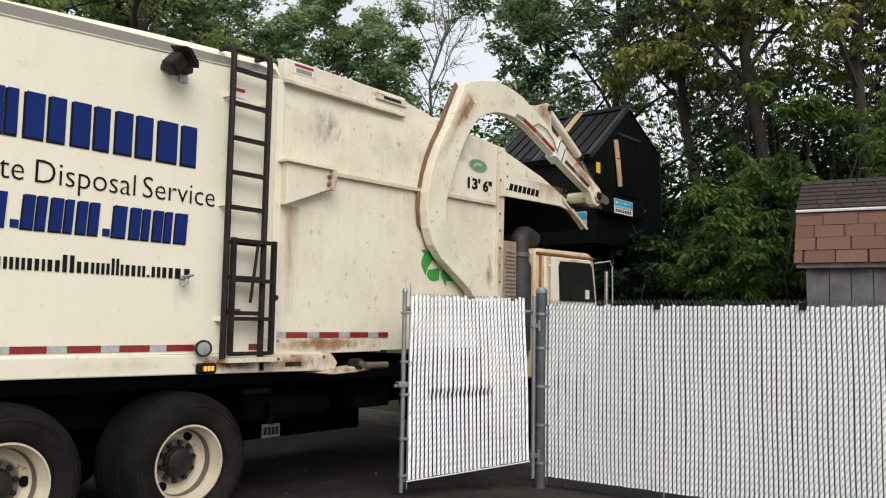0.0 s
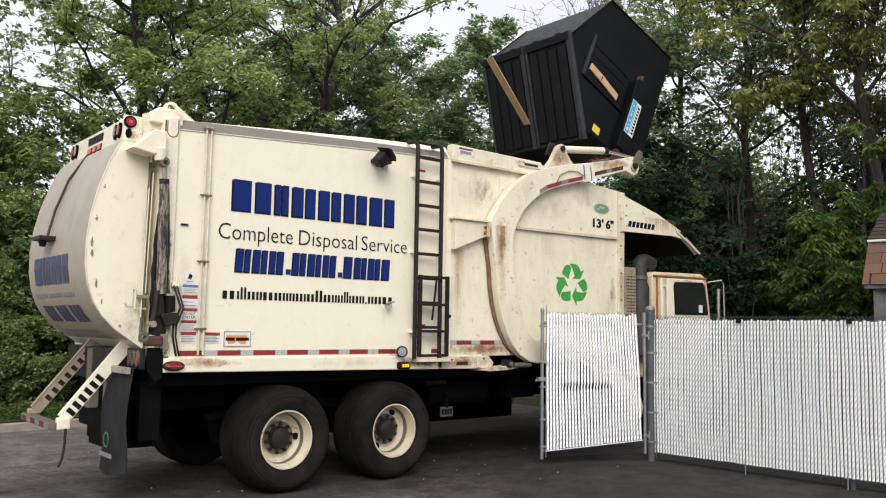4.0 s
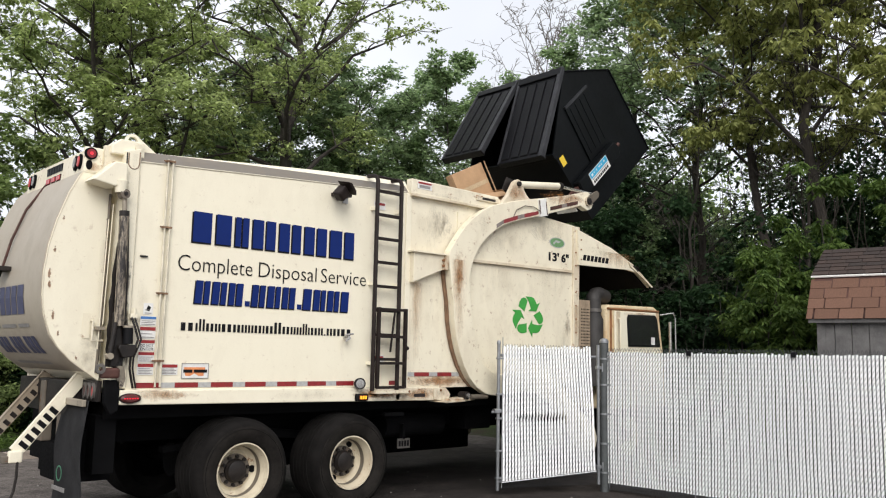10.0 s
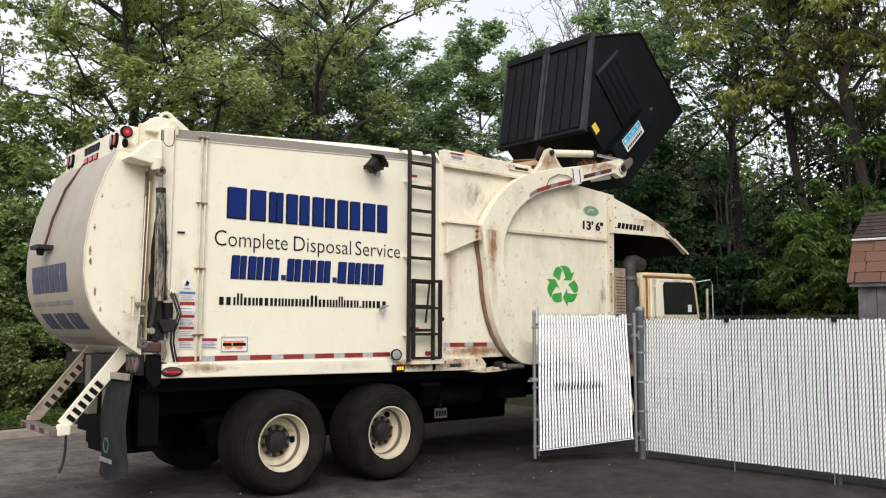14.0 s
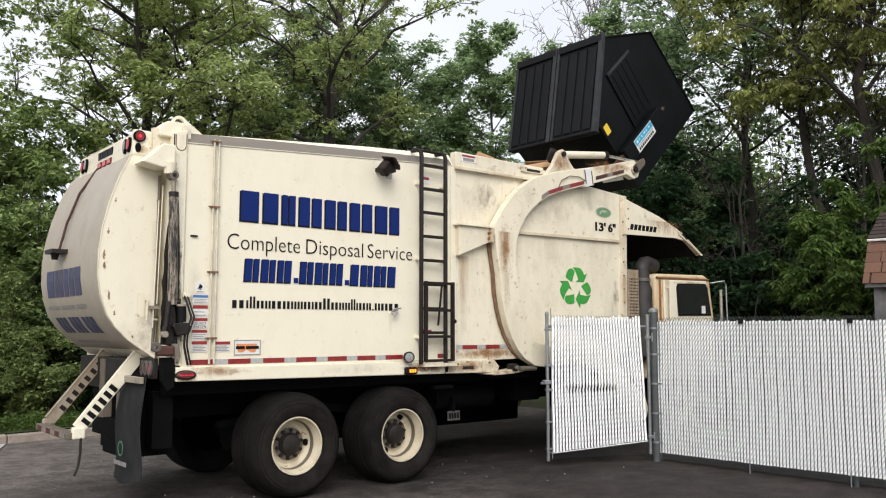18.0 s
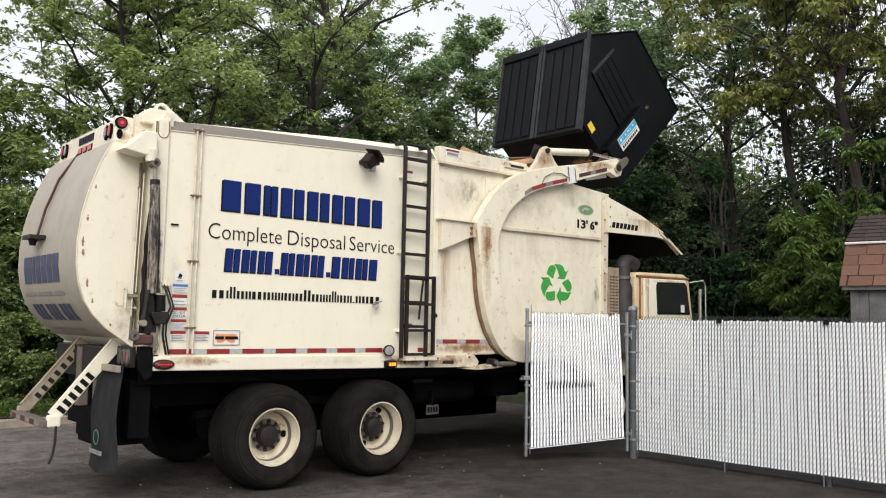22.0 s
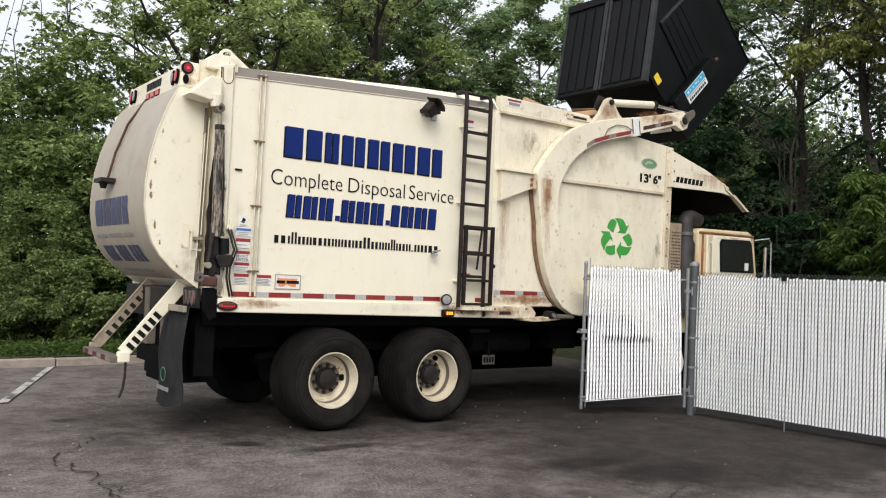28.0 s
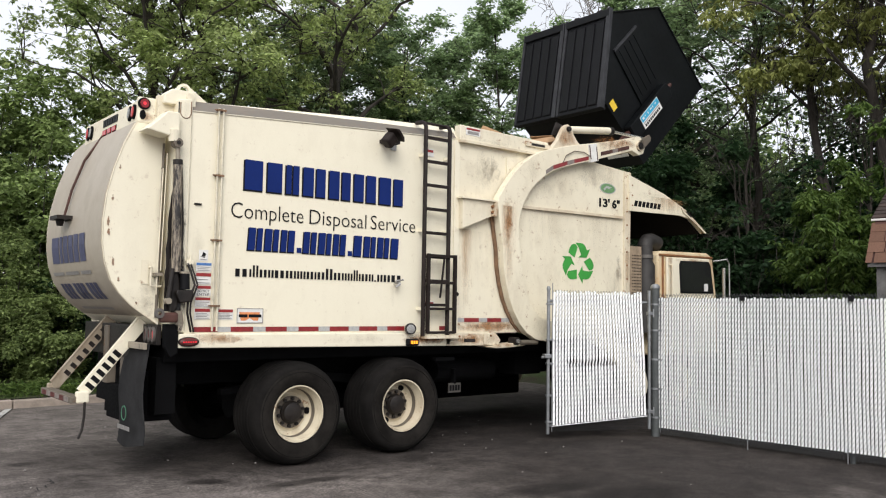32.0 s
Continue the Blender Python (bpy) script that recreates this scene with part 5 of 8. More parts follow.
def side_fittings():
    # amber marker lamp
    am = part("amber_lamp", box(1.375, 1.55, -0.10, -0.05, 1.185, 1.27), INK, truck, "lit amber side marker lamp", bevel=0.02)
    part("lens", box(1.41, 1.515, -0.112, -0.1, 1.205, 1.25), AMBERBODY, am, bevel=0.006)
    for k in range(3):
        part("diode", box(1.42 + k * 0.034, 1.44 + k * 0.034, -0.118, -0.111, 1.21, 1.245), AMBER, am)
    # round work light
    wl = part("work_light", lathe([(0, 0), (0.05, 0), (0.062, 0.03), (0.062, 0.06), (0, 0.06)], (0, 0, 0), 24, axis="z"), GREASE, truck, "round clear work light")
    wl.matrix_basis = pose(1.43, -0.05, 1.385, 90, 0, -20)
    part("lens", lathe([(0, 0.06), (0.056, 0.06), (0.05, 0.075), (0, 0.08)], (0, 0, 0), 24, axis="z"), FROST, wl)
    part("bezel", lathe([(0.050, 0.052), (0.066, 0.052), (0.066, 0.076), (0.050, 0.076)], (0, 0, 0), 24, axis="z"), GREASE, wl)
    # black floodlight on a stalk at the roof edge
    fl = part("flood_light", box(0.935, 1.065, -0.25, -0.13, 3.455, 3.60), BLACKSTEEL, truck, "black floodlight tilted on a bracket", bevel=0.02)
    fl.matrix_basis = Matrix.Translation((1.0, -0.2, 3.53)) @ pose(0, 0, 0, 14, 38, 20) @ Matrix.Translation((-1.0, 0.2, -3.53))
    part("hood", prism([(0.90, 3.62), (1.10, 3.62), (1.06, 3.65), (0.94, 3.65)], -0.30, -0.12), BLACKSTEEL, fl)
    part("stalk", box(0.99, 1.20, -0.12, 0.0, 3.52, 3.56), BLACKSTEEL, truck)
    part("stalk_plate", box(1.15, 1.22, -0.02, 0.0, 3.46, 3.60), SILVER, truck)
    # drain valve
    vv = part("drain_valve", rod((1.25, 0.0, 1.90), (1.25, -0.09, 1.90), 0.022, seg=12), CHROME, truck, "small brass drain valve")
    part("handle", tube([(1.20, -0.08, 1.93), (1.31, -0.08, 1.95)], 0.012, 6), CHROME, vv)
    part("spout", tube([(1.25, -0.09, 1.90), (1.19, -0.10, 1.86)], 0.014, 8), CHROME, vv)
    # small warning stickers
    part("sticker", decal(2.26, 2.50, 3.80, 3.895, -0.052), WHITE, truck, "small white warning sticker")
    part("sticker_band", decal(2.27, 2.49, 3.865, 3.888, -0.0555), REDINK, truck)
    part("sticker_band", decal(2.29, 2.47, 3.815, 3.85, -0.0555), GREYINK, truck)
    for x, z in ((1.62, 3.46), (1.66, 1.62)):
        part("sticker", decal(x, x + 0.17, z, z + 0.09), WHITE, truck)
        part("sticker_band", decal(x + 0.01, x + 0.16, z + 0.05, z + 0.08, -0.0075), REDINK, truck)
    part("top_latch", box(3.30, 3.75, -0.075, -0.045, 3.80, 3.86), RUSTY, truck)
    part("latch_slot", box(3.40, 3.65, -0.08, -0.074, 3.815, 3.845), GREASE, truck)


side_fittings()


def side_signs():
    """The vinyl signs on the body side; names and numbers are plain blocks."""
    sg = truck
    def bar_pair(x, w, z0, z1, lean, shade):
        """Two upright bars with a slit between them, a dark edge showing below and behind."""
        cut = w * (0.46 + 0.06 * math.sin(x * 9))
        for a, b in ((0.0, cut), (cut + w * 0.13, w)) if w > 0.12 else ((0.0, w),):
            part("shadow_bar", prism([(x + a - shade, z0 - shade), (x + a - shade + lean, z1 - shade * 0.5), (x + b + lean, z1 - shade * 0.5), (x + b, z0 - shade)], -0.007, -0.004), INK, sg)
            part("name_bar", prism([(x + a, z0), (x + a + lean, z1), (x + b + lean, z1), (x + b, z0)], -0.0105, -0.0075), BLUE, sg)

    x = -0.675
    for w in (0.475, 0.205, 0.325, 0.325, 0.345, 0.385):
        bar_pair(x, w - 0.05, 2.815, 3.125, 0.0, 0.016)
        x += w
    for word, wx0, wlen in (("Complete", -0.825, 0.83), ("Disposal", 0.075, 0.735), ("Service", 0.88, 0.635)):
        lettering("slogan_word", word, 0.235, on_side(wx0, 2.515), INK, sg, width=wlen, weight=-0.003)
    x = -0.62
    for w in (0.2, 0.2, 0.2, 0.085, 0.2, 0.2, 0.2, 0.085, 0.145, 0.2, 0.2, 0.145):
        if w < 0.1:
            part("dot_block", decal(x + 0.006, x + 0.062, 2.195, 2.25), BLUE, sg)
        else:
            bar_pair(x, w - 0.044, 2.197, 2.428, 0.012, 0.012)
        x += w * 1.93 / 2.06
    x = -0.745
    for k, w in enumerate((0.12, 0.03, 0.03, 0.03, 0.075, 0.06, 0.10, 0.075, 0.06, 0.06, 0.075, 0.03, 0.08, 0.08, 0.08, 0.06, 0.06, 0.055, 0.03, 0.075, 0.06, 0.03, 0.07, 0.085, 0.125)):
        tall = k in (2, 3, 13, 17)
        w *= 1.285
        for a, b in ((0.0, 0.3), (0.5, 0.8)) if w > 0.06 and k != 21 else ((0.0, 0.55),):
            part("address_bar", decal(x + w * a, x + w * b, 1.92, 2.04 if tall else (1.935 if k == 21 else 2.0)), INK, sg)
        x += w
    lettering("clearance_feet", "13'", 0.165, on_side(4.80, 3.13, -0.026), INK, sg, width=0.235, weight=0.006)
    lettering("clearance_inches", '6"', 0.165, on_side(5.125, 3.13, -0.026), INK, sg, width=0.175, weight=0.006)
    ov = lathe([(0, 0), (0.14, 0), (0.14, 0.003), (0, 0.003)], (0, 0, 0), 32, axis="z")
    part("oval_badge", ov, GREEN_BADGE, sg, "green and silver oval badge").matrix_basis = pose(5.03, -0.023, 3.405, 90, 0, 0) @ Matrix.Diagonal((1.22, 0.5, 1, 1))
    ring = lathe([(0.13, 0), (0.148, 0), (0.148, 0.004), (0.13, 0.004)], (0, 0, 0), 32, axis="z")
    part("oval_rim", ring, SILVER, sg).matrix_basis = pose(5.03, -0.023, 3.405, 90, 0, 0) @ Matrix.Diagonal((1.2, 0.52, 1, 1))
    part("badge_swoosh", prism([(4.93, 3.39), (5.0, 3.44), (5.12, 3.43), (5.06, 3.40), (5.0, 3.41), (4.96, 3.37)], -0.029, -0.026), SILVER, sg)
    # recycling triangle of three chasing arrows, each a folded band
    cx, cz, R = 4.42, 2.29, 0.33
    bent_band = [(-0.47, 0.36), (-0.41, 0.54), (-0.33, 0.65), (-0.23, 0.695), (-0.13, 0.68), (-0.04, 0.58), (-0.18, 0.19)]
    point = [(-0.13, 0.745), (0.16, 0.74), (0.27, 0.695), (0.34, 0.61), (0.41, 0.48), (0.56, 0.55), (0.38, 0.21), (0.0, 0.21), (0.13, 0.30), (0.02, 0.56)]
    rc = None
    for k in range(3):
        a = -k * math.tau / 3

        def turn(p):
            return cx + R * (p[0] * math.cos(a) - p[1] * math.sin(a)) * 1.34, cz + R * (p[0] * math.sin(a) + p[1] * math.cos(a)) * 1.15

        fold = part("recycling_symbol" if rc is None else "arrow_fold", prism([turn(p) for p in bent_band][::-1], -0.008, -0.004), GREEN, rc or truck)
        rc = rc or fold
        part("arrow_head", prism([turn(p) for p in point][::-1], -0.008, -0.004), GREEN, rc)
    # stack of safety stickers behind the conduits
    def sticker(x0, x1, z0, z1, head, bars, text=None):
        s = part("safety_sticker", decal(x0, x1, z0, z1), WHITE, truck, "white safety sticker with a coloured header")
        if head:
            part("header", decal(x0 + 0.004, x1 - 0.004, z1 - (z1 - z0) * 0.32, z1 - 0.004, -0.0075), head, s)
        if text:
            n = len(text)
            for i, line in enumerate(text):
                h = (z1 - z0) * 0.62 / n
                lettering("words", line, h * 1.15, on_side(x0 + 0.015, z1 - (z1 - z0) * 0.36 - h * (i + 0.95), -0.0075), INK, s, width=(x1 - x0) * 0.8, depth=0.001)
        for i in range(bars):
            z = z0 + (z1 - z0) * (0.10 + 0.55 * i / max(bars, 1))
            part("line", decal(x0 + 0.014, x1 - 0.014 - 0.02 * (i % 2), z, z + (z1 - z0) * 0.055, -0.0075), GREYINK, s)
        return s

    first = sticker(-1.135, -1.04, 2.06, 2.17, None, 2)
    part("bird_mark", prism([(-1.11, 2.10), (-1.09, 2.15), (-1.06, 2.13), (-1.075, 2.09)], -0.0075, -0.004), INK, first)
    sticker(-1.16, -1.00, 1.955, 2.045, NOTICE, 3)
    s2 = sticker(-1.16, -1.00, 1.83, 1.945, REDINK, 2)
    s3 = sticker(-1.16, -1.00, 1.715, 1.82, REDINK, 0, ("DO NOT", "ENTER"))
    s4 = sticker(-1.16, -1.00, 1.605, 1.705, REDINK, 3)
    sticker(-1.16, -1.00, 1.485, 1.595, REDINK, 4)
    sticker(-0.925, -0.755, 1.485, 1.59, REDINK, 4)
    for s, top in ((s3, 1.82), (s4, 1.705)):
        lettering("words", "DANGER", 0.03, on_side(-1.135, top - 0.027, -0.008), WHITE, s, width=0.11, depth=0.001)
    lettering("words", "DANGER", 0.03, on_side(-1.135, 1.918, -0.008), WHITE, s2, width=0.11, depth=0.001)
    b = part("dealer_plate", decal(-0.715, -0.425, 1.45, 1.60), WHITE, truck, "white dealer plate with orange shapes")
    for x0, x1, z0, z1 in ((-0.715, -0.425, 1.594, 1.60), (-0.715, -0.425, 1.45, 1.456), (-0.715, -0.709, 1.456, 1.594), (-0.431, -0.425, 1.456, 1.594)):
        part("plate_edge", decal(x0, x1, z0, z1, -0.0085), GREYINK, b)
    part("plate_shape", prism([(-0.67, 1.475), (-0.69, 1.56), (-0.46, 1.56), (-0.48, 1.475), (-0.53, 1.475), (-0.575, 1.50), (-0.62, 1.475)], -0.008, -0.005), ORANGE, b)
    part("plate_bar", decal(-0.695, -0.60, 1.508, 1.538, -0.0095), INK, b)
    part("plate_bar", decal(-0.585, -0.445, 1.508, 1.538, -0.0095), INK, b)


def grime():
    """Grease, rust and dirt where the frames show them on the near side."""
    for x0, x1, z0, z1, y, mat in (
        (-1.45, -1.26, 1.55, 2.95, -0.0165, S_GREASE), (-1.54, -1.44, 1.60, 2.75, 0.1455, S_RUNS), (-1.66, -1.48, 1.45, 2.05, 0.1450, S_SOIL), (-1.42, -1.24, 1.40, 2.1, -0.0170, S_GREASE), (-1.50, -1.45, 1.48, 1.95, 0.1465, S_GREASE), (-1.90, -1.42, 1.42, 1.85, 0.1460, S_SOIL),
        (-1.36, -1.24, 2.4, 3.6, -0.0160, S_RUNS), (-1.24, -1.05, 1.42, 2.6, -0.0035, S_SOIL),
        (-1.25, -0.45, 1.23, 1.345, -0.0535, S_RUST), (0.2, 1.3, 1.19, 1.345, -0.0535, S_SOIL), (1.25, 2.05, 1.18, 1.345, -0.0535, S_RUST),
        (1.98, 2.72, 1.17, 1.335, -0.0535, S_RUST), (2.02, 3.5, 1.32, 1.52, -0.0165, S_RUST), (2.62, 3.3, 1.13, 1.22, -0.0925, S_RUST),
        (2.22, 2.98, 3.02, 3.68, -0.0055, S_SOIL), (2.48, 2.98, 3.15, 3.69, -0.0065, S_SOOT), (1.30, 2.10, 1.19, 1.335, -0.0545, S_RUST), (5.2, 5.40, 1.9, 2.5, -0.0065, S_SOOT), (2.22, 2.80, 1.9, 2.60, -0.0055, S_RUNS), (2.21, 2.44, 1.46, 2.62, -0.0062, S_RUSTRUN), (-1.25, -0.7, 1.215, 1.345, -0.0545, S_RUSTRUN), (2.05, 3.4, 1.325, 1.462, -0.0172, S_RUSTWASH), (2.0, 2.88, 1.17, 1.335, -0.0541, S_RUSTWASH), (1.45, 2.1, 1.185, 1.335, -0.0549, S_RUSTWASH),
        (3.2, 4.4, 2.2, 2.95, -0.0055, S_RUNS), (4.3, 5.38, 2.3, 2.98, -0.0055, S_RUNS), (3.1, 4.6, 3.05, 3.60, -0.0255, S_SOIL), (4.3, 5.36, 3.2, 3.70, -0.0255, S_RUNS), (4.2, 5.3, 3.35, 3.69, -0.0260, S_SOIL),
        (5.0, 5.40, 1.5, 2.4, -0.0055, S_SOIL), (5.41, 5.54, 1.5, 2.5, -0.0335, S_RUSTRUN), (5.55, 6.6, 3.12, 3.42, -0.0735, S_RUNS), (5.9, 7.0, 3.13, 3.38, -0.0740, S_RUSTRUN),
        (1.17, 1.29, 1.55, 1.88, -0.0035, S_RUNS), (2.2, 3.74, 3.73, 3.90, -0.0535, S_RUNS), (2.2, 3.2, 3.72, 3.80, -0.0540, S_SOIL),
        (6.40, 6.56, 1.5, 2.47, -0.0685, S_RUSTRUN), (6.5, 7.6, 2.38, 2.49, -0.0685, S_RUST), (-1.73, -1.56, 3.37, 3.50, 0.1385, S_RUST),
    ):
        stain(x0, x1, z0, z1, y, mat, truck)
    for x, z, s in ((-1.955, 2.62, 0.07), (-1.985, 2.40, 0.10), (-1.98, 2.30, 0.08), (-1.93, 2.02, 0.10), (-1.87, 1.86, 0.06), (-1.90, 2.92, 0.05), (-1.70, 1.63, 0.06), (-1.60, 3.30, 0.05), (-1.5, 2.95, 0.03)):
        stain(x, x + 0.045, z - s, z + s, 0.1455, S_CHIP, truck, "rust_chip")


grime()
GREEN_BADGE = plain("green_badge", (0.15, 0.30, 0.13), 0.35, 0.1, 0.3, 20, 0.0)
side_signs()


def canopy():
    """The sloping steel visor over the cab, open below."""
    cp = part("canopy", prism([(5.50, 3.65), (6.8, 3.27), (7.1, 3.12), (7.42, 2.92), (7.40, 2.90), (7.08, 3.09), (6.78, 3.24), (5.50, 3.62)], -0.03, W + 0.03), WORN, truck, "sloping cream steel visor over the cab")
    side = [(5.47, 3.65), (6.31, 3.45), (6.8, 3.28), (7.1, 3.13), (7.42, 2.92), (7.20, 3.02), (7.02, 3.11), (6.75, 3.145), (5.49, 3.115)]
    for y0, y1 in ((-0.07, -0.03), (W + 0.03, W + 0.07)):
        # The far cheek is near-black: under-visor shade put into its colour.
        part("visor_side", prism(side, y0, y1), WORN if y0 < 0 else CHASSIS, cp)
    # Near-black sheet added below the visor in place of its shade.
    part("shade_lining", prism([(5.52, 3.60), (6.78, 3.232), (7.08, 3.082), (7.38, 2.905), (7.37, 2.895), (7.07, 3.065), (6.76, 3.215), (5.52, 3.585)], 0.0, W), CHASSIS, cp, "near-black sheet that paints the shade under the visor")
    part("visor_edge", prism([(6.76, 3.27), (6.85, 3.25), (7.15, 3.08), (7.44, 2.91), (7.40, 2.90), (7.1, 3.06), (6.8, 3.20)], -0.09, -0.07), RUSTY, cp)
    part("edge_slot", prism([(6.86, 3.215), (6.90, 3.225), (7.03, 3.15), (7.0, 3.13)], -0.094, -0.09), GREASE, cp)
    # Near-black sheet on the body front, painting the shade behind the cab.
    part("shade_liner", box(5.56, 5.6, 0.05, W - 0.05, 2.2, 3.1), CHASSIS, cp)
    for k in range(7):
        part("badge_bar", prism([(5.58 + k * 0.094, 3.195), (5.605 + k * 0.094, 3.28), (5.675 + k * 0.094, 3.278), (5.65 + k * 0.094, 3.193)], -0.0735, -0.0705), INK, cp)
    for z in (3.2, 3.35, 3.5):
        part("bolt", rod((5.54, -0.08, z), (5.54, -0.07, z), 0.012, seg=6), RUST, cp)


canopy()


def cab():
    cb = part("cab", prism([(6.22, 0.95), (6.22, 2.50), (6.32, 2.565), (7.55, 2.59), (7.70, 2.52), (7.82, 1.80), (7.86, 0.95)], -0.03, W + 0.03), STREAKED, truck, "rust-edged cream cab behind the visor", bevel=0.03)
    dr = part("door", prism([(6.42, 1.0), (6.40, 2.47), (7.55, 2.49), (7.68, 1.82), (7.70, 1.0)], -0.066, -0.032), CREAM, cb, "cream cab door", bevel=0.012)
    part("window", prism([(6.74, 1.92), (6.71, 2.37), (6.75, 2.425), (7.50, 2.445), (7.56, 2.38), (7.645, 1.93)], -0.082, -0.07), INK, dr, "dark side window")
    pane = part("pane", prism([(6.76, 1.94), (6.73, 2.36), (6.77, 2.405), (7.48, 2.425), (7.54, 2.36), (7.62, 1.95)], -0.09, -0.084), GLASS, dr)
    part("permit", box(7.36, 7.46, -0.096, -0.091, 1.96, 2.08), WHITE, dr)
    part("grab_rail", tube([(6.47, -0.05, 2.36), (6.47, -0.12, 2.34), (6.47, -0.12, 1.50), (6.47, -0.05, 1.48)], 0.012, 8), WORN, cb)
    part("roof_seam", tube([(6.24, -0.04, 2.50), (7.66, -0.04, 2.515)], 0.018, 6), RUST, cb)
    part("door_edge", tube([(6.33, -0.035, 2.48), (6.33, -0.035, 1.0)], 0.02, 6), RUST, cb)
    for k in range(5):
        part("roof_lamp", box(7.52, 7.60, 0.45 + k * 0.36, 0.55 + k * 0.36, 2.58, 2.62), AMBERBODY, cb, bevel=0.01)
    mir = part("mirror", tube([(7.70, -0.04, 2.46), (7.92, -0.16, 2.50), (7.95, -0.18, 2.42), (7.96, -0.18, 1.75), (7.93, -0.16, 1.69), (7.76, -0.04, 1.66)], 0.014, 8), CHROME, cb, "chrome mirror loop")
    part("mirror_head", box(7.84, 7.88, -0.165, -0.105, 1.80, 2.36), CHROME, mir, bevel=0.02)
    part("bumper", box(7.86, 8.0, 0.0, W, 0.5, 0.85), CHASSIS, cb, bevel=0.02)
    part("windscreen", box(7.76, 7.79, 0.25, W - 0.25, 1.80, 2.45, rot=Euler((0, radians(-9), 0))), GLASS, cb)
    # exhaust stack and its guard
    st = part("exhaust_pipe", lathe([(0.0, 0.0), (0.15, 0.0), (0.155, 1.02), (0.12, 1.10), (0.12, 1.34), (0.10, 1.34), (0.10, 1.2), (0.0, 1.2)], (6.09, 0.12, 1.3), 28, axis="z"), SOOT, truck, "sooty exhaust pipe with an elbow", smooth=True)
    part("clamp", lathe([(0.12, 0), (0.132, 0), (0.132, 0.05), (0.12, 0.05)], (6.09, 0.12, 2.44), 28, axis="z"), SILVERED, st)
    part("elbow", tube([(6.09, 0.12, 2.60), (6.10, 0.125, 2.66), (6.16, 0.13, 2.715), (6.27, 0.15, 2.73), (6.48, 0.19, 2.70)], 0.115, 18), SOOT, st, smooth=True)
    gd = part("heat_guard", box(5.58, 5.85, 0.0, 0.03, 1.6, 2.60), PERF, truck, "perforated rusty heat guard")
    for i in range(6):
        for j in range(18):
            part("hole", rod((5.64 + i * 0.036, -0.003, 1.66 + j * 0.047), (5.64 + i * 0.036, 0.0005, 1.66 + j * 0.047), 0.011, seg=6), CHASSIS, gd)
    part("air_box", box(5.62, 6.02, 0.15, 0.9, 1.3, 2.45), GREASE, truck, bevel=0.02)


cab()

PIVOT = (5.52, 0.83)
PIN = (5.60, 4.09)


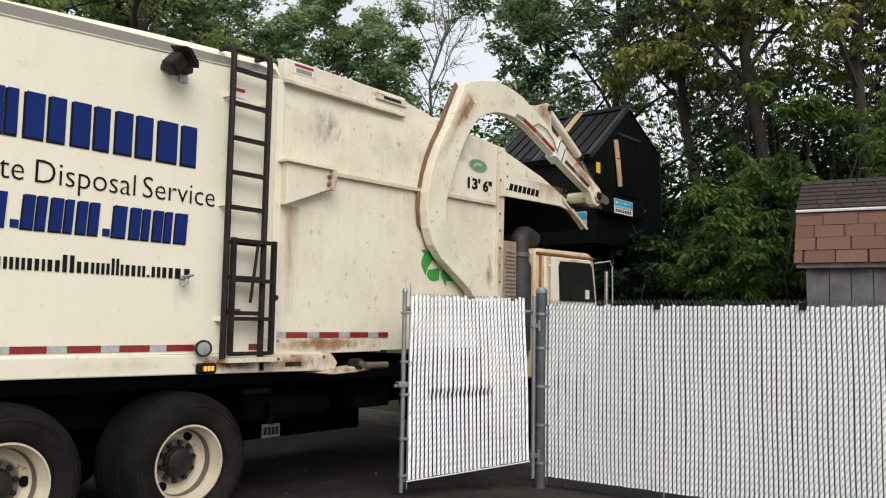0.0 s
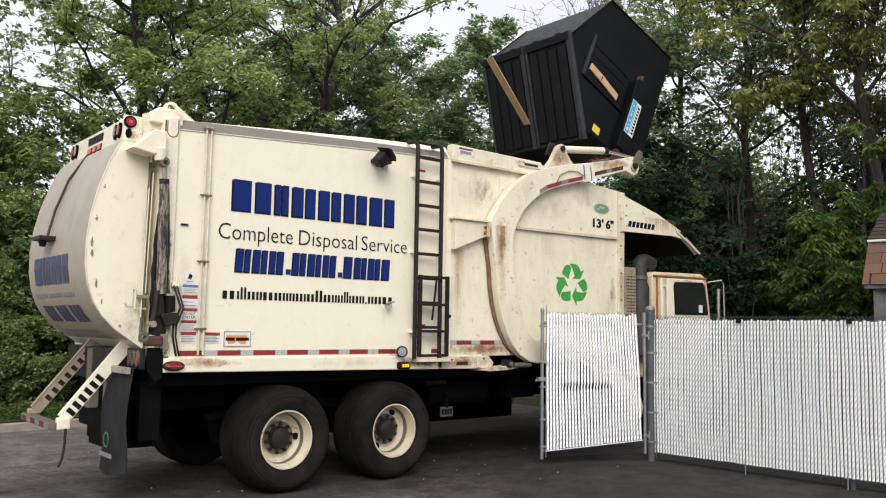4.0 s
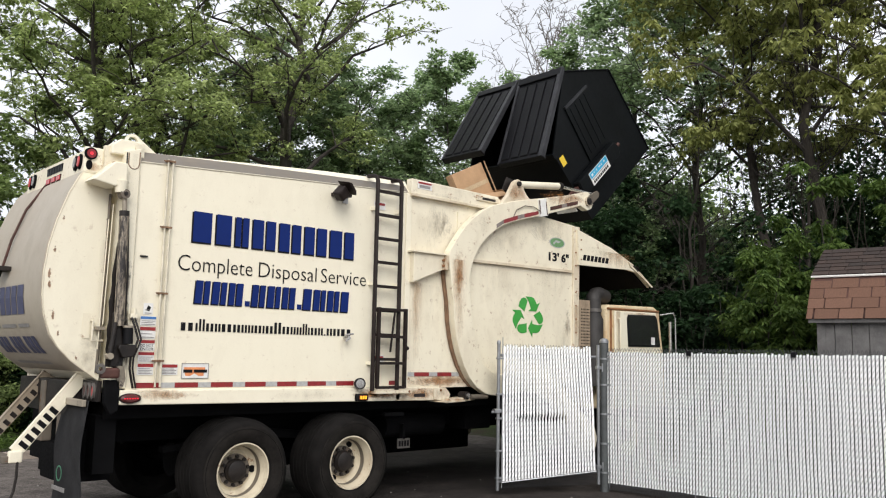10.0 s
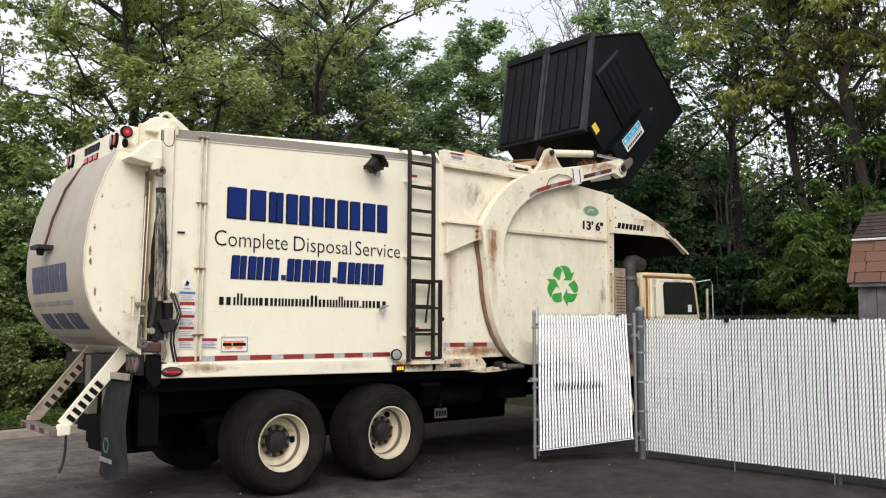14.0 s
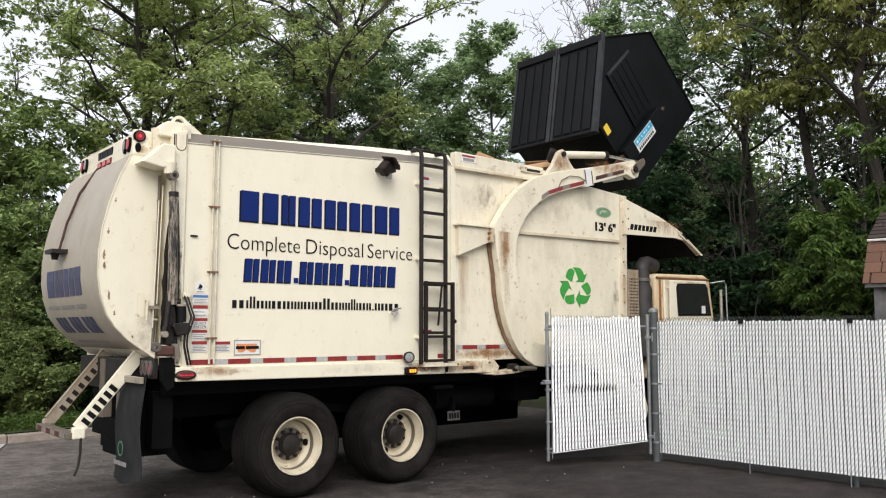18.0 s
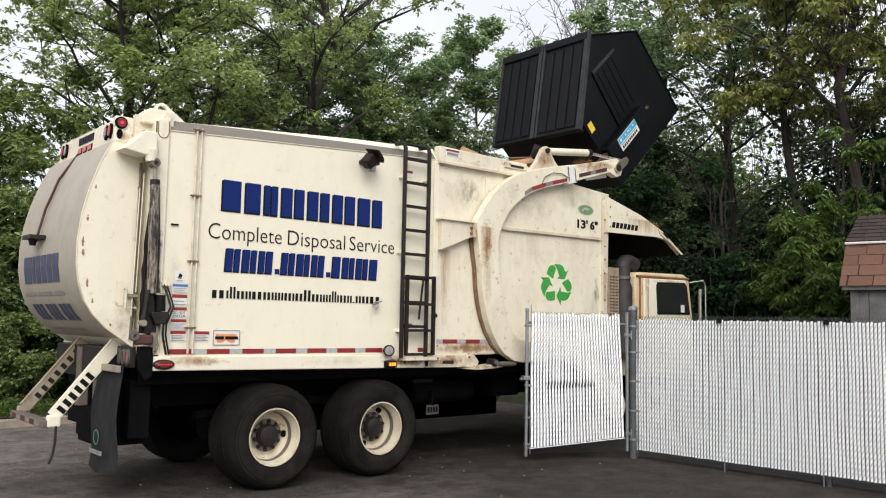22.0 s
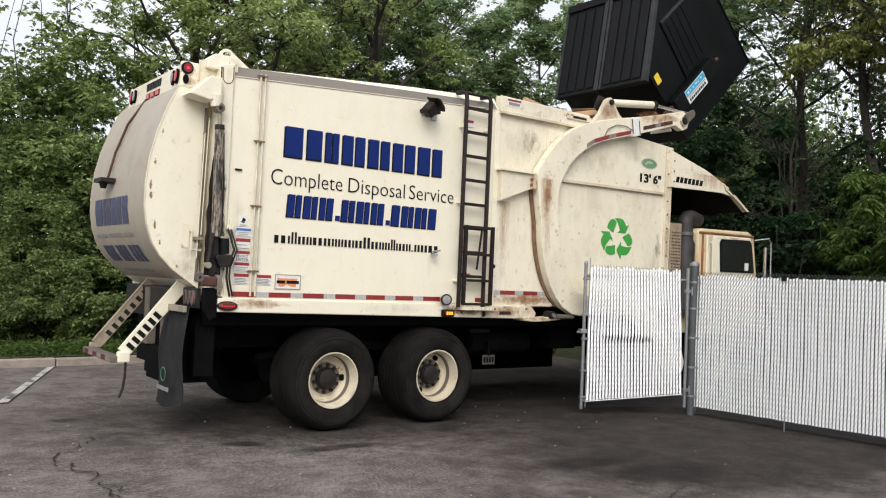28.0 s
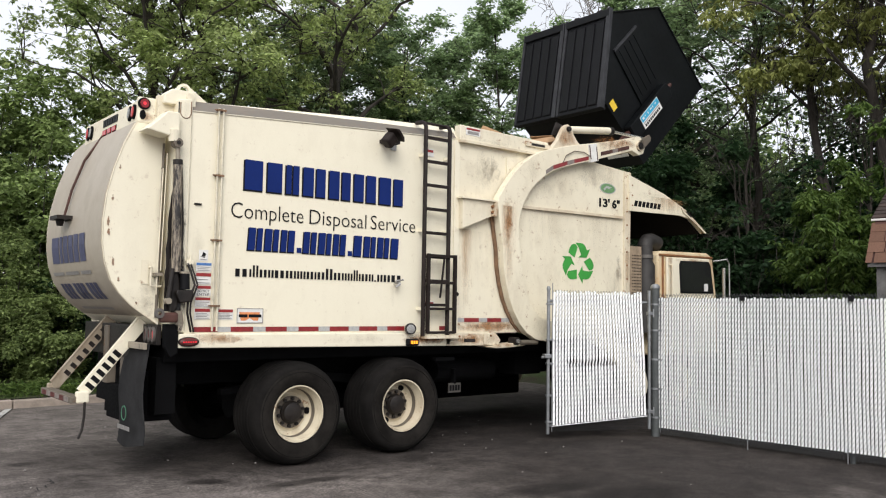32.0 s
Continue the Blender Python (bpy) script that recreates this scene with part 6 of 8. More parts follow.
def lift_arm(y0, y1, near):
    """One lifting arm; its space begins at the lower pivot."""
    outer = [(5.67, 0.36), (5.45, 0.42), (5.1, 0.80), (4.85, 1.06), (4.55, 1.22), (4.2, 1.27), (3.64, 1.21), (3.44, 1.235), (3.27, 1.32), (3.14, 1.44), (3.03, 1.60), (2.95, 1.77), (2.89, 1.96), (2.85, 2.16), (2.83, 2.40), (2.78, 2.66), (2.73, 2.98), (2.75, 3.05), (2.90, 3.26), (3.03, 3.41), (3.19, 3.55), (3.36, 3.66), (3.55, 3.75), (3.90, 3.85), (4.25, 3.93), (4.6, 4.0), (5.1, 4.11), (5.45, 4.20), (5.60, 4.235)]
    tip = [(5.70, 4.20), (5.745, 4.09), (5.70, 3.99), (5.60, 3.95)]
    inner = [(5.43, 4.0), (5.0, 3.87), (4.65, 3.77), (4.25, 3.66), (3.9, 3.56), (3.72, 3.49), (3.58, 3.41), (3.43, 3.30), (3.30, 3.17), (3.20, 3.02), (3.13, 2.85), (3.11, 2.70), (3.13, 2.45), (3.18, 2.17), (3.255, 1.92), (3.31, 1.74), (3.40, 1.61), (3.53, 1.52), (3.72, 1.48), (4.2, 1.53), (4.6, 1.50), (5.0, 1.32), (5.4, 0.98), (5.75, 0.72), (5.82, 0.55), (5.78, 0.42)]

    def rel(pts):
        return [(x - PIVOT[0], z - PIVOT[1]) for x, z in pts]

    arm = part("lift_arm", prism(rel(outer + tip + inner), y0, y1), WORN, truck, "curved cream lifting arm with scraped rusty edges", bevel=0.008)
    band = [(x + 0.028, z) for x, z in outer[8:17]]
    back = y1 if near else y0
    out = -1 if near else 1
    ya, yb = (y1, y1 + 0.025) if near else (y0 - 0.03, y0)
    part("wear_edge", prism(rel([(x - 0.045, z + 0.01) for x, z in outer[8:17]] + band[::-1]), ya, yb), WEAR, arm, "rust-brown wear edge")
    face = y0 if near else y1
    if near:
        for x0, x1, z0, z1, mat in ((2.76, 3.08, 1.75, 2.95, S_RUSTRUN), (2.80, 3.02, 2.3, 3.2, S_RUST), (3.1, 3.6, 3.25, 3.7, S_SOIL), (4.4, 5.5, 3.85, 4.2, S_RUST), (3.3, 3.9, 1.15, 1.75, S_SOIL)):
            stain(x0 - PIVOT[0], x1 - PIVOT[0], z0 - PIVOT[1], z1 - PIVOT[1], face - 0.0012, mat, arm)
    f0, f1 = (face - 0.004, face - 0.001) if near else (face + 0.001, face + 0.004)
    stripe = [(3.60, 3.44, 3.495), (3.74, 3.52, 3.575), (4.02, 3.615, 3.67), (4.16, 3.655, 3.71), (4.46, 3.74, 3.79)]
    for k, (a, b) in enumerate(zip(stripe, stripe[1:])):
        part("reflective_tape", prism(rel([(a[0], a[1]), (a[0], a[2]), (b[0], b[2]), (b[0], b[1])]), f0, f1), (DULLSILVER, RED, DULLSILVER, RED)[k], arm)
    for x0, x1, mat in ((4.72, 4.98, RUSTDARK), (4.98, 5.1, DULLSILVER), (5.1, 5.36, RUSTDARK)):
        part("reflective_tape", prism(rel([(x0, 3.83 + 0.28 * (x0 - 4.72)), (x0, 3.885 + 0.28 * (x0 - 4.72)), (x1, 3.885 + 0.28 * (x1 - 4.72)), (x1, 3.83 + 0.28 * (x1 - 4.72))]), f0, f1), mat, arm)
    part("arm_collar", prism(rel([(4.48, 3.70), (4.44, 3.955), (4.60, 3.99), (4.65, 3.745)]), y0 - 0.03, y1 + 0.02), WHITE, arm, "white clamp with red edges round the arm", bevel=0.008)
    for bx in (4.47, 4.615):
        part("clamp_edge", prism(rel([(bx, 3.745), (bx - 0.03, 3.94), (bx - 0.015, 3.943), (bx + 0.015, 3.75)]), y0 - 0.034, y0 - 0.03), RUSTDARK, arm)
    lug = part("cylinder_lug", prism(rel([(3.66, 3.74), (3.86, 3.95), (3.98, 4.15), (4.05, 4.19), (4.13, 4.16), (4.17, 4.06), (4.24, 3.98), (4.36, 3.90)]), y0 + 0.015, y1 - 0.015), RUSTY, arm, "rust-stained cylinder lug", bevel=0.01)
    part("guard_plate", prism(rel([(3.86, 4.03), (3.95, 4.22), (4.30, 4.16), (4.2, 4.07)]), y1 + 0.03, y1 + 0.05), GREASE, arm)
    if near:
        stain(3.80 - PIVOT[0], 4.20 - PIVOT[0], 3.80 - PIVOT[1], 4.16 - PIVOT[1], y0 + 0.0138, S_RUSTWASH, lug)
        stain(4.47 - PIVOT[0], 4.64 - PIVOT[0], 3.79 - PIVOT[1], 3.99 - PIVOT[1], y0 - 0.0212, S_RUSTWASH, arm)
        stain(5.0 - PIVOT[0], 5.60 - PIVOT[0], 4.02 - PIVOT[1], 4.16 - PIVOT[1], y0 - 0.0016, S_RUSTWASH, arm)
    ym = (y0 + y1) / 2
    cy = part("fork_cylinder", rod((4.07 - PIVOT[0], ym, 4.12 - PIVOT[1]), (4.98 - PIVOT[0], ym, 4.235 - PIVOT[1]), 0.052, seg=18), WORN, arm, "worn cream fork cylinder", smooth=True)
    part("gland", rod((4.96 - PIVOT[0], ym, 4.232 - PIVOT[1]), (5.03 - PIVOT[0], ym, 4.24 - PIVOT[1]), 0.06, seg=18), GREASE, arm)
    part("piston_rod", rod((5.0 - PIVOT[0], ym, 4.237 - PIVOT[1]), (5.79 - PIVOT[0], ym, 4.235 - PIVOT[1]), 0.022, seg=12), CHROME, arm)
    part("pin_boss", rod((4.05 - PIVOT[0], y0 - 0.02, 4.12 - PIVOT[1]), (4.05 - PIVOT[0], y1 + 0.02, 4.12 - PIVOT[1]), 0.035, seg=16), GREASE, arm)
    hose = [(3.92, 3.64), (3.98, 3.74), (4.15, 3.82), (4.34, 3.83), (4.5, 3.78)]
    part("hose", tube([(x - PIVOT[0], face + 0.02 * out, z - PIVOT[1]) for x, z in hose], 0.007, 6), GRIMED, arm)
    arm.matrix_basis = pose(PIVOT[0], 0, PIVOT[1])
    # the fork: crank, hub and tine, turning about the arm's tip
    tx, tz = math.cos(radians(43.6)), math.sin(radians(43.6))
    fork = part("fork", rod((0, y0 - 0.03, 0), (0, y1 + 0.32 if near else y1 + 0.03, 0), 0.075, seg=20), RUSTY, arm, "rusty fork hub with its tine")
    ta = (0.215, 0.285) if near else (W - 0.285, W - 0.215)
    q = [(-0.05, -0.05), (0.05, -0.07), (1.75 * tx + 0.02, 1.75 * tz - 0.02), (1.75 * tx - 0.03, 1.75 * tz + 0.03), (-0.07, 0.05)]
    part("tine", prism(q, *ta), RUSTDARK, fork, "rust-brown steel tine")
    part("crank", prism([(-0.06, 0.045), (-0.075, -0.02), (-0.03, -0.075), (0.05, -0.06), (0.24, 0.10), (0.255, 0.16), (0.21, 0.20), (0.14, 0.17)], y0 - 0.03, y0 - 0.002), GRIMED, fork, "grimy fork crank", bevel=0.008)
    part("crank_pin", rod((0, y0 - 0.05, 0), (0, y0 - 0.03, 0), 0.045, seg=16), GREASE, fork)
    if near:
        part("cross_shaft", rod((0, y1, 0), (0, W, 0), 0.07, seg=20), GREASE, fork)
    return arm, fork


ARM_NEAR, FORK_NEAR = lift_arm(-0.15, -0.04, True)
ARM_FAR, FORK_FAR = lift_arm(W + 0.04, W + 0.15, False)

# ---- the black refuse container on the forks; its space: u to its back, y across, w up, from the front foot of the box ----
CW0, CW1 = 0.30, 2.14
LEAN0 = 43.6
container = thing("dumpster", "black steel front-load dumpster with ribbed plastic lids, held on forks", "dumpster")


def dumpster():
    F, B, K, G, L = (0.0, 0.0), (2.2, 0.0), (2.1, 1.65), (1.0, 2.2), (-0.12, 1.34)
    t = 0.025
    for y0 in (CW0, CW1 - t):
        part("end_wall", prism([F, B, K, G, L], y0, y0 + t), BOX, container, "black painted end wall")
    part("floor", prism([(0, 0), (2.2, 0), (2.2, t), (0, t)], CW0 + t, CW1 - t), BOX, container)
    part("back_wall", prism([(2.2, 0), (2.1, 1.65), (2.075, 1.65), (2.172, 0)], CW0 + t, CW1 - t), BOX, container)
    part("roof_slope", prism([K, G, (0.99, 2.175), (2.08, 1.625)], CW0 + t, CW1 - t), BOX, container)
    part("front_wall", prism([(0, 0), (-0.12, 1.34), (-0.095, 1.34), (0.028, 0)], CW0 + t, CW1 - t), BOX, container)
    part("front_lip", box(-0.16, -0.09, CW0 - 0.02, CW1 + 0.02, 1.25, 1.34), BOX, container, bevel=0.008)
    part("hinge_tube", rod((1.0, CW0, 2.215), (1.0, CW1, 2.215), 0.022, seg=10), BLACKSTEEL, container)
    for a, b in ((G, K), (K, B)):
        d = Vector((b[0] - a[0], 0, b[1] - a[1])).normalized()
        for y in (CW0 - 0.008, CW1 + 0.008):
            part("edge_angle", tube([(a[0], y, a[1]), (b[0], y, b[1])], 0.016, 6), BOX, container)
    for y, out in ((CW0, -1), (CW1, 1)):
        # fork pocket along the end, ribs and the sliding side door
        yy = (y - 0.13, y) if out < 0 else (y, y + 0.13)
        pk = part("fork_pocket", prism([(-0.02, 0.455), (-0.02, 0.72), (1.22, 0.72), (1.29, 0.59), (1.22, 0.455)], *yy), BOX, container, "black fork pocket", bevel=0.012)
        part("pocket_mouth", box(-0.035, -0.018, yy[0] + 0.015, yy[1] - 0.015, 0.53, 0.71), CHASSIS, pk)
        part("pocket_cap", rod((1.28, yy[0] + 0.04, 0.60), (1.36, yy[0] + 0.04, 0.60), 0.032, seg=10), RUSTDARK, pk)
        d0, d1 = (y - 0.022, y - 0.001) if out < 0 else (y + 0.001, y + 0.022)
        dr = part("side_door", prism([(0.62, 0.80), (0.62, 1.72), (1.30, 1.72), (1.30, 0.80)], d0, d1), BOX, container, "ribbed sliding side door")
        for k in range(4):
            part("rib", box(0.70 + k * 0.16, 0.725 + k * 0.16, d0 - 0.008 if out < 0 else d1, d0 if out < 0 else d1 + 0.008, 0.84, 1.68), BOX, dr)
        part("door_track", box(0.60, 1.34, d0 - 0.012 if out < 0 else d0, d1 if out < 0 else d1 + 0.012, 1.72, 1.76), LIDEDGE, container)
        part("door_track", box(0.595, 0.62, d0 - 0.004 if out < 0 else d0, d1 if out < 0 else d1 + 0.004, 0.74, 1.72), BOX, container)
        s0, s1 = (yy[0] - 0.003, yy[0] - 0.0005) if out < 0 else (yy[1] + 0.0005, yy[1] + 0.003)
        e0, e1 = (s0 - 0.002, s0) if out < 0 else (s1, s1 + 0.002)
        lb = part("company_label", box(0.265, 0.865, s0, s1, 0.465, 0.685), WHITE, container, "blue and white company label, words unreadable")
        part("label_band", box(0.275, 0.855, e0, e1, 0.58, 0.677), CYAN, lb)
        for k, wide in enumerate((0.05, 0.018, 0.022, 0.055, 0.018, 0.04)):
            part("label_block", box(0.315 + k * 0.085, 0.315 + wide + k * 0.085, e0 - 0.0015 if out < 0 else e1, e0 if out < 0 else e1 + 0.0015, 0.610 + 0.012 * (k % 2), 0.647), WHITE, lb)
        part("label_line", box(0.295, 0.825, e0, e1, 0.551, 0.565), GREYINK, lb)
        for k in range(9):
            part("label_bar", box(0.305 + k * 0.058, 0.343 + k * 0.058, e0, e1, 0.485, 0.531), INK, lb)
        z0, z1 = (y - 0.004, y - 0.0005) if out < 0 else (y + 0.0005, y + 0.004)
        part("warning_label", box(-0.045, 0.075, z0, z1, 1.04, 1.20), YELLOW, container, "small yellow warning label")
    for k in range(1):
        lb = part("front_label", box(-0.052, -0.03, CW0 + 0.16, CW0 + 0.56, 0.22, 0.47), WHITE, container, "blue and white label on the front")
        lb.rotation_euler = (0, 0, 0)
        part("label_band", box(-0.056, -0.0525, CW0 + 0.17, CW0 + 0.55, 0.35, 0.46), CYAN, lb)
    for y in (CW0 + 0.25, (CW0 + CW1) / 2, CW1 - 0.25):
        part("skid", box(0.1, 2.1, y - 0.05, y + 0.05, -0.05, 0.0), BOX, container)


dumpster()
LIDS = []


def lid(y0, y1):
    """A ribbed plastic lid; its space begins at the hinge line, and it lies along -u."""
    L = 1.57
    ld = part("lid", box(-L, 0.04, y0 + 0.012, y1 - 0.012, -0.012, 0.014), LID, container, "ribbed black plastic lid", bevel=0.006)
    n = 4
    w = (y1 - y0 - 0.16) / n
    for k in range(n):
        a = y0 + 0.10 + k * w
        part("rib", prism([(-L + 0.04, 0.014), (-L + 0.06, 0.034), (-0.16, 0.034), (-0.13, 0.014)], a + 0.02, a + w - 0.02), LID, ld, bevel=0.006)
    part("edge_rib", prism([(-L - 0.01, -0.06), (-L - 0.01, 0.03), (0.02, 0.05), (0.04, 0.05), (0.04, -0.02)], y0 + 0.008, y0 + 0.085), LIDEDGE, ld, bevel=0.006)
    part("edge_rib", prism([(-L - 0.01, -0.06), (-L - 0.01, 0.03), (0.02, 0.05), (0.04, 0.05), (0.04, -0.02)], y1 - 0.05, y1 - 0.008), LIDEDGE, ld, bevel=0.006)
    part("front_skirt", box(-L - 0.02, -L + 0.02, y0 + 0.012, y1 - 0.012, -0.09, 0.03), LID, ld, bevel=0.008)
    part("hinge_ridge", box(-0.10, 0.03, y0 + 0.02, y1 - 0.02, 0.014, 0.05), LID, ld, bevel=0.012)
    for k in range(2):
        a = y0 + (y1 - y0) * (0.25 + 0.5 * k)
        part("hinge_lug", box(-0.03, 0.05, a - 0.05, a + 0.05, -0.03, 0.045), BLACKSTEEL, ld, bevel=0.008)
    LIDS.append(ld)


mid = (CW0 + CW1) / 2
lid(CW0 - 0.03, mid - 0.005)
lid(mid + 0.005, CW1 + 0.03)

# scraps of board that ride on the container and slide off
plank_lid = thing("wooden_board", "split pale wooden board lying on the dumpster lid", "board")
part("board", prism([(-1.30, 0), (-1.28, 0.022), (-0.60, 0.022), (-0.10, 0.022), (0.02, 0.014), (0.02, 0)], -0.06, 0.05), WOOD, plank_lid, bevel=0.004)
part("crack", box(-0.70, -0.69, -0.06, 0.05, 0.0225, 0.0235), CHASSIS, plank_lid)
plank_end = thing("wooden_board", "short pale wooden board caught in the dumpster's side door", "board")
part("board", prism([(0.0, -0.05), (0.0, 0.06), (0.30, 0.07), (0.72, 0.05), (0.72, -0.06), (0.35, -0.05)], -0.012, 0.012), WOOD, plank_end, bevel=0.003)
part("dark_split", box(0.28, 0.30, -0.014, -0.0125, -0.03, 0.05), CHASSIS, plank_end)


def carton(name, sx, sy, sz, label):
    ob = thing(name, label, "cardboard box", "cartons tipped into the hopper")
    part("box_body", box(-sx / 2, sx / 2, -sy / 2, sy / 2, -sz / 2, sz / 2), CARD, ob, bevel=0.006)
    part("flap", box(-sx / 2, sx / 2, -sy / 2 - 0.12, -sy / 2 + 0.02, sz / 2, sz / 2 + 0.006, rot=Euler((radians(25), 0, 0))), CARD, ob)
    part("flap", box(sx / 2 - 0.02, sx / 2 + 0.16, -sy / 2, sy / 2, sz / 2 - 0.004, sz / 2 + 0.002, rot=Euler((0, radians(35), 0))), CARD, ob)
    part("tape", box(-sx / 2 + 0.01, sx / 2 - 0.01, -0.03, 0.03, sz / 2, sz / 2 + 0.002), YELLOWTAPE, ob)
    return ob


YELLOWTAPE = plain("packing_tape", (0.46, 0.34, 0.20), 0.3, 0, 0.15, 10, 0.0)
CARTONS = [
    carton("cardboard_box", 0.62, 0.5, 0.45, "large brown cardboard box tumbling into the hopper"),
    carton("cardboard_box", 0.5, 0.4, 0.3, "crushed brown cardboard box in the hopper"),
    carton("cardboard_box", 0.7, 0.55, 0.12, "flattened brown cardboard carton in the hopper"),
    carton("cardboard_box", 0.45, 0.45, 0.4, "torn brown cardboard box in the hopper"),
]


def refuse_heap():
    """The load in the hopper: a lumpy mound of bags and boards that the cartons come to rest on."""
    hp = thing("refuse_heap", "heap of dark bagged refuse and cardboard filling the hopper", "refuse")
    rnd = random.Random(77)
    bm = bmesh.new()
    n, m = 22, 16
    g = []
    for i in range(n + 1):
        for_row = []
        for j in range(m + 1):
            x, y = 2.3 + 3.15 * i / n, 0.08 + (W - 0.16) * j / m
            z = 3.72 - 0.35 * max(0, (x - 4.0)) + 0.10 * noise.noise(Vector((x * 2.2, y * 2.2, 1))) + 0.05 * noise.noise(Vector((x * 6, y * 6, 4)))
            for_row.append(bm.verts.new((x, y, z)))
        g.append(for_row)
    for i in range(n):
        for j in range(m):
            bm.faces.new((g[i][j], g[i + 1][j], g[i + 1][j + 1], g[i][j + 1]))
    ext = bmesh.ops.extrude_face_region(bm, geom=bm.faces[:])
    for v in ext["geom"]:
        if isinstance(v, bmesh.types.BMVert):
            v.co.z = 1.46
    bmesh.ops.recalc_face_normals(bm, faces=bm.faces)
    part("load", bm, BAGS, hp, "dark tangle of bagged refuse")
    for k in range(9):
        x, y = rnd.uniform(2.6, 4.2), rnd.uniform(0.3, 2.0)
        sc = part("cardboard_scrap", box(-0.2, 0.2, -0.14, 0.14, -0.008, 0.008), CARD, hp)
        sc.matrix_basis = pose(x, y, 3.76, rnd.uniform(-20, 20), rnd.uniform(-20, 20), rnd.uniform(0, 180))


BAGS = plain("dark_bagged_refuse", (0.035, 0.032, 0.03), 0.5, 0, 0.8, 5, 0.5)
refuse_heap()

# ---- the slatted chain-link fence and its gate ----


def mesh_panel(parent, length, z0, z1, ripple=0.0, seed=1, rise=0.0, dent=None, skew=0.0):
    """Vertical plastic slats woven into diamond wire; x runs along the panel, -y faces the yard."""
    rnd = random.Random(seed)
    pitch = 0.0395

    def bulge(x, f):
        return (ripple * math.sin(x * 2.1 + seed) + 0.5 * ripple * math.sin(x * 5.3)) * math.sin(f * math.pi)

    n = int(length / pitch)
    for k in range(n):
        x = (k + 0.5) * length / n
        top = z1 + (rnd.uniform(-0.02, 0.022) if dent else -0.03 + rnd.uniform(-0.012, 0.008))
        bot = z0 + 0.06 + rise * x / length + rnd.uniform(-0.004, 0.004)
        kink = rnd.uniform(-0.003, 0.003)
        bm = bmesh.new()
        rows = []
        m = 34 if dent else 8
        for j in range(m + 1):
            f = j / m
            z = bot + (top - bot) * f
            dx = skew * (1 - f) * x / length + kink * math.sin(f * math.pi) + (ripple * 0.2 * math.sin(f * 9 + x * 3))
            dy = bulge(x, (z - z0) / (z1 - z0))
            if dent and dent[0] < x < dent[1]:
                # a kink where the panel was struck
                dy += 0.012 * math.exp((z - dent[2]) / 0.16) if z < dent[2] else -0.008 * math.exp((dent[2] - z) / 0.08)
            wide = 0.0145 - (0.0062 * math.exp(-((z - dent[2]) / 0.03) ** 2) if dent and dent[0] < x < dent[1] else 0.0)
            rows.append([bm.verts.new((x + dx + s * wide, dy + e, z)) for s, e in ((-1, -0.001), (0, -0.0045), (1, -0.001), (1, 0.001), (-1, 0.001))])
        for a, b in zip(rows, rows[1:]):
            for q in range(5):
                bm.faces.new((a[q], a[(q + 1) % 5], b[(q + 1) % 5], b[q]))
        bm.faces.new(rows[0][::-1])
        bm.faces.new(rows[-1])
        part("slat", bm, SLAT, parent)
    # diamond wire in front of and behind the slats
    verts, faces = [], []
    r = 0.0022 if dent else 0.0030

    def strand(pts):
        base = len(verts)
        for p in pts:
            for q in range(3):
                a = q * math.tau / 3
                verts.append((p[0] + r * math.cos(a), p[1] + r * math.sin(a), p[2]))
        for i in range(len(pts) - 1):
            for q in range(3):
                faces.append((base + 3 * i + q, base + 3 * i + (q + 1) % 3, base + 3 * i + 3 + (q + 1) % 3, base + 3 * i + 3 + q))

    h = z1 - z0
    run = h * 0.62
    k = -int(run / pitch) - 1
    while k * pitch < length:
        for way in (1, -1):
            pts = []
            m = 16
            for j in range(m + 1):
                f = j / m
                x = k * pitch + (run * f if way > 0 else run * (1 - f))
                if -0.001 <= x <= length + 0.001:
                    pts.append((x + skew * (1 - f) * x / length, bulge(x, f) + (-0.0095 if way > 0 else 0.009), z0 + h * f))
            if len(pts) > 1:
                strand(pts)
        k += 1
    # the upright bends of the wire, thick and dark to paint shade into the slat gaps
    r = 0.0034
    for q in range(1, n):
        x = q * length / n
        foot = z0 + 0.03 + rise * x / length
        strand([(x + skew * (1 - j / 8) * x / length, bulge(x, j / 8) + 0.005, foot + (z1 - 0.03 - foot) * j / 8) for j in range(9)])
    r = 0.0027
    # knuckled ends along the top and bottom
    x = 0.0
    while x < length:
        for z, up in ((z1, 1), (z0, -1)):
            strand([(x - 0.014, -0.004, z - 0.005 * up), (x, -0.002, z + 0.022 * up), (x + 0.014, 0.0, z - 0.005 * up)])
        x += pitch
    me = bpy.data.meshes.new("chain_link")
    me.from_pydata(verts, [], faces)
    me.materials.append(WIRE)
    ob = tagged(new("chain_link", me), "galvanised diamond wire mesh", kind="stuff")
    ob.parent = parent
    return ob


FX, FY = 4.70, -1.10


def post(parent, x, y, top, r, cap=True, name="post"):
    p = part(name, rod((x, y, 0.0), (x, y, top), r, seg=20), GALV if name == "post" else DULLGALV, parent, smooth=True)
    if cap:
        part("cap", lathe([(0, 0.045), (r * 0.7, 0.035), (r * 1.12, 0.005), (r * 1.12, -0.02), (0, -0.02)], (x, y, top), 20, axis="z"), GALV, p)
    return p


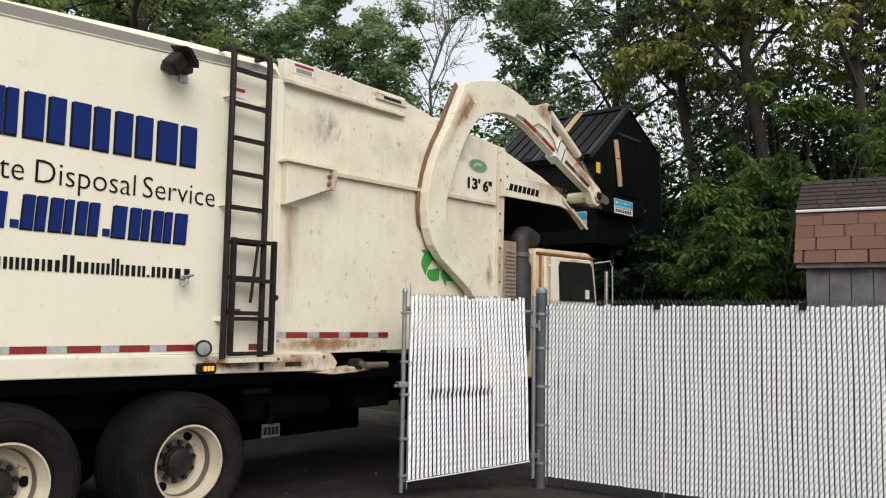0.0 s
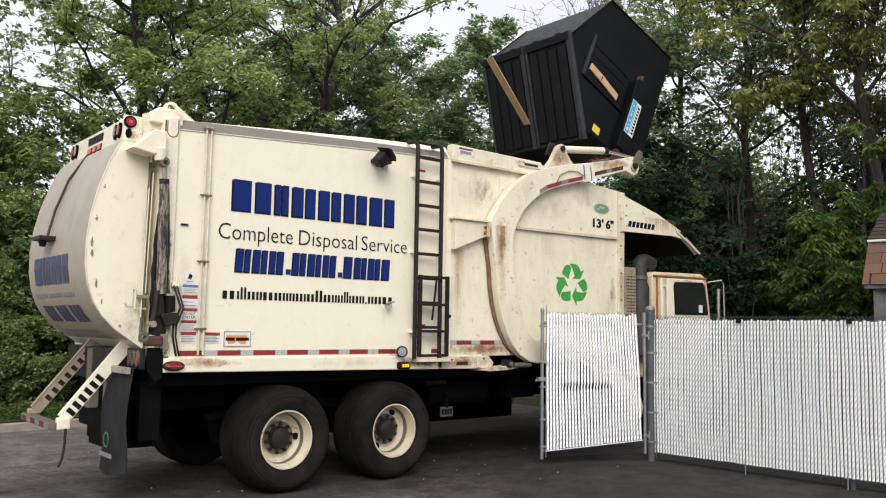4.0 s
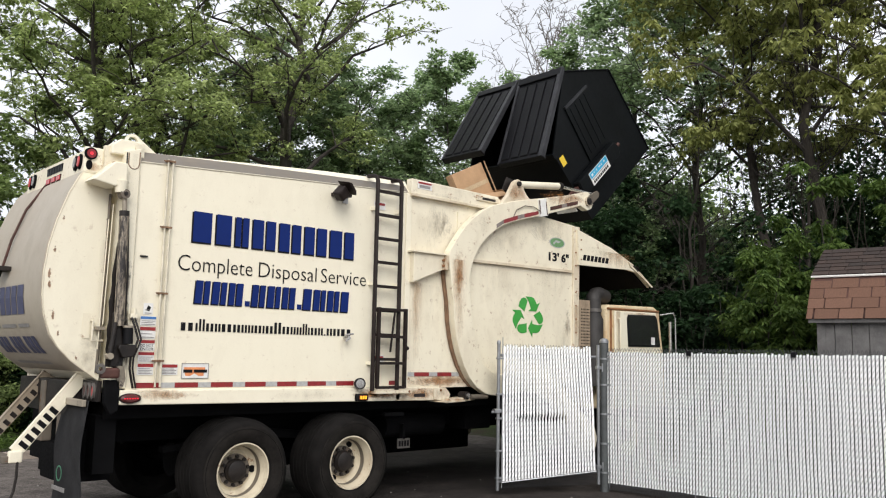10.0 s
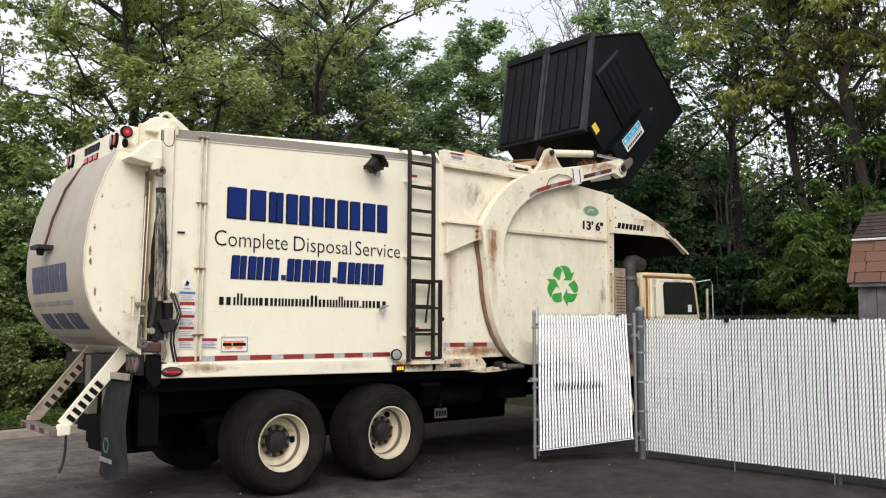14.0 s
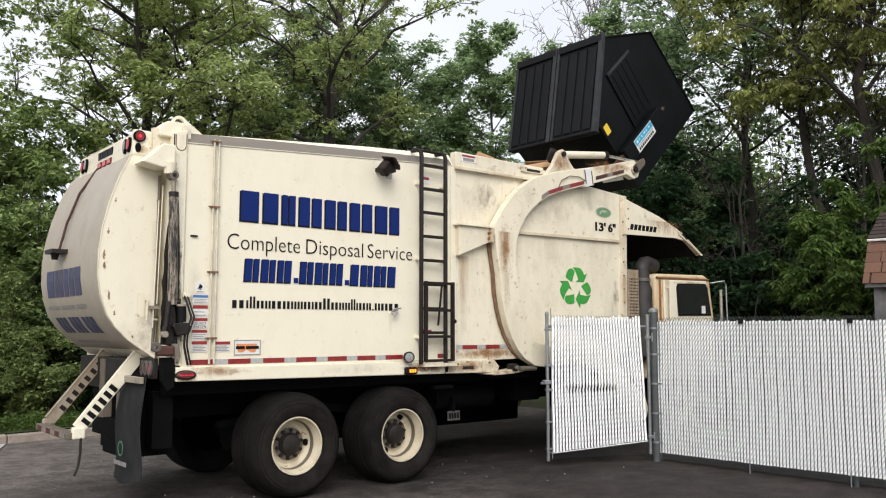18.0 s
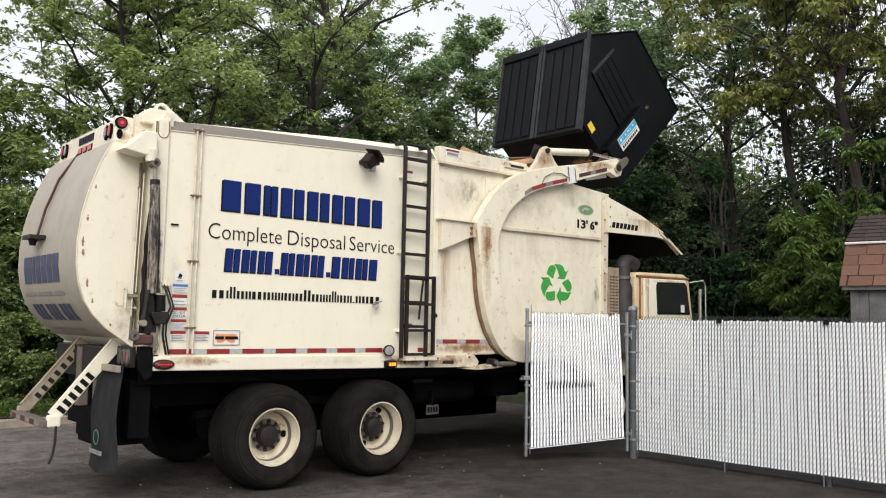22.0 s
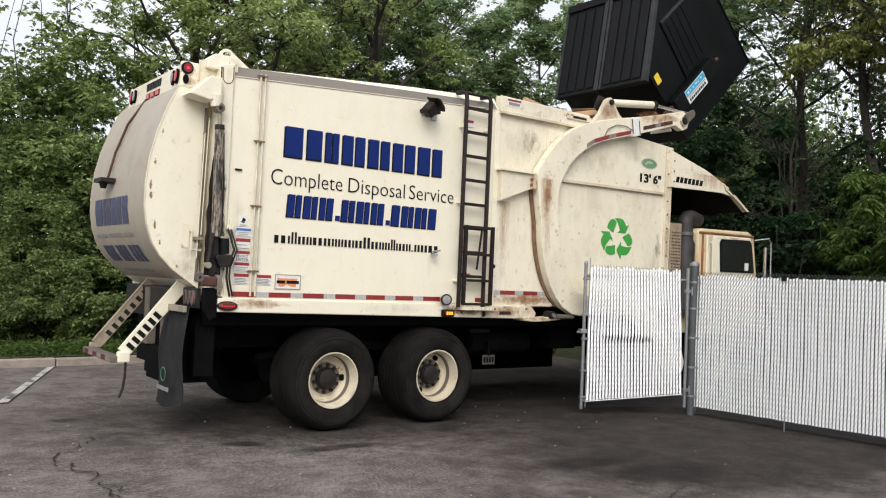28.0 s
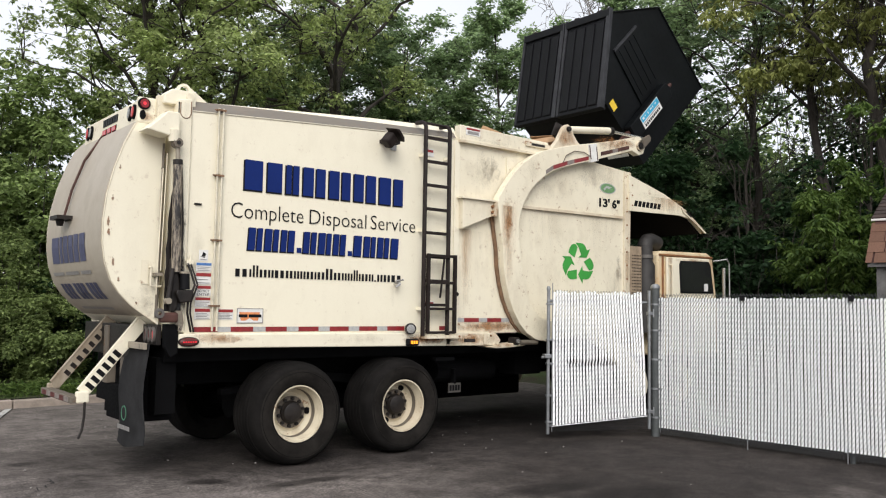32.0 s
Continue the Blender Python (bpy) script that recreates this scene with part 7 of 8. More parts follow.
def fence():
    fn = tagged(thing("fence", "chain-link fence filled with white plastic slats", "fence"), kind="")
    ang = math.degrees(math.atan2(-1.0, 0.075))
    fn.matrix_basis = pose(FX, FY, 0, 0, 0, ang)
    L = 7.2
    mesh_panel(fn, L, 0.06, 1.84, ripple=0.012, seed=4)
    hp = post(fn, 0.0, 0.0, 1.95, 0.056, name="hinge_post")
    for z in (0.25, 0.62, 1.0, 1.38, 1.72):
        part("tension_band", lathe([(0.056, -0.012), (0.063, -0.012), (0.063, 0.012), (0.056, 0.012)], (0, 0, z), 20, axis="z"), GALV, hp)
        part("band_bolt", box(0.05, 0.10, -0.012, 0.012, z - 0.012, z + 0.012), GALV, hp)
    part("tension_bar", box(0.075, 0.083, -0.016, -0.010, 0.06, 1.82), GALV, fn)
    for x in (2.45, 4.9, 7.2):
        post(fn, x, 0.045, 1.80, 0.03, name="line_post")
    part("top_rail", rod((0.0, 0.04, 1.78), (L, 0.04, 1.78), 0.021, seg=12), GALV, fn)
    part("bottom_wire", rod((0.0, -0.002, 0.10), (L, -0.002, 0.10), 0.003, seg=6), WIRE, fn)
    for x in (1.215, 2.48):
        part("clip", box(x - 0.028, x + 0.028, -0.03, 0.03, 1.775, 1.835), INK, fn, "black plastic clip")
    for x in (1.27, 2.42):
        part("ground_stake", rod((x, -0.02, 0.0), (x, -0.02, 0.16), 0.008, seg=8), GALV, fn)
    return fn


fence()


def gate():
    gt = thing("fence_gate", "buckled open gate of white slats in a galvanised frame", "gate")
    x1, y1 = 3.30, -0.50
    dx, dy = x1 - FX, y1 - FY
    L = math.hypot(dx, dy)
    ang = math.degrees(math.atan2(-dy, -dx))
    gt.matrix_basis = pose(x1, y1, 0.0, 0, 0, ang)
    L -= 0.09
    lean = 0.0
    mesh_panel(gt, L - 0.17, 0.12, 1.86, skew=0.07, ripple=0.018, seed=9, rise=0.10, dent=(0.20, 0.84, 0.96))
    for ch in list(gt.children):
        ch.location.x += 0.06
    fr = part("stile", rod((0, 0, 0.07), (0, 0, 1.90), 0.022, seg=16), GALV, gt, smooth=True)
    part("cap", lathe([(0, 0.03), (0.018, 0.025), (0.026, 0.0), (0.026, -0.02), (0, -0.02)], (0, 0, 1.90), 16, axis="z"), GALV, fr)
    part("stile", rod((L, 0, 0.10), (L, 0, 1.90), 0.022, seg=16), GALV, gt, smooth=True)
    part("top_bar", rod((0, 0.04, 1.74), (L, 0.04, 1.74), 0.02, seg=12), GALV, gt)
    part("bottom_bar", rod((0, 0.035, 0.17), (L, 0.035, 0.26), 0.02, seg=12), GALV, gt)
    part("bottom_edge", prism([(0.05, 0.165), (0.05, 0.172), (L - 0.05, 0.272), (L - 0.05, 0.265)], -0.02, -0.012), SLAT, gt)
    part("tension_bar", rod((0.05, -0.012, 0.1), (0.05, -0.012, 1.97), 0.006, seg=8), GALV, gt)
    for z in (0.22, 0.55, 0.95, 1.25, 1.7):
        part("tension_band", box(-0.028, 0.06, -0.028, 0.028, z - 0.012, z + 0.012), GALV, gt, bevel=0.004)
    lt = part("latch", box(-0.06, 0.03, -0.045, 0.045, 1.02, 1.07), GALV, gt, "fork latch on the free stile", bevel=0.006)
    part("latch_bolt", rod((-0.09, 0, 1.03), (-0.03, 0, 1.03), 0.016, seg=10), GALV, lt)
    for z in (0.32, 1.60):
        hg = part("hinge", box(L - 0.03, L + 0.10, -0.03, 0.03, z - 0.022, z + 0.022), GALV, gt, bevel=0.006)
        part("hinge_pin", rod((L + 0.045, -0.03, z - 0.05), (L + 0.045, -0.03, z + 0.06), 0.012, seg=10), GALV, hg)


gate()


def shed():
    """The small gambrel-roofed shed beyond the fence."""
    sh = thing("shed", "weathered grey board shed with a brown shingled gambrel roof", "shed")
    ox, oy = 6.542, -3.152
    sh.matrix_basis = pose(ox, oy, 0, 0, 0, 11.7)
    D, Wd = 2.4, 2.6
    y = -Wd
    while y < -0.01:
        part("board", box(0, 0.02, y + 0.004, y + 0.196, 0, 2.27), SHEDWOOD, sh)
        y += 0.20
    part("side_wall", box(0.02, D, -0.03, 0.0, 0, 2.26), SHEDWOOD, sh)
    part("back_wall", box(D - 0.03, D, -Wd, -0.03, 0, 2.26), SHEDWOOD, sh)
    part("side_wall", box(0.02, D, -Wd, -Wd + 0.03, 0, 2.26), SHEDWOOD, sh)
    part("corner_board", box(-0.015, 0.07, -0.09, 0.012, 0, 2.26), SHEDWOOD, sh)
    part("fascia", box(-0.085, -0.055, -Wd - 0.1, 0.10, 2.235, 2.285), SHEDWOOD, sh)
    # steep lower slope of shingles, then the flatter upper slope
    rows = [(2.30, -0.10), (2.44, 0.01), (2.58, 0.115), (2.72, 0.22), (2.85, 0.315)]
    rnd = random.Random(2)
    for r, ((z0, x0), (z1, x1)) in enumerate(zip(rows, rows[1:])):
        y = -Wd - 0.12 + (0.11 if r % 2 else 0)
        while y < 0.10:
            w = rnd.uniform(0.28, 0.33)
            hi = min(y + w - rnd.uniform(0.012, 0.024), 0.12)
            lift, slot = rnd.uniform(0, 0.01), rnd.uniform(0.0, 0.008)
            part("shingle", prism([(x0 - 0.012 - lift, z0 - 0.012), (x0 + 0.004 - lift, z0 - 0.016), (x1 + 0.012 - slot, z1 - 0.016), (x1 - 0.006 - slot, z1 - 0.012)], y, hi), SHINGLE_MAT, sh)
            y += w
    # Dark deck colour stands in for the shadow between shingle courses.
    part("roof_deck", prism([(-0.07, 2.295), (0.325, 2.865), (1.2, 3.29), (2.075, 2.865), (2.47, 2.295), (2.44, 2.275), (2.05, 2.83), (1.2, 3.25), (0.35, 2.83), (-0.04, 2.275)], -Wd - 0.08, 0.08), RUSTDARK, sh)
    part("drip_edge", tube([(0.305, 0.125, 2.872), (0.305, -Wd - 0.1, 2.872)], 0.017, 6), WHITE, sh)
    for r in range(7):
        xa, za = 0.30 + r * 0.13, 2.89 + r * 0.063
        y = -Wd - 0.12 + (0.11 if r % 2 else 0)
        while y < 0.10:
            w = rnd.uniform(0.19, 0.25)
            part("shingle", prism([(xa - 0.01, za + 0.012), (xa, za - 0.004), (xa + 0.16, za + 0.066), (xa + 0.16, za + 0.08)], y, min(y + w - 0.008, 0.12)), SHINGLE_TOP, sh)
            y += w


SHINGLE_MAT = None


def shingle_of(name, cols):
    m, nt, p = nodes_of(name)
    oi = nt.nodes.new("ShaderNodeObjectInfo")
    grit = noise_of(nt, 90, 4)
    c = ramp(nt, oi.outputs["Random"], [(i / max(1, len(cols) - 1), q) for i, q in enumerate(cols)])
    c = mixed(nt, ramp(nt, grit, [(0.35, (0, 0, 0)), (0.7, (0.6, 0.6, 0.6))]), c, tuple(v * 0.5 for v in cols[0]))
    nt.links.new(c, p.inputs["Base Color"])
    p.inputs["Roughness"].default_value = 0.95
    bumped(nt, p, grit, 0.5, 0.006)
    return m


SHINGLE_MAT = shingle_of("brown_shingles", [(0.115, 0.058, 0.037), (0.175, 0.092, 0.061), (0.145, 0.074, 0.048)])
SHINGLE_TOP = shingle_of("faded_dark_shingles", [(0.030, 0.021, 0.018), (0.060, 0.038, 0.030), (0.024, 0.018, 0.016)])
shed()

# ---- trees, shrubs and the woods ----


def leaf_mesh(name, centres, size, seed, flat=0.35, aspect=0.62, outward=None, along=None):
    """Many folded four-cornered leaves, one round each centre; they face out of their clump."""
    rs = np.random.RandomState(seed)
    n = len(centres)
    d = rs.normal(size=(n, 3))
    d[:, 2] = d[:, 2] * 0.6 - 0.35
    d /= np.linalg.norm(d, axis=1, keepdims=True)
    nrm = rs.normal(size=(n, 3)) * (1 - flat) + np.array([0, 0, 1.0]) * flat * 2
    if outward is not None:
        nrm = rs.normal(size=(n, 3)) * 0.42 + outward + np.array([0, 0, 0.45])
        d = d - nrm * (np.sum(d * nrm, 1) / np.sum(nrm * nrm, 1))[:, None] * 0.8
        d /= np.linalg.norm(d, axis=1, keepdims=True) + 1e-9
    if along is not None:
        d = along
        nrm = rs.normal(size=(n, 3)) * 0.35 + np.array([0, 0, 1.0])
    side = np.cross(d, nrm)
    side /= np.linalg.norm(side, axis=1, keepdims=True) + 1e-9
    s = (size * rs.uniform(0.65, 1.35, size=(n, 1)))
    tipp = centres + d * s
    base = centres
    upn = np.cross(side, d)
    a = centres + d * s * 0.42 + side * s * aspect * 0.5 + upn * s * 0.10
    b = centres + d * s * 0.42 - side * s * aspect * 0.5 + upn * s * 0.10
    co = np.stack([base, a, tipp, b], 1).reshape(-1, 3)
    me = bpy.data.meshes.new(name)
    me.vertices.add(4 * n)
    me.vertices.foreach_set("co", co.astype(np.float32).ravel())
    idx = np.arange(n)[:, None] * 4
    tri = np.concatenate([idx + [0, 1, 2], idx + [0, 2, 3]], 1).reshape(-1)
    me.loops.add(6 * n)
    me.loops.foreach_set("vertex_index", tri.astype(np.int32))
    me.polygons.add(2 * n)
    me.polygons.foreach_set("loop_start", np.arange(0, 6 * n, 3, dtype=np.int32))
    me.polygons.foreach_set("loop_total", np.full(2 * n, 3, dtype=np.int32))
    me.update(calc_edges=True)
    me.validate()
    return me


def bent(p0, p1, sag, rnd, n=6):
    p0, p1 = Vector(p0), Vector(p1)
    L = (p1 - p0).length
    w1 = Vector((rnd.gauss(0, 1), rnd.gauss(0, 1), rnd.gauss(0, 0.6))) * L * 0.06
    out = []
    for i in range(n + 1):
        f = i / n
        q = p0.lerp(p1, f) + w1 * math.sin(f * math.pi) + Vector((0, 0, sag * L * math.sin(f * math.pi)))
        q += Vector((rnd.gauss(0, 1), rnd.gauss(0, 1), rnd.gauss(0, 1))) * L * 0.012 * (0 < i < n)
        out.append(q)
    return out


def sprays(ends, rs, leaves, size, share=0.55, per=9, fall=0.5):
    """Leaves in drooping sprays: a share of the twig ends carries tufts, each tuft a star of leaves that hang outwards."""
    E = np.array([tuple(e) for e in ends])
    keep = E[rs.permutation(len(E))[:max(4, int(len(E) * share))]]
    tufts = max(1, leaves // per)
    w = rs.uniform(0.1, 1.0, size=len(keep)) ** 2
    hub = keep[rs.choice(len(keep), size=tufts, p=w / w.sum())]
    v = rs.normal(size=(tufts, 3))
    v /= np.linalg.norm(v, axis=1, keepdims=True)
    hub = hub + v * (rs.uniform(0.0, 1, size=(tufts, 1)) ** 0.6) * np.array(size)
    cen = np.repeat(hub, per, 0)
    a = rs.uniform(0, math.tau, len(cen))
    d = np.stack([np.cos(a), np.sin(a), -fall + 0.35 * rs.normal(size=len(cen))], 1)
    d /= np.linalg.norm(d, axis=1, keepdims=True)
    return cen + d * 0.03, d


def tree(name, x, y, height, crown_r, crown_lo, trunk_r, leaf_mat, seed, leaves=24000, leaf=0.13, boughs=16, label="", category="tree", z=0.3, bare=False, lean=(0, 0), clump=0.36, bark=None, share=0.55, fall=0.5, aspect=0.5, steep=0.0):
    """A tapered trunk, curved boughs that fork into twigs, and hanging sprays of leaves round the twig ends."""
    rnd = random.Random(seed)
    bark = bark or BARK
    root = thing(name, label, category, "" if name == "dead_tree" else "trees round the yard")
    root.matrix_basis = pose(x, y, z)
    tb = bmesh.new()
    top = Vector((lean[0], lean[1], height * 0.93))
    spine = bent((0, 0, -0.3), top, 0, rnd, 9)
    tube(spine, [trunk_r * (1 - 0.88 * (i / 9)) * (1.25 if i == 0 else 1) for i in range(10)], 9, tb)
    part("trunk", tb, bark, root, smooth=True)
    bb = bmesh.new()
    ends = []
    for k in range(boughs):
        f = crown_lo + (1 - crown_lo) * ((k + rnd.random()) / boughs) ** 0.9
        i = min(8, int(f * 9))
        start = spine[i].lerp(spine[i + 1], f * 9 - i)
        a = k * 2.4 + rnd.uniform(-0.5, 0.5)
        g = (f - crown_lo) / (1 - crown_lo)
        reach = crown_r * (0.55 + 0.45 * math.sin(math.pi * min(1, 0.25 + g * 0.85))) * rnd.uniform(0.75, 1.1) * (1 - 0.22 * g * g)
        if steep:
            reach *= 0.6
        tip = start + Vector((math.cos(a) * reach, math.sin(a) * reach, rnd.uniform(0.15, 0.85) * reach + 0.3 + steep * reach))
        line = bent(start, tip, 0.08, rnd, 6)
        r0 = max(0.02, trunk_r * (1 - 0.8 * f) * 0.45)
        tube(line, [r0 * (1 - 0.8 * j / 6) for j in range(7)], 6, bb)
        for s in range(7 if not bare else 9):
            j = rnd.randint(1, 6)
            q = line[j]
            d = Vector((rnd.gauss(0, 1), rnd.gauss(0, 1), rnd.gauss(0.35, 0.85))).normalized() * reach * rnd.uniform(0.22, 0.5)
            d += (tip - start).normalized() * reach * 0.12
            sub = bent(q, q + d, 0.05, rnd, 4)
            tube(sub, [max(0.006, r0 * 0.35 * (1 - 0.75 * m / 4)) for m in range(5)], 5, bb)
            ends += [sub[4], sub[3], sub[2]]
            if bare or s % 3 < 2:
                for _ in range(3 if not bare else 4):
                    e = sub[rnd.randint(1, 4)]
                    tw = e + Vector((rnd.gauss(0, 1), rnd.gauss(0, 1), rnd.gauss(0.4, 0.7))) * reach * 0.13
                    tube([e, e.lerp(tw, 0.5) + Vector((rnd.gauss(0, 0.02), rnd.gauss(0, 0.02), 0.02)), tw], [0.010, 0.007, 0.003], 4, bb)
                    ends.append(tw)
        ends += [line[6], line[5]]
    part("branching", bb, bark, root, smooth=True)
    if bare:
        return root
    rs = np.random.RandomState(seed)
    cen, way = sprays(ends, rs, leaves, (clump * 1.5, clump * 1.5, clump), share, fall=fall)
    me = leaf_mesh("crown", cen, leaf, seed, aspect=aspect, along=way)
    me.materials.append(leaf_mat)
    ob = new("crown", me)
    ob.parent = root
    return root


def shrub(name, x, y, height, r, leaf_mat, seed, leaves=9000, leaf=0.09, label="", z=0.15, fall=0.45, aspect=0.6):
    rnd = random.Random(seed)
    root = thing(name, label, "shrub", "shrubs along the wood edge")
    root.matrix_basis = pose(x, y, z)
    bb = bmesh.new()
    ends = []
    for k in range(18):
        a = rnd.uniform(0, math.tau)
        rr = r * math.sqrt(rnd.random())
        tip = Vector((rr * math.cos(a), rr * math.sin(a), height * rnd.uniform(0.45, 1.0) * (1 - 0.45 * (rr / r) ** 2)))
        line = bent((rr * 0.25 * math.cos(a), rr * 0.25 * math.sin(a), -0.1), tip, 0.05, rnd, 5)
        tube(line, [0.02 * (1 - 0.8 * j / 5) for j in range(6)], 5, bb)
        ends += line[1:]
        for _ in range(4):
            q = line[rnd.randint(2, 5)]
            ends.append(q + Vector((rnd.gauss(0, 1), rnd.gauss(0, 1), rnd.gauss(0, 0.6))) * r * 0.22)
    part("branching", bb, BARK, root)
    rs = np.random.RandomState(seed)
    cen, way = sprays(ends, rs, leaves, (r * 0.21, r * 0.21, r * 0.16), 0.8, 7, fall)
    cen[:, 2] = np.maximum(cen[:, 2], 0.06)
    me = leaf_mesh("foliage", cen, leaf, seed, aspect=aspect, along=way)
    me.materials.append(leaf_mat)
    ob = new("foliage", me)
    ob.parent = root
    return root


def woods(name, pts, leaf_mat, seed, leaves, leaf, label):
    """A deep band of distant undergrowth: (x, y, height, radius) humps filled with leaves."""
    rs = np.random.RandomState(seed)
    cs = []
    for x, y, h, r in pts:
        n = leaves // len(pts)
        c = rs.normal(size=(n, 3)) * np.array([r * 0.5, r * 0.5, h * 0.27]) + np.array([x, y, h * 0.5])
        lump = rs.normal(size=(60, 3)) * np.array([r * 0.55, r * 0.55, h * 0.28]) + np.array([x, y, h * 0.5])
        c = 0.35 * c + 0.65 * (lump[rs.randint(0, 60, n)] + rs.normal(size=(n, 3)) * 0.3)
        c = c[(c[:, 2] > 0.05) & (c[:, 2] < h * 1.05)]
        cs.append(c)
    me = leaf_mesh(name, np.concatenate(cs), leaf, seed)
    me.materials.append(leaf_mat)
    return tagged(new(name, me), label, "woods", kind="stuff")


ML = "tall maple in fresh leaf with dark forking boughs"
tree("maple_tree", 2.7, 9.9, 13.6, 3.7, 0.28, 0.18, LEAF_MAPLE, 21, 46000, 0.105, 34, ML, lean=(0.3, 0.2), clump=0.27, share=0.46)
tree("maple_tree", 5.9, 9.3, 13.0, 3.3, 0.32, 0.22, LEAF_MAPLE, 22, 40000, 0.105, 28, ML, clump=0.27)
tree("maple_tree", 0.2, 10.8, 13.8, 2.8, 0.34, 0.17, LEAF_MAPLE, 23, 68000, 0.115, 44, ML, lean=(0.2, 0.2), clump=0.28, share=0.7)
PL = "slender poplar with small grey-green leaves"
PK = dict(fall=0.2, aspect=0.72, share=0.7)
tree("poplar_tree", 10.2, 12.0, 10.2, 2.4, 0.15, 0.11, LEAF_POPLAR, 31, 40000, 0.105, 26, PL, clump=0.27, **PK)
tree("poplar_tree", 12.0, 10.0, 10.4, 2.1, 0.15, 0.11, LEAF_POPLAR, 32, 32000, 0.105, 22, PL, clump=0.26, **PK)
tree("poplar_tree", 14.4, 10.2, 10.2, 1.9, 0.15, 0.11, LEAF_POPLAR, 33, 26000, 0.105, 20, PL, clump=0.26, **PK)
tree("poplar_tree", 8.4, 13.0, 10.2, 3.0, 0.12, 0.11, LEAF_POPLAR, 35, 34000, 0.10, 26, PL, clump=0.3, **PK)
tree("poplar_tree", 9.9, 12.4, 8.6, 2.7, 0.10, 0.11, LEAF_POPLAR, 36, 36000, 0.105, 30, PL, clump=0.27, **PK)
tree("poplar_tree", 6.8, 13.6, 9.8, 3.2, 0.12, 0.11, LEAF_POPLAR, 37, 32000, 0.10, 24, PL, clump=0.3, **PK)
tree("poplar_tree", 12.4, 12.4, 10.0, 2.3, 0.15, 0.11, LEAF_POPLAR, 38, 34000, 0.105, 24, PL, clump=0.27, **PK)
tree("dead_tree", 16.0, 9.2, 12.6, 3.0, 0.55, 0.085, LEAF_POPLAR, 34, boughs=22, steep=1.0, label="bare dead tree with pale thin branches", bare=True, bark=PALEBARK)
DL = "tall shaded woodland tree hung with vines"
tree("woodland_tree", 15.2, 4.9, 14.5, 2.3, 0.10, 0.13, LEAF_POPLAR, 41, 44000, 0.11, 28, DL, clump=0.28, **PK)
tree("woodland_tree", 14.6, 3.2, 15.0, 2.9, 0.22, 0.13, LEAF_POPLAR, 42, 30000, 0.11, 26, DL, clump=0.28, **PK)
tree("woodland_tree", 12.4, 0.3, 14.0, 2.6, 0.40, 0.13, LEAF_OLIVE, 43, 26000, 0.15, 24, DL, lean=(-0.9, 0.6), clump=0.28, fall=0.9, aspect=0.36)
tree("woodland_tree", 13.6, -1.3, 15.0, 3.1, 0.36, 0.16, LEAF_OLIVE, 44, 38000, 0.15, 28, DL, clump=0.28, fall=0.9, aspect=0.36)
tree("woodland_tree", 12.6, -3.4, 14.0, 3.0, 0.36, 0.15, LEAF_OLIVE, 45, 40000, 0.15, 28, DL, clump=0.28, fall=0.9, aspect=0.36)
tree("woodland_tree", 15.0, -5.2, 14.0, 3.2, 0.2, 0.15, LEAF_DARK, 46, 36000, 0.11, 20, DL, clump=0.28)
tree("bare_sapling", 12.6, 1.6, 9.0, 1.3, 0.15, 0.06, LEAF_DARK, 47, boughs=14, label="thin bare sapling tangled with vines", bare=True)
tree("bare_sapling", 12.9, -0.4, 9.5, 1.3, 0.15, 0.06, LEAF_DARK, 48, boughs=14, label="thin bare sapling tangled with vines", bare=True)
tree("bare_sapling", 13.4, -2.4, 9.0, 1.4, 0.15, 0.06, LEAF_DARK, 49, boughs=14, label="thin bare sapling tangled with vines", bare=True)


def vines():
    """Thin brown creepers that hang and climb between the trunks."""
    rnd = random.Random(91)
    bm = bmesh.new()
    for _ in range(110):
        x, y = rnd.uniform(11.9, 13.8), rnd.uniform(-4.4, 2.6)
        top = rnd.uniform(4.5, 9.5)
        low = max(0.3, top - rnd.uniform(1.5, 5.5))
        dx, dy = rnd.gauss(0, 0.35), rnd.gauss(0, 0.55)
        n = 7
        tube([(x + dx * (i / n) + rnd.gauss(0, 0.05), y + dy * (i / n) ** 1.5 + rnd.gauss(0, 0.06), low + (top - low) * i / n) for i in range(n + 1)], rnd.uniform(0.004, 0.009), 4, bm)
    tagged(finish("vines", bm, VINE), "tangle of thin brown vines hanging between the trunks", "vines", kind="stuff")


vines()
SL = "leafy green shrub at the edge of the trees"
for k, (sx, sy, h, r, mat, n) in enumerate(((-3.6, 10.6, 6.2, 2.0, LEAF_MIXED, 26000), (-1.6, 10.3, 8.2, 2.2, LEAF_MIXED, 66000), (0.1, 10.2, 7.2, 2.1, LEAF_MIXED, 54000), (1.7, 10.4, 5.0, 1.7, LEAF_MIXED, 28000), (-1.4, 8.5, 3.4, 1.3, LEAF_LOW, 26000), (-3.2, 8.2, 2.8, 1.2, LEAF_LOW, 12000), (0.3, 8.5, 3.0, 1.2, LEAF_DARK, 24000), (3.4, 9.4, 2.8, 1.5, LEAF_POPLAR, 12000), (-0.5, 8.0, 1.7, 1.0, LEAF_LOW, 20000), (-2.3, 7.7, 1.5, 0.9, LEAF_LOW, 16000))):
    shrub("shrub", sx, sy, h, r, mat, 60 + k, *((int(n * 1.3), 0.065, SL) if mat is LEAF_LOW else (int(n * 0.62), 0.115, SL)))
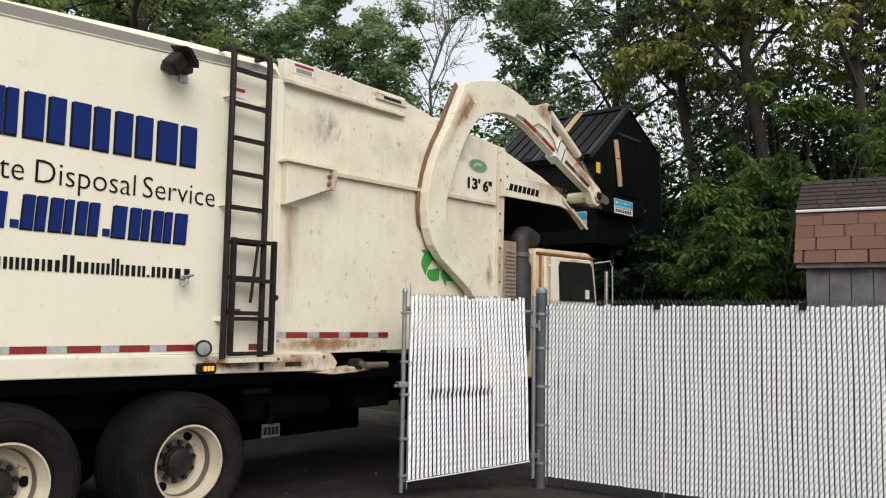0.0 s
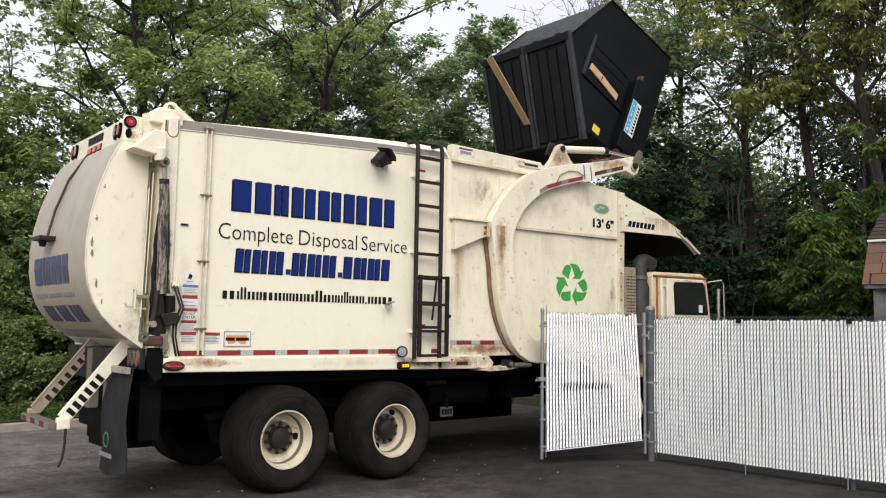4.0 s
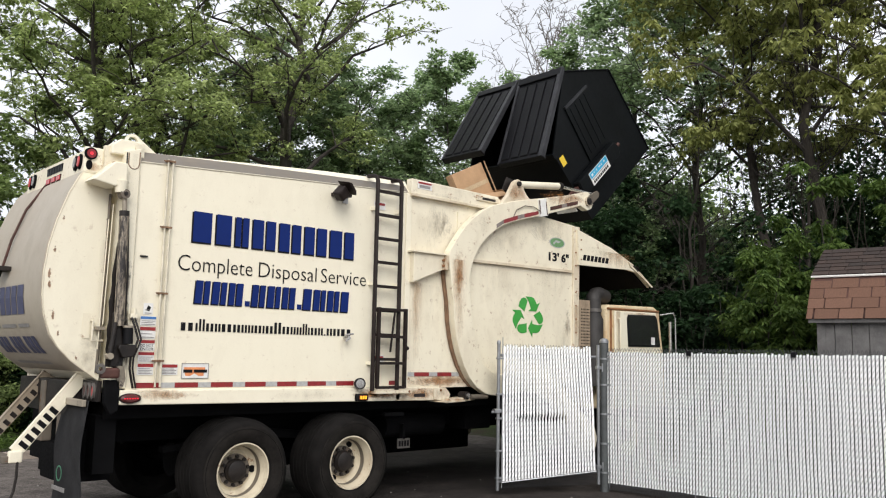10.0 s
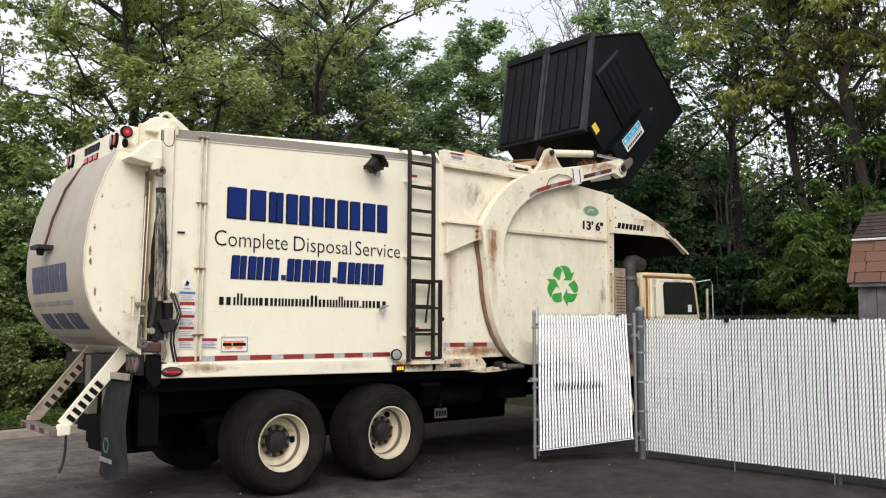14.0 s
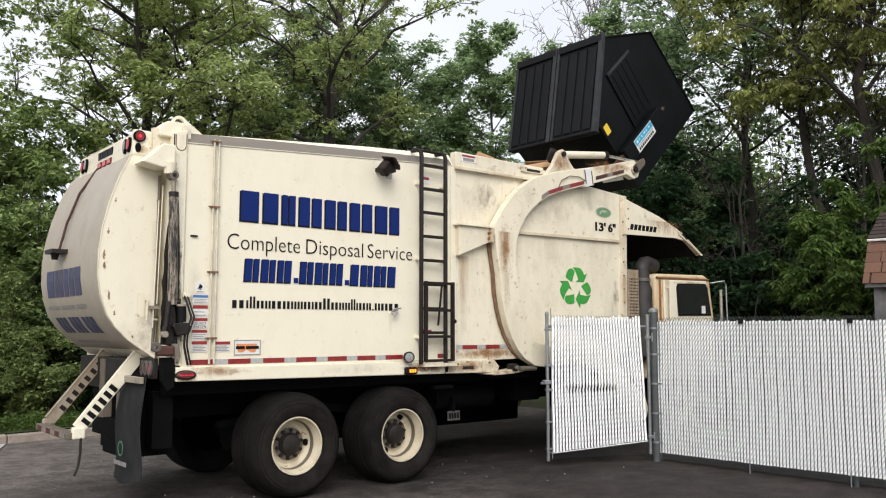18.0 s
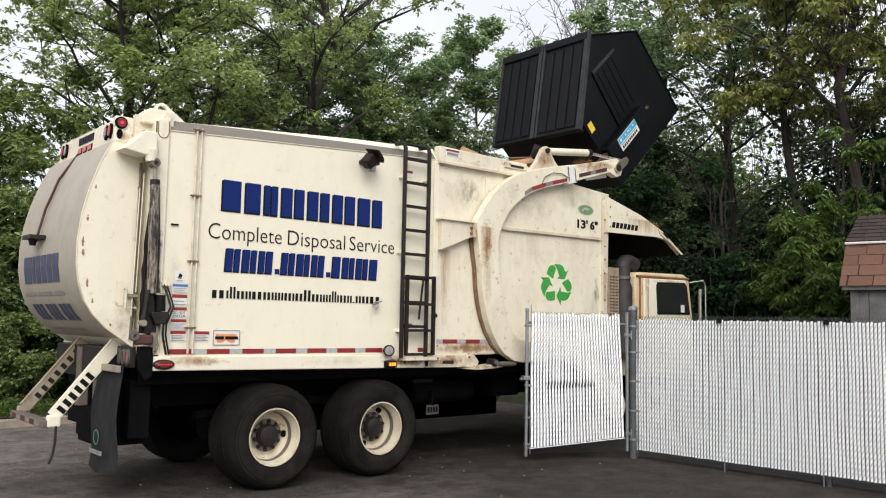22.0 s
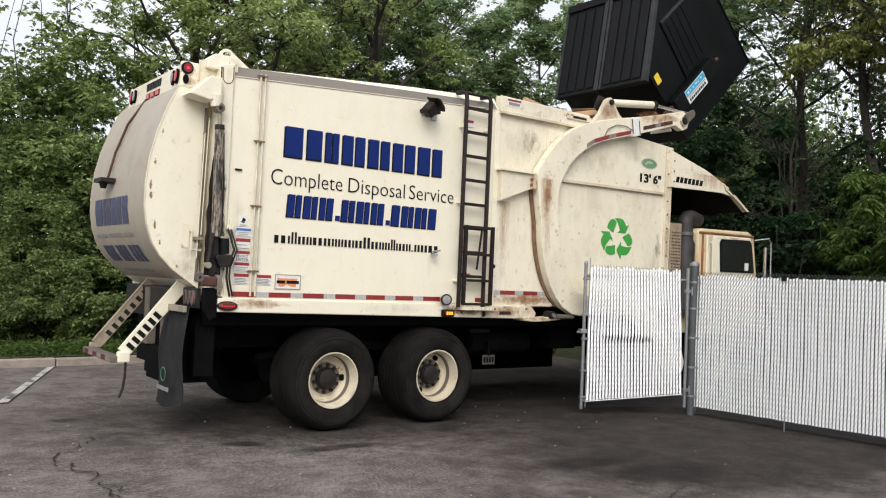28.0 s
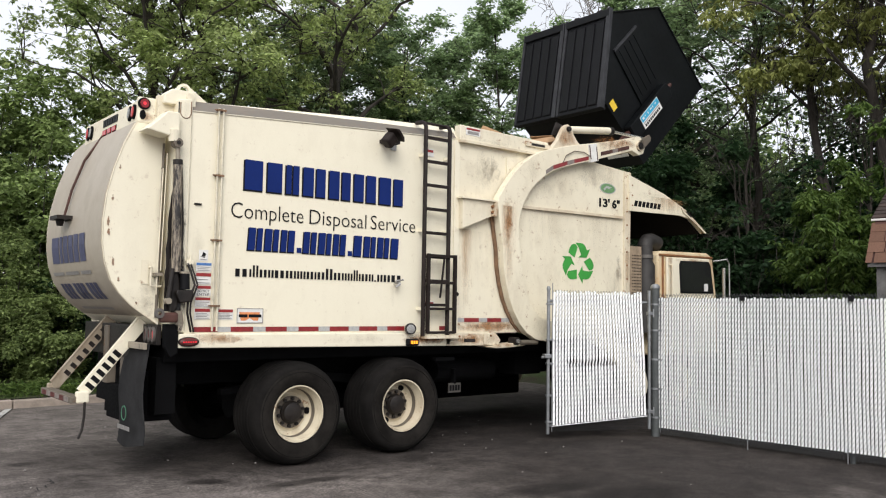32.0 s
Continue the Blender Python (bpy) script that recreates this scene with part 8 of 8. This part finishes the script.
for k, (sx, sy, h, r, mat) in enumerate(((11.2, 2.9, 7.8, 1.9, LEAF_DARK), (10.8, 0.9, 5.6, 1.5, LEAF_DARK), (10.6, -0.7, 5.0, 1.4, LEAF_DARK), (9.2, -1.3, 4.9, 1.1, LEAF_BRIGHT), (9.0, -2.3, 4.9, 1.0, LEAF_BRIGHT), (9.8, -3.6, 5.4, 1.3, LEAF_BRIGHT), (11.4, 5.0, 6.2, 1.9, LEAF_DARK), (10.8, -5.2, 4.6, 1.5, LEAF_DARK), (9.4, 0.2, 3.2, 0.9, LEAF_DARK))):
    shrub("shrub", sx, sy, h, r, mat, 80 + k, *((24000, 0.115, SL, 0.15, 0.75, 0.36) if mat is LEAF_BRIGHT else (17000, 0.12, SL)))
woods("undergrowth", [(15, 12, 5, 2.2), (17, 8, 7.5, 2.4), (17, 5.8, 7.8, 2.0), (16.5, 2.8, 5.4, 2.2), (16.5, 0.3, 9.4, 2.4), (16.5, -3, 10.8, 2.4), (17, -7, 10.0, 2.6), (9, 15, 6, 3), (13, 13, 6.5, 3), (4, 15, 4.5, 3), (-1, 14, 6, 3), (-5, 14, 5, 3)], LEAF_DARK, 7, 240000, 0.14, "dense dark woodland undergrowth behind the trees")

woods("far_woods", [(21, 10, 8, 3), (21.5, 7.5, 8.6, 2.6), (21.5, 2.8, 6.4, 2.6), (21, -1, 8.0, 3), (21, -5, 9.0, 3)], LEAF_MIXED, 8, 60000, 0.24, "pale green woods in the distance behind the trees")


def grass():
    rs = np.random.RandomState(3)
    n = 14000
    x = rs.uniform(-9, 4, n)
    y = 6.42 + 0.10 * (x + 1.4) + rs.exponential(0.5, n)
    c = np.stack([x, y, np.full(n, 0.15) + rs.uniform(0, 0.30, n) ** 1.4], 1)
    me = leaf_mesh("grass", c, 0.12, 5, flat=0.0, aspect=0.16)
    me.materials.append(LEAF_BRIGHT)
    tagged(new("grass", me), "unmown grass and weeds behind the kerb", "grass", kind="stuff")


grass()

# ---- what moves ----


def about(c, deg):
    """A turn in the x-z plane, forward for positive degrees, about the point c."""
    return pose(c[0], 0, c[1], 0, deg, 0) @ pose(-c[0], 0, -c[1])


CARRY_TURN = ((0.0, 37.3), (0.5, 33.2), (1.0, 28.6), (1.5, 24.2), (2.0, 19.4), (2.5, 13.2), (3.0, 7.4), (3.5, 2.2), (4.0, 0.3), (4.4, 0.0), (32.0, 0.0))
ARM_TURN = ((0.0, 37.5), (0.5, 33.2), (1.0, 28.3), (1.5, 23.6), (2.0, 18.5), (2.5, 12.0), (3.0, 6.0), (3.5, 1.4), (4.0, 0.2), (4.4, 0.0), (32.0, 0.0))
FORK_TURN = ((0.0, 6.0), (0.5, 5.5), (1.0, 4.5), (1.5, 3.0), (2.0, 1.0), (2.5, 0.5), (3.0, 0.0), (3.5, -4.0), (4.0, -22.0), (4.5, -42.0), (5.0, -62.0), (5.5, -75.0), (6.0, -86.0), (6.5, -90.0), (7.0, -88.0), (7.5, -83.5), (8.0, -71.0), (8.5, -58.5), (9.0, -45.5), (9.3, -35.0), (9.5, -26.5), (9.7, -16.5), (9.9, -3.0), (10.1, 4.0), (10.3, 5.0), (10.6, 2.5), (11.0, 1.0), (13.0, 1.0), (20.0, 0.0), (32.0, 0.0))


def at(rows, t):
    for (t0, a), (t1, b) in zip(rows, rows[1:]):
        if t0 <= t <= t1:
            return a + (b - a) * (t - t0) / (t1 - t0)
    return rows[-1][1]


SEAT = pose(6.31, 0, 3.96, 0, -LEAN0, 0)


DRIFT = ((0.0, 0.20), (1.0, 0.16), (2.0, 0.08), (3.0, 0.04), (4.0, 0.0), (32.0, 0.0))


# the pockets hang a little below and before the hub
SEAT_PIN = (5.70, 4.03)
CARRY_PIN = (5.67, 0.53)


def carried_pose(t):
    return pose(at(DRIFT, t), 0, 0) @ about(CARRY_PIN, at(CARRY_TURN, t)) @ about(SEAT_PIN, at(FORK_TURN, t)) @ SEAT


LID_SHUT = math.degrees(math.atan2(0.86, 1.12))
LID_SWING = ((0.0, 0.0), (3.8, 0.0), (4.5, 14.0), (5.0, 40.0), (5.5, 82.0), (6.0, 100.0), (6.5, 107.0), (7.0, 106.0), (7.5, 101.0), (8.0, 92.0), (8.5, 73.0), (9.0, 56.0), (9.3, 41.0), (9.5, 27.0))
LID_NEAR = LID_SWING + ((9.7, 16.0), (9.9, 9.0), (10.1, 7.0), (10.3, 0.0), (32.0, 0.0))
LID_FAR = LID_SWING + ((9.7, 25.0), (9.9, 25.0), (10.1, 16.0), (10.3, 1.0), (10.5, 0.0), (32.0, 0.0))


def motions():
    for arm in (ARM_NEAR, ARM_FAR):
        walk(arm, [(t, pose(PIVOT[0], 0, PIVOT[1], 0, a, 0)) for t, a in ARM_TURN])
    for fork in (FORK_NEAR, FORK_FAR):
        walk(fork, [(t, pose(PIN[0] - PIVOT[0], 0, PIN[1] - PIVOT[1], 0, a, 0)) for t, a in FORK_TURN])
    times = sorted({t for t, _ in CARRY_TURN + FORK_TURN})
    walk(container, [(t, carried_pose(t)) for t in times])
    for ld, rows in zip(LIDS, (LID_NEAR, LID_FAR)):
        walk(ld, [(t, pose(1.0, 0, 2.225, 0, -LID_SHUT + a, 0)) for t, a in rows])
    # boards: ride on the container, then drop into the hopper
    down = pose(4.3, 1.2, 3.62, 0, 20, 30)
    ride = carried_pose
    walk(plank_lid, [(t, ride(t) @ pose(1.0, mid - 0.08, 2.225, 0, -LID_SHUT, 0) @ pose(-0.06, 0, 0.05, 0, 0, 4)) for t in (0.0, 0.5, 1.0, 1.5, 2.0, 2.5, 3.0, 3.5)] + [(4.2, pose(4.5, 1.2, 4.2, 0, 60, 20)), (5.0, down), (32.0, down)])
    down2 = pose(3.6, 1.0, 3.78, 90, 0, 10)
    walk(plank_end, [(t, ride(t) @ (pose(0.50, CW0 - 0.035, 1.62, 0, 78, 0) if t < 4 else pose(0.80 if t < 7.4 else 0.68, CW0 - 0.035, 1.66 if t < 7.4 else 1.76, 0, 96, 0))) for t in (0.0, 0.5, 1.0, 1.5, 2.0, 2.5, 3.0, 3.5, 4.0, 4.5, 5.0, 5.5, 6.0, 6.5, 7.0, 7.5, 8.0, 8.3)] + [(8.7, pose(4.6, 0.3, 3.2, 10, 75, 0)), (9.0, down2), (32.0, down2)])
    lows = [pose(3.3, 1.5, 3.58, 20, 10, 30), pose(3.90, 0.42, 3.86, 5, -14, 8), pose(3.42, 0.38, 3.90, 25, 12, 10), pose(4.5, 1.3, 3.62, 50, 10, 0)]
    keys = [
        [(5.2, pose(4.7, 0.75, 4.4, 0, 40, 10)), (5.5, pose(4.45, 0.7, 4.05, 15, 55, 10)), (6.1, pose(3.7, 1.1, 3.9, 30, 70, 20)), (6.5, lows[0])],
        [(7.3, pose(4.5, 0.7, 4.25, 10, 0, 0)), (7.8, pose(4.12, 0.5, 4.0, 30, 30, 20)), (8.6, pose(4.0, 0.45, 4.0, 20, 10, 12)), (9.0, lows[1])],
        [(7.4, pose(4.9, 0.8, 4.6, 0, 20, 20)), (7.9, pose(4.45, 0.5, 3.98, 20, -40, 20)), (8.5, pose(4.35, 0.5, 4.08, 20, -40, 20)), (9.0, pose(4.0, 0.5, 4.08, 25, -35, 15)), (9.6, pose(3.75, 0.5, 4.02, 30, -10, 20)), (9.8, pose(3.45, 0.5, 4.2, 60, 15, 10)), (10.0, pose(3.65, 0.4, 4.08, 80, -25, 5)), (10.2, pose(3.5, 0.4, 3.95, 45, 10, 10)), (10.8, lows[2])],
        [(8.4, pose(5.0, 1.0, 4.7, 0, 30, 0)), (9.0, pose(4.5, 0.6, 4.1, 20, 50, 0)), (9.6, pose(4.4, 0.7, 3.6, 30, 60, 0)), (10.0, lows[3])],
    ]
    for ob, rows, low, k in zip(CARTONS, keys, lows, range(4)):
        first = rows[0][0]
        inside = pose(0.8 + 0.25 * (k % 2), 1.0 + 0.3 * (k % 3), 0.4 + 0.25 * k, 0, 20, 15 * k)
        early = [(t, carried_pose(t) @ inside) for t in (0.0, 1.0, 2.0, 3.0, 3.5, 4.0, 4.5, 5.0, 5.5, 6.0, 6.5, 7.0, 7.5, 8.0) if t < first - 0.25]
        walk(ob, early + rows + [(32.0, low)])


motions()
